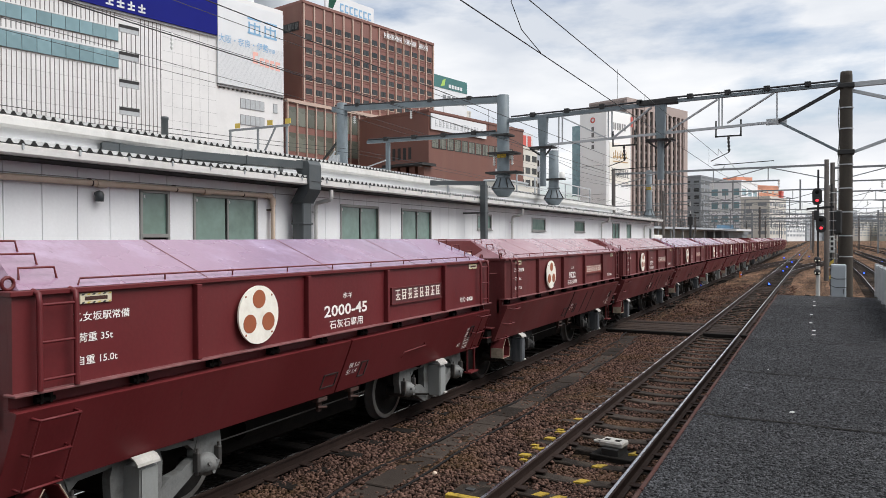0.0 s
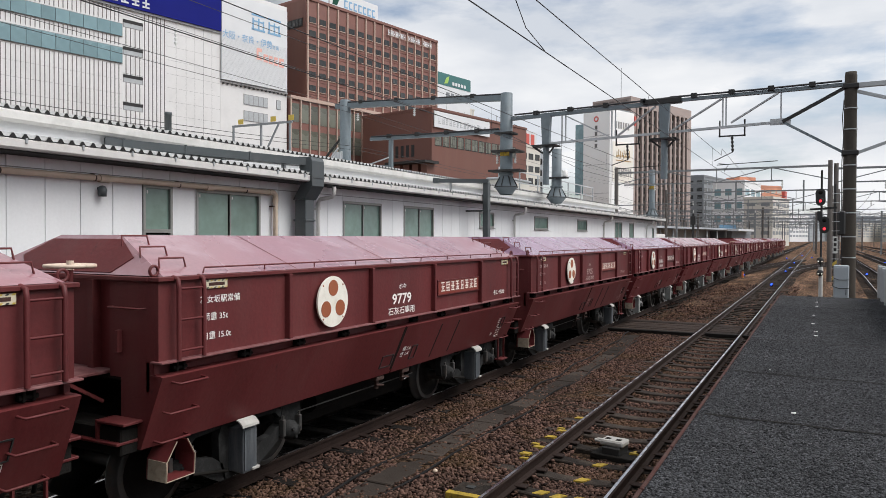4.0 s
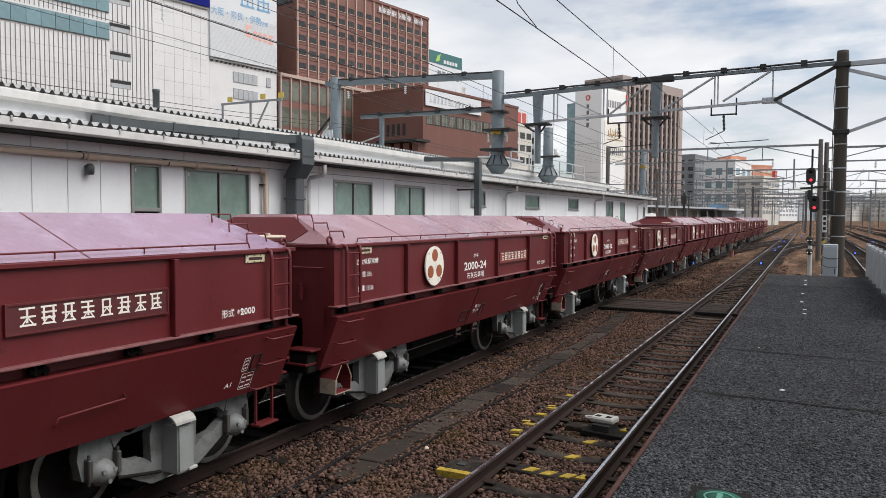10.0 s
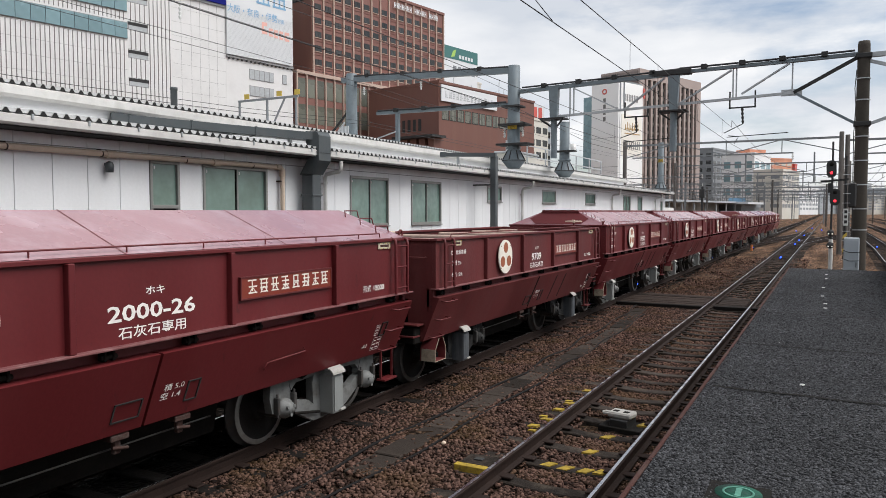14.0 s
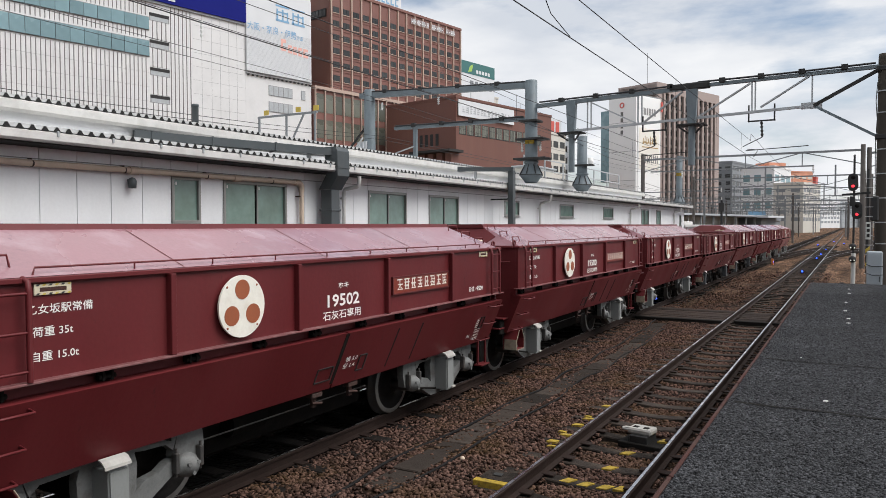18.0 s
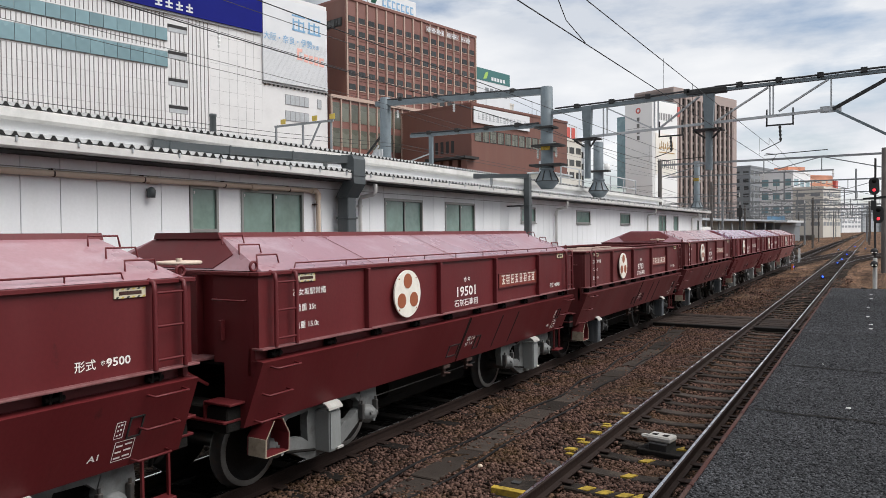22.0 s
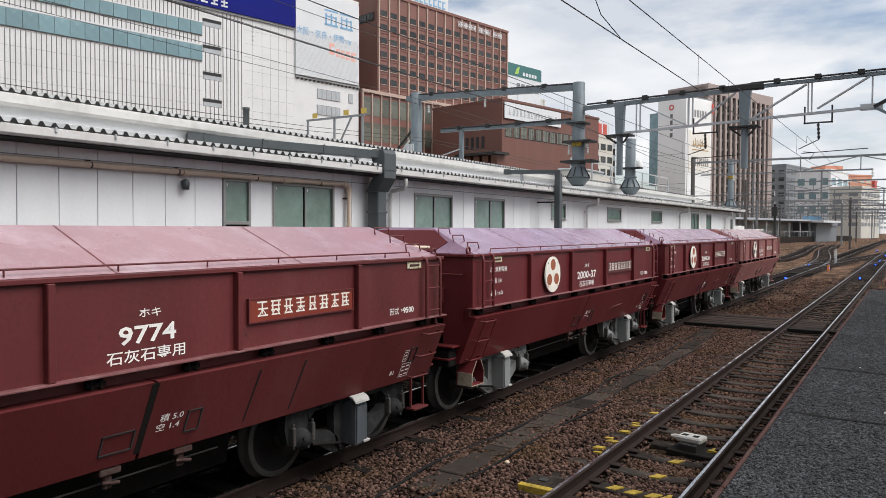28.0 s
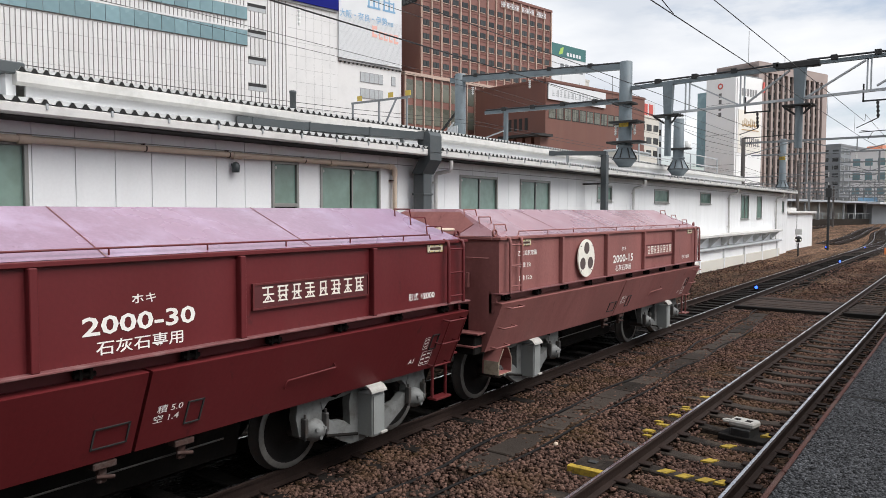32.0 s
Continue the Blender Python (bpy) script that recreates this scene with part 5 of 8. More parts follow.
    part("step_edge", edge, CREAM_DIRTY, wagon)
    end_rungs(wagon, -2.18, False)
    end_rungs(wagon, 5.45, False)
    # hopper belly, frame and brake gear
    part("hopper_floor", Shape().prism([(-1.2, 1.5), (1.2, 1.5), (0.55, 0.75), (-0.55, 0.75)], "y", -0.05, 3.35), DARK, wagon, "dark hopper belly")
    # Added block that stops far-side light passing under the wagon.
    part("hopper_outlet", Shape().prism([(-0.52, 0.76), (0.52, 0.76), (0.40, 0.24), (-0.40, 0.24)], "y", 0.2, 3.12), DARK, wagon)
    part("centre_sill", Shape().box(-0.22, Y0 - 0.1, 0.72, 0.22, Y1 + 0.1, 1.02, 0.01), DARK, wagon)
    part("inner_floor", Shape().box(-1.25, Y0 + 0.05, 1.36, 1.25, Y1 - 0.05, 1.40), DARK, wagon)
    part("brake_cylinder", Shape().tube([(0.55, 0.55, 0.55), (0.55, 1.05, 0.55)], 0.14, 14), DARK, wagon)
    part("brake_pipe", Shape().tube([(0.90, -0.3, 0.60), (0.90, 2.6, 0.61)], 0.008, 6), WHEEL, wagon, "thin pale pipe under the frame")
    for y in (1.42, 2.09):
        c = Shape().box(0.98, y - 0.09, 0.72, 1.09, y + 0.09, 0.775, 0.008).box(1.0, y - 0.035, 0.60, 1.05, y + 0.035, 0.72, 0.01)
        c.tube([(1.05, y - 0.05, 0.66), (1.09, y + 0.07, 0.645)], 0.016, 7)
        part("door_latch", c, BROWN_RUST, wagon, "worn reddish door latch")
    for yc, far in ((-1.13, False), (4.42, True)):
        build_bogie(wagon, yc, far)
    if family != "2000":
        # stiffening seams that slant across the second door
        for y in (2.70, 3.28):
            sh = Shape()
            for k in range(2):
                z0, z1 = 0.86, 1.36
                xa, xb = skirt_x(z0), skirt_x(z1)
                sh.add([(xa + 0.001, y - 0.012, z0), (xa + 0.014, y, z0), (xa + 0.001, y + 0.012, z0), (xb + 0.001, y + 0.028, z1), (xb + 0.014, y + 0.04, z1), (xb + 0.001, y + 0.052, z1)], [(0, 1, 4, 3), (1, 2, 5, 4), (0, 2, 1), (3, 4, 5)])
                break
            part("door_seam", sh, BLACK, wagon)
        x0, x1 = skirt_x(0.84), skirt_x(1.43)
        part("door_seal", Shape().add([(x0 + 0.004, 1.585, 0.84), (x0 + 0.004, 1.645, 0.84), (x1 + 0.004, 1.665, 1.43), (x1 + 0.004, 1.60, 1.43), (x0 - 0.03, 1.585, 0.84), (x0 - 0.03, 1.645, 0.84), (x1 - 0.03, 1.665, 1.43), (x1 - 0.03, 1.60, 1.43)], [(0, 1, 2, 3), (0, 4, 5, 1), (1, 5, 6, 2), (2, 6, 7, 3), (3, 7, 4, 0), (7, 6, 5, 4)]), DARK, wagon)
    # brake wheel on its standard
    part("brake_standard", Shape().tube([(0.55, -2.74, 1.43), (0.55, -2.74, 2.36)], 0.024, 8), PAINT, wagon)
    bw = ring(0.55, -2.74, 2.385, 0.195, 0.020, 22, "z")
    for k in range(3):
        a = 2 * math.pi * k / 3
        bw.tube([(0.55, -2.74, 2.385), (0.55 + 0.19 * math.cos(a), -2.74 + 0.19 * math.sin(a), 2.385)], 0.014, 6)
    bw.tube([(0.55, -2.74, 2.35), (0.55, -2.74, 2.43)], 0.03, 8)
    part("brake_wheel", bw, WHEEL_CREAM, wagon, "cream-painted hand brake wheel")
    # cover, or the bare rim
    if style != "open":
        w0, wt = 1.30, 0.44
        ya, yb, za, zb = Y0 + 0.06, Y1 - 0.06, 2.298, 2.655
        v = [(-w0, ya, za), (w0, ya, za), (w0, yb, za), (-w0, yb, za), (-wt, ya + 0.27, zb), (wt, ya + 0.27, zb), (wt, yb - 0.27, zb), (-wt, yb - 0.27, zb)]
        cov = Shape().add(v, [(3, 2, 1, 0), (4, 5, 6, 7), (0, 1, 5, 4), (1, 2, 6, 5), (2, 3, 7, 6), (3, 0, 4, 7)])
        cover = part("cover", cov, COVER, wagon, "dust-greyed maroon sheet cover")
        for yy, s in ((ya, -1), (yb, 1)):
            # six-sided plate on the sloping end
            def on_end(x, k):
                return (x, yy - s * (0.27 * k) + s * 0.006, za + (zb - za) * k + 0.006)
            hexa = [(-0.62, 0.04), (0.62, 0.04), (0.80, 0.42), (0.50, 0.88), (-0.50, 0.88), (-0.80, 0.42)]
            outer = [on_end(x, k) for x, k in hexa]
            inner = [(p[0], p[1] - s * 0.012, p[2] - 0.012) for p in outer]
            part("end_panel", Shape().add(outer + inner, [(0, 1, 2, 3, 4, 5), (11, 10, 9, 8, 7, 6)] + [(i, (i + 1) % 6, 6 + (i + 1) % 6, 6 + i) for i in range(6)]), PAINT, cover, "darker six-sided plate")
        slope = (zb - za) / (w0 - wt)
        for yh in (Y0 + 0.30, Y1 - 0.36):
            for x in (1.14, 0.90, 0.66):
                z = za + (w0 - x) * slope
                part("grab_iron", Shape().tube([(x, yh - 0.14, z - 0.01), (x - 0.02, yh - 0.13, z + 0.085), (x - 0.02, yh + 0.15, z + 0.085), (x, yh + 0.16, z - 0.01)], 0.009, 6), PAINT, cover)
        for yh in (Y0 + 0.03, Y1 - 0.03):
            part("lifting_lug", ring(1.22, yh, 2.345, 0.045, 0.014, 10), PAINT, cover)
        if style == "ridged":
            part("ridge_cap", Shape().prism([(-0.52, 2.61), (-0.49, 2.675), (0.49, 2.675), (0.52, 2.61)], "y", ya + 0.20, yb - 0.20), PAINT, cover, "raised ridge cap")
        for y in (-0.61, 1.34, 3.29):
            part("seam", Shape().add([(w0, y, za + 0.003), (wt, y + 0.0, zb + 0.003), (wt, y + 0.014, zb + 0.003), (w0, y + 0.014, za + 0.003), (w0, y + 0.007, za + 0.006), (wt, y + 0.007, zb + 0.006)], [(0, 1, 5, 4), (4, 5, 2, 3)]), PAINT_DUSTY, cover)
        rail = Shape().tube([(1.27, -1.92, 2.30), (1.27, -1.90, 2.36), (1.27, 5.12, 2.36), (1.27, 5.14, 2.30)], 0.008, 6)
        part("eave_rail", rail, PAINT, cover)
        for k in range(8):
            part("rail_post", Shape().tube([(1.27, -1.08 + k * 0.82, 2.29), (1.27, -1.08 + k * 0.82, 2.36)], 0.007, 6), PAINT, cover)
    else:
        part("rim_rail", Shape().tube([(1.27, -1.92, 2.295), (1.27, -1.90, 2.345), (1.27, 5.12, 2.345), (1.27, 5.14, 2.295)], 0.008, 6), PAINT, wagon)
        for k in range(5):
            part("cross_tie", Shape().tube([(-1.25, -0.9 + k * 1.65, 2.19), (1.25, -0.9 + k * 1.65, 2.19)], 0.048, 10), TIE_BEIGE, wagon, "beige dusty cross bar")
        part("limestone_dust", Shape().box(-1.2, Y0 + 0.2, 1.40, 1.2, Y1 - 0.2, 1.42), CONCRETE, wagon)
    # emblem of three discs
    em = part("emblem", disc_x(0, 1.905, 0.29, 1.352, 1.372, 40), EMBLEM_WHITE, wagon, "round cream plate with three brown discs")
    for k in range(3):
        a = math.radians(90 + 120 * k)
        part("disc", disc_x(0.155 * math.cos(a), 1.905 + 0.157 * math.sin(a), 0.092, 1.3725, 1.375, 28), EMBLEM_BROWN, em)
    bolts, studs = Shape(), Shape()
    for k in range(4):
        a = math.radians(45 + 90 * k)
        bolts.lathe((1.372, 0.266 * math.cos(a), 1.905 + 0.266 * math.sin(a)), "x", [(0.0, 0.012), (0.006, 0.008), (0.007, 0.0)], 8)
        studs.tube([(1.31, 0.2 * math.cos(a), 1.905 + 0.2 * math.sin(a)), (1.353, 0.2 * math.cos(a), 1.905 + 0.2 * math.sin(a))], 0.012, 6)
    if family == "9700":
        # chipped patch where the rust comes through
        ch = Shape().add([(1.3735, 0.10, 1.655), (1.3735, 0.17, 1.675), (1.3735, 0.22, 1.71), (1.3735, 0.25, 1.76), (1.3735, 0.22, 1.765), (1.3735, 0.20, 1.735), (1.3735, 0.16, 1.72), (1.3735, 0.15, 1.69), (1.3735, 0.11, 1.685)], [(0, 1, 2, 3, 4, 5, 6, 7, 8)])
        part("rust_chip", ch, STEEL_DARK, em)
    part("bolts", bolts, EMBLEM_BROWN, em)
    part("stand_offs", studs, PAINT, em)
    # company board: plain strokes for the name
    board = part("name_board", Shape().box(1.312, 2.60, 1.795, 1.335, 4.02, 2.0, 0.004), BOARD_DARK if family == "2000" else BOARD_RED, wagon, "dark maroon name board with pale strokes" if family == "2000" else "red-orange name board with cream strokes")
    rim = Shape()
    for y0, y1, z0, z1 in ((2.59, 4.03, 1.785, 1.80), (2.59, 4.03, 1.995, 2.01), (2.59, 2.605, 1.80, 1.995), (4.015, 4.03, 1.80, 1.995)):
        rim.box(1.312, y0, z0, 1.343, y1, z1)
    part("board_rim", rim, PAINT_OLD, board)
    rnd = random.Random(4)
    st = Shape()
    for k in range(8):
        y = 2.69 + k * 0.163
        for i in range(3 + k % 2):
            z = 1.84 + i * 0.122 / (2 + k % 2)
            a = rnd.uniform(0, 0.035)
            st.box(1.3355, y + a, z, 1.3365, y + 0.134 - rnd.uniform(0, 0.03), z + 0.014)
        for dy in ((0.055,), (0.02, 0.095), (0.03, 0.08), (0.058,), (0.025, 0.09), (0.04, 0.1), (0.06,), (0.02, 0.075))[k]:
            st.box(1.3355, y + dy, 1.836 + rnd.uniform(0, 0.03), 1.3368, y + dy + 0.016, 1.975)
        st.add([(1.3362, y + 0.06, 1.90), (1.3362, y + 0.072, 1.90), (1.3362, y + 0.022, 1.838), (1.3362, y + 0.008, 1.838)], [(0, 1, 2, 3)])
        st.add([(1.3362, y + 0.064, 1.90), (1.3362, y + 0.076, 1.90), (1.3362, y + 0.126, 1.838), (1.3362, y + 0.112, 1.838)], [(0, 1, 2, 3)])
    part("painted_lettering", st, EMBLEM_WHITE, board, "pale painted strokes")["kind"] = "stuff"
    # warning plates
    for y in (-1.80, 5.16):
        wp = part("warning_plate", Shape().box(1.312, y - 0.14, 2.165, 1.325, y + 0.14, 2.245, 0.003), PLATE_CREAM, wagon, "small striped warning plate")
        for tone, odd in ((YELLOW_TAG, 1), (BLACK, 0)):
            stripes = Shape()
            for k in range(6):
                for z0, z1 in ((2.167, 2.180), (2.230, 2.243)):
                    yy = y - 0.13 + k * 0.047
                    if k % 2 == odd:
                        stripes.add([(1.3258, yy, z0), (1.3258, yy + 0.022, z0), (1.3258, yy + 0.034, z1), (1.3258, yy + 0.012, z1)], [(0, 1, 2, 3)])
            part("stripes", stripes, tone, wp)
        part("bar", Shape().box(1.3255, y - 0.1, 2.190, 1.3262, y + 0.1, 2.220), COPING, wp)
    # card holders and a document frame on the door
    for y, z, w, h in ((1.41, 0.985, 0.14, 0.085), (2.10, 1.02, 0.075, 0.10), (5.24, 1.13, 0.065, 0.09)):
        lean = math.atan2(0.27, 0.64)
        fr = Shape()
        for y0, y1, z0, z1 in ((y - w, y + w, z - h, z - h + 0.012), (y - w, y + w, z + h - 0.012, z + h), (y - w, y - w + 0.012, z - h, z + h), (y + w - 0.012, y + w, z - h, z + h)):
            x0, x1 = skirt_x(z0), skirt_x(z1)
            fr.add([(x0, y0, z0), (x0, y1, z0), (x1, y1, z1), (x1, y0, z1), (x0 + 0.015, y0, z0), (x0 + 0.015, y1, z0), (x1 + 0.015, y1, z1), (x1 + 0.015, y0, z1)], [(0, 3, 2, 1), (4, 5, 6, 7), (0, 1, 5, 4), (1, 2, 6, 5), (2, 3, 7, 6), (3, 0, 4, 7)])
        part("card_holder", fr, STEEL_DARK, wagon)
    if family == "2000":
        part("door_handle", Shape().tube([(skirt_x(1.10) + 0.0, 3.02, 1.02), (skirt_x(1.10) + 0.05, 3.02, 1.10), (skirt_x(1.1) + 0.05, 3.62, 1.12), (skirt_x(1.18), 3.62, 1.16)], 0.010, 6), PAINT, wagon)
    return wagon


LETTER_LEAN = math.atan2(0.27, 0.64)


def letter_wagon(wagon, number, kind):
    x = SIDE_X + 0.004
    write("lettering", "ホキ", 0.058, WHITE_PAINT, wagon, x, 1.62, 1.98, 1.3)
    high, wide = (0.13, 1.5) if len(number) > 5 else (0.135, 1.36)
    write("lettering", number, high, WHITE_PAINT, wagon, x, 1.60, 1.815, wide)
    write("lettering", "石灰石専用", 0.078, WHITE_PAINT, wagon, x, 1.60, 1.655, 1.3)
    write("lettering", "乙女坂駅常備", 0.054, WHITE_PAINT, wagon, x, -1.74, 2.06, 1.15)
    write("lettering", "荷重 35t", 0.056, WHITE_PAINT, wagon, x, -1.80, 1.90, 1.1)
    write("lettering", "自重 15.0t", 0.056, WHITE_PAINT, wagon, x, -1.79, 1.725, 1.1)
    write("lettering", "形式", 0.062, WHITE_PAINT, wagon, x, 4.78, 1.685, 1.0)
    write("lettering", "ホキ", 0.034, WHITE_PAINT, wagon, x, 4.945, 1.69, 0.95)
    write("lettering", kind, 0.066, WHITE_PAINT, wagon, x, 5.055, 1.685, 1.15)
    write("lettering", "積 5.0", 0.055, WHITE_PAINT, wagon, skirt_x(1.10) + 0.006, 1.87, 1.10, 1.2, LETTER_LEAN)
    write("lettering", "空 1.4", 0.055, WHITE_PAINT, wagon, skirt_x(1.02) + 0.006, 1.85, 1.02, 1.2, LETTER_LEAN)
    write("lettering", "B1" if kind != "2000" and number[0] == "9" else "A1", 0.055, WHITE_PAINT, wagon, skirt_x(0.94) + 0.006, 4.93, 0.94, 1.2, LETTER_LEAN)
    tags = Shape()

    def dash(y0, y1, z0, z1):
        a, b = skirt_x(z0) + 0.006, skirt_x(z1) + 0.006
        tags.add([(a, y0, z0), (a, y1, z0), (b, y1, z1), (b, y0, z1)], [(0, 1, 2, 3)])
    # two outlined tables with rows of small strokes
    for y0, y1, z0, z1, rows in ((5.06, 5.14, 1.06, 1.20, 3), (5.09, 5.27, 0.86, 1.03, 3)):
        dash(y0, y1, z0, z0 + 0.006)
        dash(y0, y1, z1 - 0.006, z1)
        dash(y0, y0 + 0.006, z0, z1)
        dash(y1 - 0.006, y1, z0, z1)
        for k in range(rows):
            z = z0 + 0.02 + k * (z1 - z0 - 0.02) / rows
            dash(y0 + 0.018, y0 + (y1 - y0) * 0.42, z, z + 0.015)
            dash(y0 + (y1 - y0) * 0.52, y1 - 0.02, z + 0.005, z + 0.02)
    part("inspection_table", tags, WHITE_PAINT, wagon)


# number, type, style, weathered
TRAIN_LIST = [("2000-45", "2000", "covered", 0), ("9722", "9500", "covered", 1), ("9779", "9500", "covered", 1), ("9705", "9500", "covered", 1), ("2000-6", "2000", "covered", 0), ("2000-24", "2000", "covered", 0),
              ("2000-26", "2000", "covered", 0), ("9709", "9500", "open", 1), ("19502", "9500", "ridged", 0), ("19500", "9500", "ridged", 0), ("19501", "9500", "ridged", 0), ("9713", "9500", "open", 1),
              ("9774", "9500", "covered", 1), ("2000-37", "2000", "covered", 0), ("2000-30", "2000", "covered", 0), ("2000-15", "2000", "covered", 2)]
RUN = [(0, -3.42), (0.5, -5.51), (1, -7.61), (1.5, -9.72), (2, -11.82), (2.5, -13.92), (3, -16.02), (3.5, -18.10), (4, -20.17), (4.5, -22.23), (5, -24.27), (5.5, -26.31), (6, -28.35), (6.5, -30.38), (7, -32.40), (7.5, -34.42), (8, -36.44), (8.5, -38.45), (9, -40.46), (9.5, -42.46), (10, -44.46), (10.5, -46.45), (11, -48.44), (11.5, -50.43), (12, -52.41), (12.5, -54.40), (13, -56.39), (13.5, -58.38), (14, -60.37), (14.5, -62.36), (15, -64.34), (15.5, -66.32), (16, -68.29), (16.5, -70.24), (17, -72.19), (17.5, -74.13), (18, -76.06), (18.5, -77.99), (19, -79.92), (19.5, -81.85), (20, -83.79), (20.5, -85.73), (21, -87.68), (21.5, -89.62), (22, -91.56), (22.5, -93.50), (23, -95.44), (23.5, -97.37), (24, -99.29), (24.5, -101.22), (25, -103.15), (25.5, -105.10), (26, -107.06), (26.5, -109.04), (27, -111.04), (27.5, -113.07), (28, -115.14), (28.5, -117.25), (29, -119.40), (29.5, -121.62), (30, -123.89), (30.5, -126.23), (31, -128.64), (31.5, -131.13), (32, -133.69)]
PITCH = 9.0


def train_at(t):
    return float(np.interp(t, [r[0] for r in RUN], [r[1] for r in RUN]))


WAGONS = []


def build_train():
    first = {}
    for k, (number, kind, style, old) in enumerate(TRAIN_LIST):
        m = pose(TRAIN, PITCH * (k + 1) + train_at(0), 0)
        family = "9700" if number in ("9705", "9722") else kind
        if (style, family) not in first:
            first[style, family] = build_wagon(style, family)
            first[style, family].matrix_world = m
            wagon = first[style, family]
        else:
            wagon = copy_thing(first[style, family], m)
        WAGONS.append((wagon, k + 1, number, kind, old))
    for wagon, k, number, kind, old in WAGONS:
        letter_wagon(wagon, number, kind)
        swap = {}
        if number in ("2000-30", "2000-37", "2000-45"):
            # this one has its door rungs joined into a ladder
            for yy in (-2.34, -2.02, 5.29, 5.61):
                part("ladder_rod", Shape().tube([(skirt_x(1.385) + 0.09, yy, 1.38), (skirt_x(0.84) + 0.09, yy, 0.83)], 0.009, 6), PAINT, wagon)
        # covers that carry the painted violet sky reflection
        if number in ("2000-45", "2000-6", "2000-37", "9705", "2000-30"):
            swap[COVER] = COVER_SKY_VIOLET
        if number in ("2000-24", "2000-26"):
            swap[BOARD_DARK] = BOARD_RED
        if old:
            swap[PAINT] = PAINT_OLD if old == 1 else PAINT_FADED
        if old == 2:
            swap[EMBLEM_BROWN] = DISC_GREY
            swap[BOARD_DARK] = PAINT_FADED
        if kind != "2000" and number[0] == "9":
            swap[BOX_GREY], swap[GREY_STEEL], swap[WHEEL_RIM] = BOX_DIRTY, BOGIE_DIRTY, WHEEL
            # the older bodies carry their emblem a little nearer the brake end
            for o in wagon.children:
                if o.name.startswith("emblem"):
                    o.location.y -= 0.04
        if number in ("9709", "9713"):
            # the coverless bodies sit lower on their springs
            for o in wagon.children:
                if not o.name.startswith("bogie"):
                    o.location.z -= 0.045
        if number == "9705":
            swap[WHITE_PAINT] = WHITE_FADED
        for o in wagon.children_recursive if swap else ():
            for slot in o.material_slots:
                if slot.material in swap:
                    paint = swap[slot.material]
                    slot.link = "OBJECT"
                    slot.material = paint
        if old:
            wagon["label"] = wagon["label"].replace("maroon", "weathered maroon" if old == 1 else "pale faded maroon")


build_train()


# ---- overhead line ----
def truss(parent, x0, x1, y, z_top, z_low, bays, mat_):
    """A flat truss across the tracks: two chords, verticals and diagonals, each a bar of its own."""
    part("top_chord", Shape().beam((x0, y, z_top), (x1, y, z_top), 0.16, 0.13), mat_, parent)
    part("bottom_chord", Shape().beam((x0 + (x1 - x0) * 0.04, y, z_low), (x1 - (x1 - x0) * 0.2, y, z_low), 0.10, 0.09), mat_, parent)
    step = (x1 - x0) / bays
    for k in range(bays):
        a, b = x0 + step * k, x0 + step * (k + 1)
        if k < bays - 1:
            part("strut", Shape().beam((b, y, z_low), (b, y, z_top), 0.06, 0.06), mat_, parent)
        up = k % 2 == 0
        part("diagonal", Shape().beam((a, y, z_low if up else z_top), (b, y, z_top if up else z_low), 0.06, 0.06), mat_, parent)


def insulator(parent, p, q, n=5, r=0.06, tone=None):
    p, q = Vector(p), Vector(q)
    d = (q - p) / n
    sh = Shape()
    for k in range(n):
        sh.tube([p + d * k, p + d * (k + 0.25), p + d * (k + 0.45), p + d * (k + 0.9), p + d * (k + 1)], [0.025, r, r, 0.025, 0.025], 8)
    part("insulator", sh, tone or PORCELAIN, parent)


def pull_off(parent, x, y, z_beam, z_arm, z_wire):
    """The U-shaped hanger, insulators and steady arm that hold the wires over one track."""
    for s in (-0.42, 0.42):
        part("hanger_leg", Shape().beam((x + s, y, z_beam + 0.15), (x + s, y, z_beam - 0.45), 0.05, 0.05), STEEL_DARK, parent)
    part("hanger_bar", Shape().beam((x - 0.45, y, z_beam - 0.42), (x + 0.45, y, z_beam - 0.42), 0.05, 0.05), STEEL_DARK, parent)
    insulator(parent, (x, y, z_beam - 0.45), (x + 0.03, y, z_beam - 1.0), 4, 0.05, STEEL_DARK)
    part("steady_arm", Shape().tube([(x + 1.5, y, z_arm + 0.02), (x - 0.5, y, z_arm - 0.05)], 0.015, 6), STEEL_DARK, parent)
    part("arm_brace", Shape().tube([(x + 0.03, y, z_beam - 1.0), (x - 0.6, y, z_arm + 0.1)], 0.016, 6), STEEL_DARK, parent)
    part("registration_arm", Shape().tube([(x - 0.45, y, z_arm), (x - 0.1, y, z_wire + 0.25), (x - 0.25, y, z_wire)], 0.014, 6), STEEL_DARK, parent)


def round_column(parent, x, y, z0, z1, r, mat_, name="column"):
    part(name, Shape().lathe((x, y, 0), "z", [(z0, r), (z1 - 0.02, r * 0.92), (z1, r * 0.85), (z1, 0)], 20), mat_, parent)


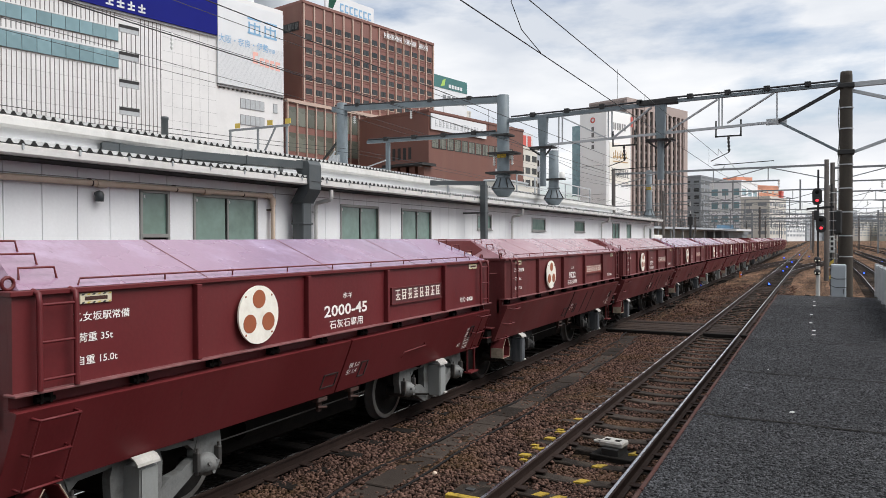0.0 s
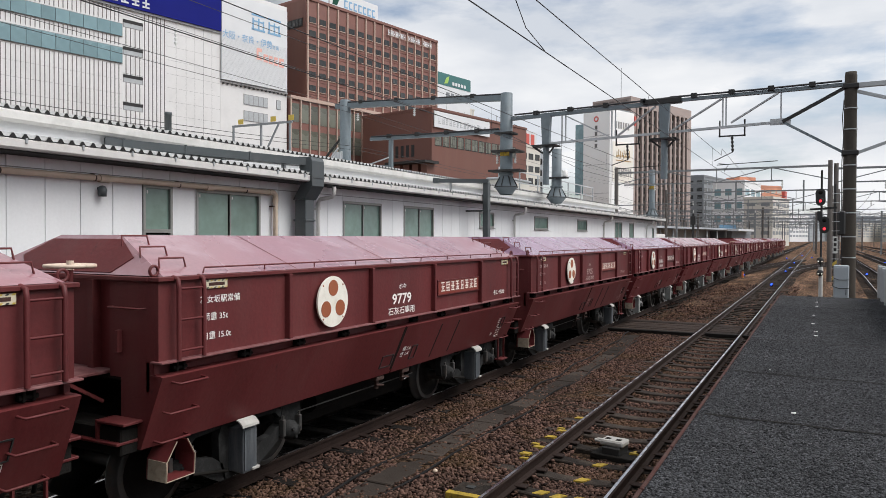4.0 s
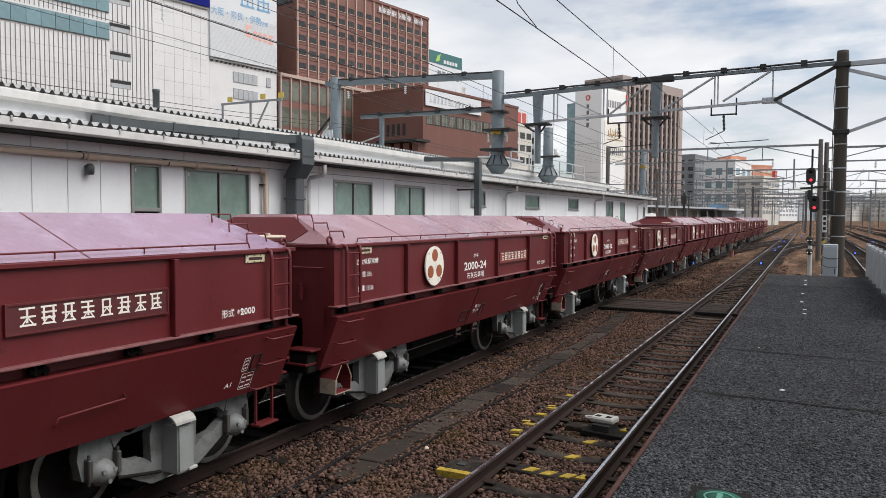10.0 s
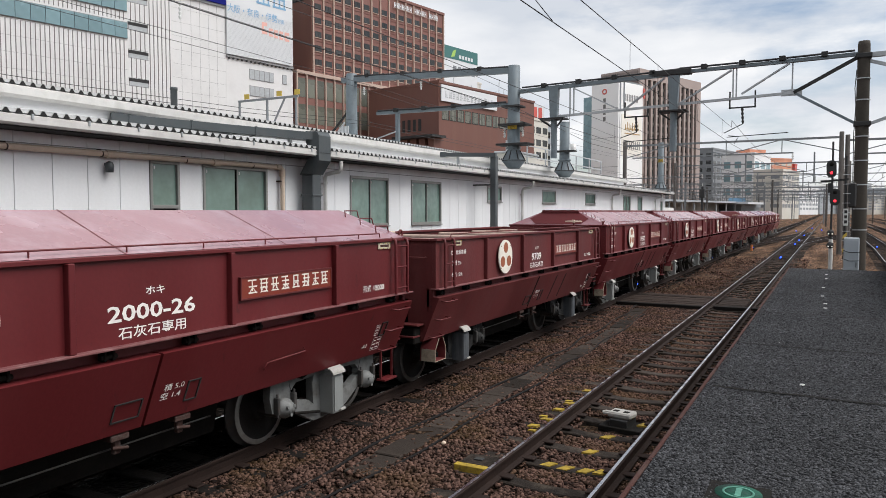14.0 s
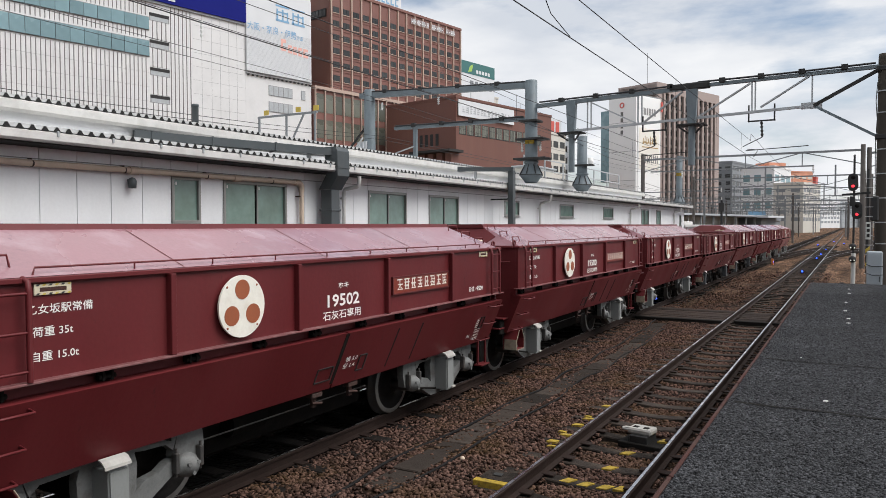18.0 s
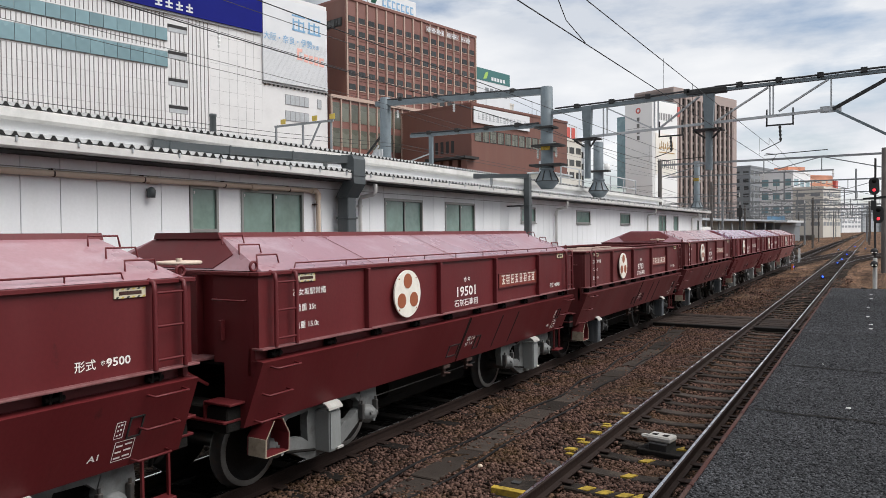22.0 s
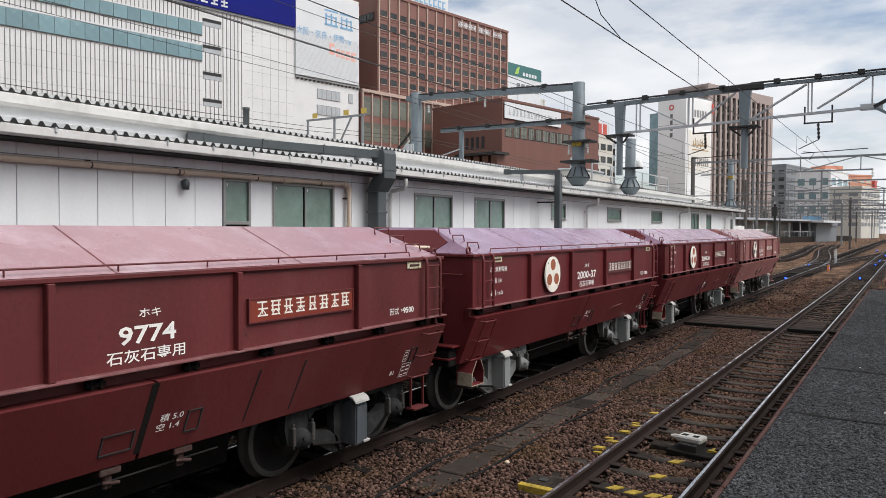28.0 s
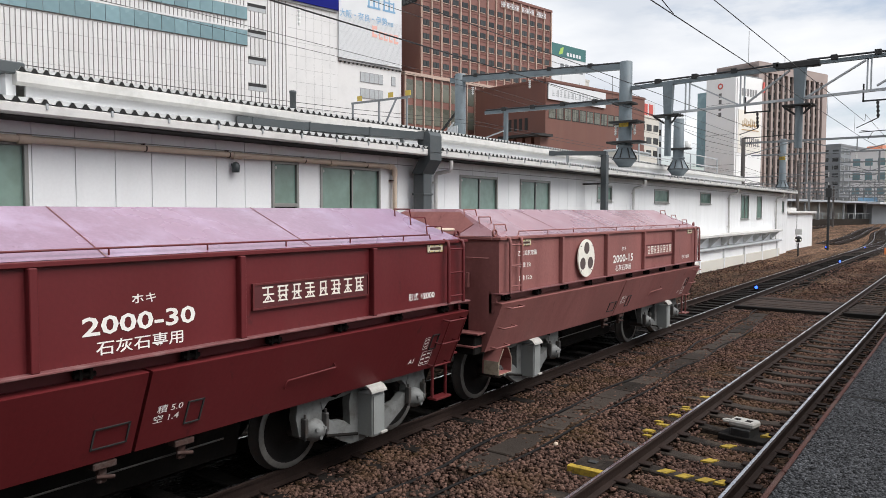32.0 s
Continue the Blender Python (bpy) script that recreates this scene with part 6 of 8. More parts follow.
def roof_base(parent, x, y, z):
    """Flared steel foot with gusset plates where a mast stands on the shed roof."""
    part("flared_foot", Shape().lathe((x, y, z), "z", [(-0.30, 0.26), (-0.05, 0.47), (0.0, 0.50), (0.03, 0.48), (0.40, 0.29), (0.52, 0.27)], 8), STEEL_BLUE, parent)
    for k in range(8):
        a = 2 * math.pi * k / 8
        part("gusset", Shape().beam((x + 0.46 * math.cos(a), y + 0.46 * math.sin(a), z + 0.04), (x + 0.24 * math.cos(a), y + 0.24 * math.sin(a), z + 0.42), 0.035, 0.10), STEEL_DARK, parent)
    part("foot_plate", Shape().lathe((x, y, z + 0.03), "z", [(-0.03, 0.53), (0.0, 0.53), (0.0, 0.2)], 8), STEEL_DARK, parent)
    part("collar", Shape().lathe((x, y, z + 0.5), "z", [(0.0, 0.28), (0.0, 0.31), (0.07, 0.31), (0.07, 0.26)], 16), STEEL_BLUE, parent)


def build_gantry_near():
    y = 28.0
    g = thing("overhead_gantry", "steel gantry over the tracks with masts on the shed roof", "gantry", group="overhead line gantries")
    # old dark concrete mast behind the platform end
    part("concrete_mast", Shape().lathe((0.86, y, 0), "z", [(-0.4, 0.225), (8.1, 0.185), (8.24, 0.17), (8.26, 0)], 20), POLE, g, "dark weathered concrete mast")
    for z in (2.0, 2.7, 3.5, 4.3, 5.1, 6.3, 7.0):
        part("mast_band", Shape().tube([(0.86, y, z), (0.86, y, z + 0.035)], 0.222, 16), STEEL_GALV, g)
    for z, r in ((7.68, 0.235), (5.45, 0.25)):
        part("clamp", Shape().box(0.86 - r, y - 0.22, z, 0.86 + r, y + 0.22, z + 0.16, 0.02), STEEL_DARK, g)
    part("mast_cable", Shape().tube([(0.66, y - 0.18, 7.3), (0.62, y - 0.2, 6.7), (0.66, y - 0.2, 6.1), (0.62, y - 0.21, 5.2), (0.64, y - 0.21, 2.5), (0.66, y - 0.21, 0.0)], 0.014, 6), WIRE, g)
    # beam to the left of the concrete mast
    zt = 7.75
    part("top_chord", Shape().beam((-11.4, y, 7.54), (-4.9, y, 7.73), 0.18, 0.15), STEEL_BLUE, g)
    part("top_chord", Shape().beam((-5.3, y, 7.75), (0.73, y, 7.84), 0.16, 0.12), STEEL_BLUE, g)
    part("splice", Shape().box(-6.0, y - 0.16, 7.66, -4.6, y + 0.16, 7.86, 0.02), STEEL_DARK, g)
    part("bottom_chord", Shape().beam((-9.9, y, 6.43), (-1.21, y, 6.72), 0.09, 0.09), STEEL_GALV, g)
    part("corner_brace", Shape().beam((-1.21, y, 6.72), (0.73, y, 7.76), 0.11, 0.11), STEEL_DARK, g)
    part("corner_brace", Shape().beam((-1.21, y, 6.72), (0.73, y, 5.52), 0.08, 0.08), STEEL_BLUE, g)
    part("gusset", Shape().box(-1.6, y - 0.03, 6.62, -0.95, y + 0.03, 6.84, 0.005), STEEL_GALV, g)
    for xa, za, xb, zb in ((-2.89, 6.80, -1.35, 7.74), (-5.0, 6.62, -3.22, 7.68), (-7.05, 6.52, -5.55, 7.60), (-7.2, 6.52, -9.06, 7.50)):
        for o in (-0.05, 0.05):
            part("diagonal", Shape().beam((xa, y + o, za), (xb, y + o, zb), 0.05, 0.05), STEEL_GALV, g)
    for x, za, zb in ((-9.2, 6.45, 7.55), (-9.05, 6.45, 7.55), (-7.2, 6.52, 7.62), (-7.06, 6.52, 7.62), (-3.17, 6.66, 7.74), (-3.06, 6.66, 7.74), (-1.26, 6.74, 7.78)):
        part("strut", Shape().beam((x, y, za), (x, y, zb), 0.05, 0.05), STEEL_GALV, g)
    # beam to the right
    part("top_chord", Shape().beam((1.0, y, 7.78), (16, y, 7.9), 0.18, 0.15), STEEL_GALV, g)
    part("corner_brace", Shape().beam((1.0, y, 7.6), (4.0, y, 6.6), 0.10, 0.10), STEEL_GALV, g)
    part("corner_brace", Shape().beam((1.0, y, 5.5), (4.0, y, 6.6), 0.10, 0.10), STEEL_GALV, g)
    part("bottom_chord", Shape().beam((4.0, y, 6.6), (16, y, 6.6), 0.10, 0.10), STEEL_GALV, g)
    # posts that hang from the beam between the tracks
    for x, zb in ((-5.22, 4.86), (-9.86, 4.78)):
        part("drop_post", Shape().prism([(x - 0.20, zt - 0.1), (x + 0.20, zt - 0.1), (x + 0.14, 6.4), (x - 0.14, 6.4)], "y", y - 0.12, y + 0.12), STEEL_BLUE, g)
        part("drop_tube", Shape().tube([(x, y, 6.4), (x, y, zb)], 0.125, 12), STEEL_BLUE, g)
        part("post_platform", Shape().box(x - 0.50, y - 0.35, 6.31, x + 0.50, y + 0.35, 6.37, 0.01), STEEL_DARK, g)
        for s in (-0.45, 0.45):
            part("platform_bracket", Shape().beam((x + s, y - 0.3, 6.29), (x + s * 0.3, y, 6.05), 0.05, 0.05), STEEL_DARK, g)
    # mast on the shed roof and the feeder beam behind it
    round_column(g, -11.6, y, 4.5, 8.62, 0.27, STEEL_BLUE)
    roof_base(g, -11.6, y, 4.72)
    round_column(g, -19.7, y, 4.9, 9.0, 0.27, STEEL_BLUE)
    part("feeder_beam", Shape().beam((-20.2, y, 8.75), (-11.5, y, 8.42), 0.26, 0.22), STEEL_BLUE, g)
    part("feeder_beam", Shape().beam((-18.3, y, 7.1), (-11.7, y, 7.05), 0.14, 0.14), STEEL_BLUE, g)
    for x0, z0, x1, z1 in ((-20.0, 8.90, -11.8, 8.58), (-18.2, 7.20, -11.9, 7.15), (-11.2, 7.68, -5.0, 7.86), (-5.0, 7.88, 0.6, 7.95)):
        part("cable_run", Shape().tube([(x0, y - 0.1, z0), (x0 * 0.5 + x1 * 0.5, y - 0.1, (z0 + z1) * 0.5 - 0.02), (x1, y - 0.1, z1)], 0.035, 6), WIRE, g)
        for k in range(4):
            t = 0.15 + 0.23 * k
            px, pz = x0 + (x1 - x0) * t, z0 + (z1 - z0) * t
            part("cable_clamp", Shape().box(px - 0.10, y - 0.16, pz - 0.10, px + 0.10, y + 0.12, pz + 0.07, 0.01), STEEL_DARK, g)
    part("cross_arm", Shape().box(-12.1, y - 0.5, 6.15, -10.9, y + 0.3, 6.23, 0.01), STEEL_DARK, g)
    part("cross_arm", Shape().box(-12.2, y - 0.5, 5.35, -10.8, y + 0.3, 5.43, 0.01), STEEL_DARK, g)
    part("cross_arm", Shape().box(-12.0, y - 0.4, 6.9, -11.2, y + 0.3, 6.98, 0.01), STEEL_DARK, g)
    part("yellow_tag", Shape().box(-11.75, y - 0.30, 6.00, -11.35, y - 0.28, 6.18), YELLOW, g)
    part("stay", Shape().beam((-22, y, 5.2), (-19.8, y, 7.4), 0.08, 0.08), STEEL_DARK, g)
    part("stay", Shape().beam((-19.6, y, 6.0), (-17.2, y, 5.8), 0.10, 0.10), STEEL_BLUE, g)
    part("post", Shape().beam((-17.2, y, 5.0), (-17.2, y, 7.1), 0.16, 0.16), STEEL_BLUE, g)
    for x in (-11.2, -12.0, -16.0, -19.0):
        insulator(g, (x, y, 8.35 if x < -12 else 6.1), (x, y, 8.0 if x < -12 else 5.7), 4)
    pull_off(g, -2.85, y, 6.75, 5.35, 5.06)
    pull_off(g, -6.6, y, 6.65, 5.35, 5.06)
    return g


def build_gantry_far(y, x0, x1, mast_top, tone, dark):
    g = thing("overhead_gantry", "grey lattice gantry with catenary wires farther along the tracks", "gantry", group="overhead line gantries")
    for x in (x0, x1):
        round_column(g, x, y, -0.3, mast_top, 0.15, dark, "mast")
    truss(g, x0, x1, y, mast_top - 0.35, mast_top - 1.25, max(4, int((x1 - x0) / 3.2)), tone)
    x = x0 + 2.5
    while x < x1 - 1.5:
        part("drop_post", Shape().beam((x + 1.6, y, mast_top - 1.25), (x + 1.6, y, mast_top - 3.3), 0.10, 0.10), tone, g)
        part("steady_arm", Shape().beam((x + 1.6, y, mast_top - 2.7), (x - 0.5, y, mast_top - 2.5), 0.05, 0.05), tone, g)
        insulator(g, (x + 0.3, y, mast_top - 1.25), (x + 0.3, y, mast_top - 1.75), 3, 0.07)
        x += 4.2
    return g


build_gantry_near()
g2 = thing("roof_mast", "blue-grey steel mast with a flared foot on the shed roof", "mast", group="roof masts")
round_column(g2, -11.6, 34.5, 4.5, 7.0, 0.255, STEEL_BLUE)
roof_base(g2, -11.6, 34.5, 4.62)
part("cross_arm", Shape().box(-12.1, 34.1, 5.55, -11.0, 34.6, 5.62, 0.01), STEEL_DARK, g2)
part("transformer", Shape().lathe((-11.1, 34.3, 5.62), "z", [(0.0, 0.13), (0.28, 0.14), (0.32, 0.0)], 12), PORCELAIN, g2)
part("cap", Shape().lathe((-11.6, 34.5, 7.0), "z", [(0.0, 0.24), (0.06, 0.20), (0.08, 0.0)], 16), STEEL_GALV, g2)
g3 = thing("roof_mast", "blue-grey steel mast with a flared foot beyond the shed", "mast", group="roof masts")
round_column(g3, -12.2, 60.5, 2.6, 8.2, 0.25, STEEL_BLUE)
roof_base(g3, -12.2, 60.5, 4.5)
part("band", Shape().tube([(-12.2, 60.5, 6.6), (-12.2, 60.5, 6.85)], 0.262, 14), YELLOW, g3)
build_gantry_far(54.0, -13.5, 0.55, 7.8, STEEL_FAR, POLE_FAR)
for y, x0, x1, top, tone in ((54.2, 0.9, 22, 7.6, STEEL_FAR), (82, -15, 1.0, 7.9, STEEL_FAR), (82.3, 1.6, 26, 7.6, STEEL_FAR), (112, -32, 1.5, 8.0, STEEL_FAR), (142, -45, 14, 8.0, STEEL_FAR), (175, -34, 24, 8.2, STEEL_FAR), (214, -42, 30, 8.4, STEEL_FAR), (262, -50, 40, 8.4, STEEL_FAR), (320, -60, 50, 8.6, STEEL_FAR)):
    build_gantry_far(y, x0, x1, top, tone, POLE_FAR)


def build_portal_far(y, x0, x1, top):
    """A thin lattice portal far down the line; its bracing is too fine to pick apart."""
    g = thing("lattice_portal", "pale lattice portal far along the railway", "gantry", group="overhead line gantries")
    n = int((x1 - x0) / 9)
    for k in range(n + 1):
        x = x0 + (x1 - x0) * k / n
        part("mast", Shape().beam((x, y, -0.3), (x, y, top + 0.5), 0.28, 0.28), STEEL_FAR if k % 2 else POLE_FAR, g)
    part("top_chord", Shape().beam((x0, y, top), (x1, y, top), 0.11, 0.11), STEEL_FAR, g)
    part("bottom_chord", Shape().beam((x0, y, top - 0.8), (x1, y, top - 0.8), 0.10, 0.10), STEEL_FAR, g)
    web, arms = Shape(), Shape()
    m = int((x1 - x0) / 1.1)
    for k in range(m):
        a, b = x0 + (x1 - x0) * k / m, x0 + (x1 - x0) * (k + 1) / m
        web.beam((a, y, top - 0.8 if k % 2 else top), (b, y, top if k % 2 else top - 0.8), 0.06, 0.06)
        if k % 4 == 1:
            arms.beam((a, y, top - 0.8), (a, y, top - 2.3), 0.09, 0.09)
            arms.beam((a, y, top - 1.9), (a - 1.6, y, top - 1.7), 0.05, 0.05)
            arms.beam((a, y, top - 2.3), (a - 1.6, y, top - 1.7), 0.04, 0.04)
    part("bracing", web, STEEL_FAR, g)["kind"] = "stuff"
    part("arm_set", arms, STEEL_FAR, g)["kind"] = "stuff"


for y, x0, x1, top in ((124, -34, -8, 7.0), (150, -42, 20, 7.1), (190, -50, 28, 7.2), (240, -56, 36, 7.4), (300, -60, 46, 7.6)):
    build_portal_far(y, x0, x1, top)


def wire(label, pts, r=0.011):
    solid("overhead_wire", Shape().tube(pts, r, 5, caps=False), WIRE, label, "wire", "overhead wires")


def sagging(x, z, y0, y1, sag, n=8, dx=0.0):
    return [(x + dx * k / n, y0 + (y1 - y0) * k / n, z - sag * 4 * (k / n) * (1 - k / n)) for k in range(n + 1)]


for x in (-3.2, -6.75):
    wire("taut copper contact wire over the track", [(x, -12, 5.06), (x, 28, 5.06), (x + 0.5, 54, 5.06), (x, 82, 5.06), (x + 0.5, 142, 5.06), (x, 320, 5.06)], 0.0075)
    wire("messenger wire above the contact wire", sagging(x, 5.65, -12, 28, 0.02) + sagging(x, 5.9, 28.1, 54, 0.25) + sagging(x, 5.9, 54.1, 82, 0.25) + [(x, 142, 5.8), (x, 320, 5.9)], 0.0075)
    for y in (15.4, 20.5, 25.5):
        wire("thin dropper between the wires", [(x, y, 5.07), (x + 0.005, y, 5.65)], 0.004)
wire("looped jumper between messenger and contact wire", [(-3.2, 8.1, 5.66), (-3.27, 8.15, 5.5), (-3.27, 8.5, 5.25), (-3.2, 9.0, 5.07)], 0.006)
for x, z, s in ((-19.0, 8.50, 0.0), (-19.4, 8.40, 0.02), (-16.0, 8.42, 0.0), (-13.6, 8.48, 0.03), ):
    wire("black feeder cable beside the shed roof", sagging(x, z, -20, 28, s * 5) + sagging(x, z, 28.1, 82, s * 8 + 0.3) + [(x, 142, z)], 0.009)
for dz in (0.0, -0.16):
    wire("black cable strung just above the shed roof", [(-19, -20, 6.35 + dz), (-19, 0, 6.1 + dz), (-19, 13, 6.22 + dz), (-19, 20, 6.42 + dz), (-19, 28, 6.8 + dz), (-19, 60, 6.5 + dz), (-19, 110, 6.8 + dz)], 0.010)
wire("thin black signal cable between the roof masts", [(-11.5, 28, 6.9), (-11.5, 38.5, 6.3), (-11.5, 60.5, 6.5), (-13, 82, 6.5)], 0.012)
sc_ = thing("line_insulator", "small dark insulator hung on a feeder cable", "insulator")
insulator(sc_, (-16.0, 14.6, 8.42), (-16.0, 14.6, 7.95), 4, 0.05)

for x in (-11.5, -15.5, -20.0, -25.0, 3.5, 7.2, 11.0, 15.0):
    wire("contact wire over a farther track", sagging(x, 6.3, 62, 112, 0.5) + sagging(x, 6.3, 112.1, 175, 0.5) + [(x, 330, 6.3)], 0.014)
    wire("contact wire over a farther track", [(x, 62, 5.2), (x, 330, 5.2)], 0.014)

# ---- platform end: signals, cabinet, railing ----
def build_signals():
    mast = thing("signal_mast", "signal mast with two red colour-light heads", "railway signal", pose(0.16, 0, 0))
    part("post", Shape().tube([(-0.13, 25.2, -0.3), (-0.13, 25.2, 4.75)], 0.03, 10), STEEL_DARK, mast)
    part("white_post", Shape().tube([(-0.13, 25.2, -0.28), (-0.13, 25.2, 1.78)], 0.062, 12), TRIM_WHITE, mast, "white-painted lower post")
    for z, dx in ((3.92, -0.06), (3.07, 0.05)):
        head = part("signal_head", Shape().prism([(dx - 0.13 + 0.03 + 0.14 * math.cos(a), z + (0.12 if math.sin(a) > 0 else -0.12) + 0.14 * math.sin(a)) for a in [math.pi * k / 8 for k in range(17)][:16]], "y", 25.02, 25.13), BLACK, mast, "black oval signal head")
        part("lens", Shape().lathe((dx - 0.10, 25.015, z - 0.12), "y", [(0.0, 0.0), (0.0, 0.042), (0.01, 0.044)], 14), LAMP_RED, head, "lit red lamp")
        part("dark_lens", Shape().lathe((dx - 0.10, 25.012, z + 0.14), "y", [(0.0, 0.0), (0.0, 0.06), (0.01, 0.062)], 14), DARK, head)
        part("hood", Shape().tube([(dx - 0.10 + 0.08 * math.cos(a), 24.95, z - 0.12 + 0.08 * math.sin(a)) for a in [math.pi * k / 8 for k in range(9)]], 0.012, 5), BLACK, head)
        part("arm", Shape().beam((dx - 0.1, 25.1, z), (-0.13, 25.2, z), 0.05, 0.05), STEEL_DARK, mast)
    part("cross_bar", Shape().beam((-0.45, 25.2, 3.55), (0.3, 25.2, 3.60), 0.07, 0.06), STEEL_DARK, mast)
    part("small_box", Shape().box(-0.25, 25.1, 3.2, -0.1, 25.3, 3.5, 0.02), BLACK, mast)
    for z, s in ((1.98, 1), (1.6, 1)):
        sh = part("shunt_signal", Shape().lathe((-0.15, 25.05, z), "y", [(0.0, 0.0), (0.0, 0.10), (0.1, 0.10), (0.12, 0.0)], 14), BLACK, mast)
        for dx in (-0.20, -0.10):
            part("lamp", Shape().lathe((dx, 25.04, z - 0.03), "y", [(0.0, 0.0), (0.0, 0.02), (0.006, 0.02)], 8), LAMP_WHITE, sh)
    second = thing("ladder_mast", "dark signal mast with a white name plate", "railway signal")
    part("post", Shape().tube([(0.42, 26.6, -0.3), (0.42, 26.6, 4.4)], 0.035, 10), STEEL_DARK, second)
    for k in range(14):
        part("rung", Shape().tube([(0.34, 26.5, 0.2 + 0.3 * k), (0.55, 26.5, 0.2 + 0.3 * k)], 0.01, 5), STEEL_GALV, second)
    part("signal_back", Shape().box(0.48, 26.5, 2.75, 0.72, 26.7, 3.55, 0.05), BLACK, second)
    plate = part("plate", Shape().box(0.36, 26.42, 2.18, 0.50, 26.45, 2.72), PORCELAIN, second, "white number plate")
    for k in range(3):
        part("bar", Shape().box(0.39, 26.412, 2.25 + k * 0.16, 0.47, 26.418, 2.35 + k * 0.16), BLACK, plate)
    for k in range(4):
        part("stripe", Shape().add([(0.36, 26.40, 1.1 + 0.22 * k), (0.48, 26.40, 1.2 + 0.22 * k), (0.48, 26.40, 1.31 + 0.22 * k), (0.36, 26.40, 1.21 + 0.22 * k)], [(0, 1, 2, 3)]), YELLOW_TAG if k % 2 else BLACK, second)
    cab = thing("relay_cabinet", "tall blue-grey relay cabinet behind the platform end", "cabinet")
    part("body", Shape().box(0.37, 24.3, -0.3, 0.77, 24.75, 1.86, 0.02), CABINET, cab)
    part("door", Shape().box(0.39, 24.285, 0.2, 0.75, 24.30, 1.80, 0.006), CABINET, cab)
    part("handle", Shape().box(0.68, 24.26, 1.0, 0.70, 24.285, 1.15, 0.003), STEEL_DARK, cab)
    for z in (1.25, 1.5):
        part("cable", Shape().tube([(0.35, 24.28, z), (0.5, 24.25, z - 0.06), (0.78, 24.28, z - 0.05)], 0.010, 5), WIRE, cab)
    post = thing("marker_post", "pale wooden post in the ballast", "post")
    part("post", Shape().box(-0.33, 24.9, -0.3, -0.20, 25.05, 0.9, 0.01), CONCRETE, post)
    fence = thing("platform_fence", "weathered grey panel fence along the platform edge", "fence")
    for k in range(9):
        y = 12.6 + k * 1.15
        part("post", Shape().box(1.33, y - 0.05, 1.12, 1.43, y + 0.05, 1.98, 0.008), STEEL_GALV, fence)
        if k < 8:
            part("rail", Shape().box(1.35, y + 0.05, 1.88, 1.40, y + 1.10, 1.94, 0.006), STEEL_GALV, fence)
            part("panel", Shape().box(1.365, y + 0.052, 1.20, 1.395, y + 1.098, 1.87, 0.004), STEEL_GALV, fence)
            for j in range(5):
                part("slat", Shape().box(1.33, y + 0.12 + j * 0.2, 1.18, 1.364, y + 0.20 + j * 0.2, 1.90, 0.006), STEEL_GALV, fence)


build_signals()


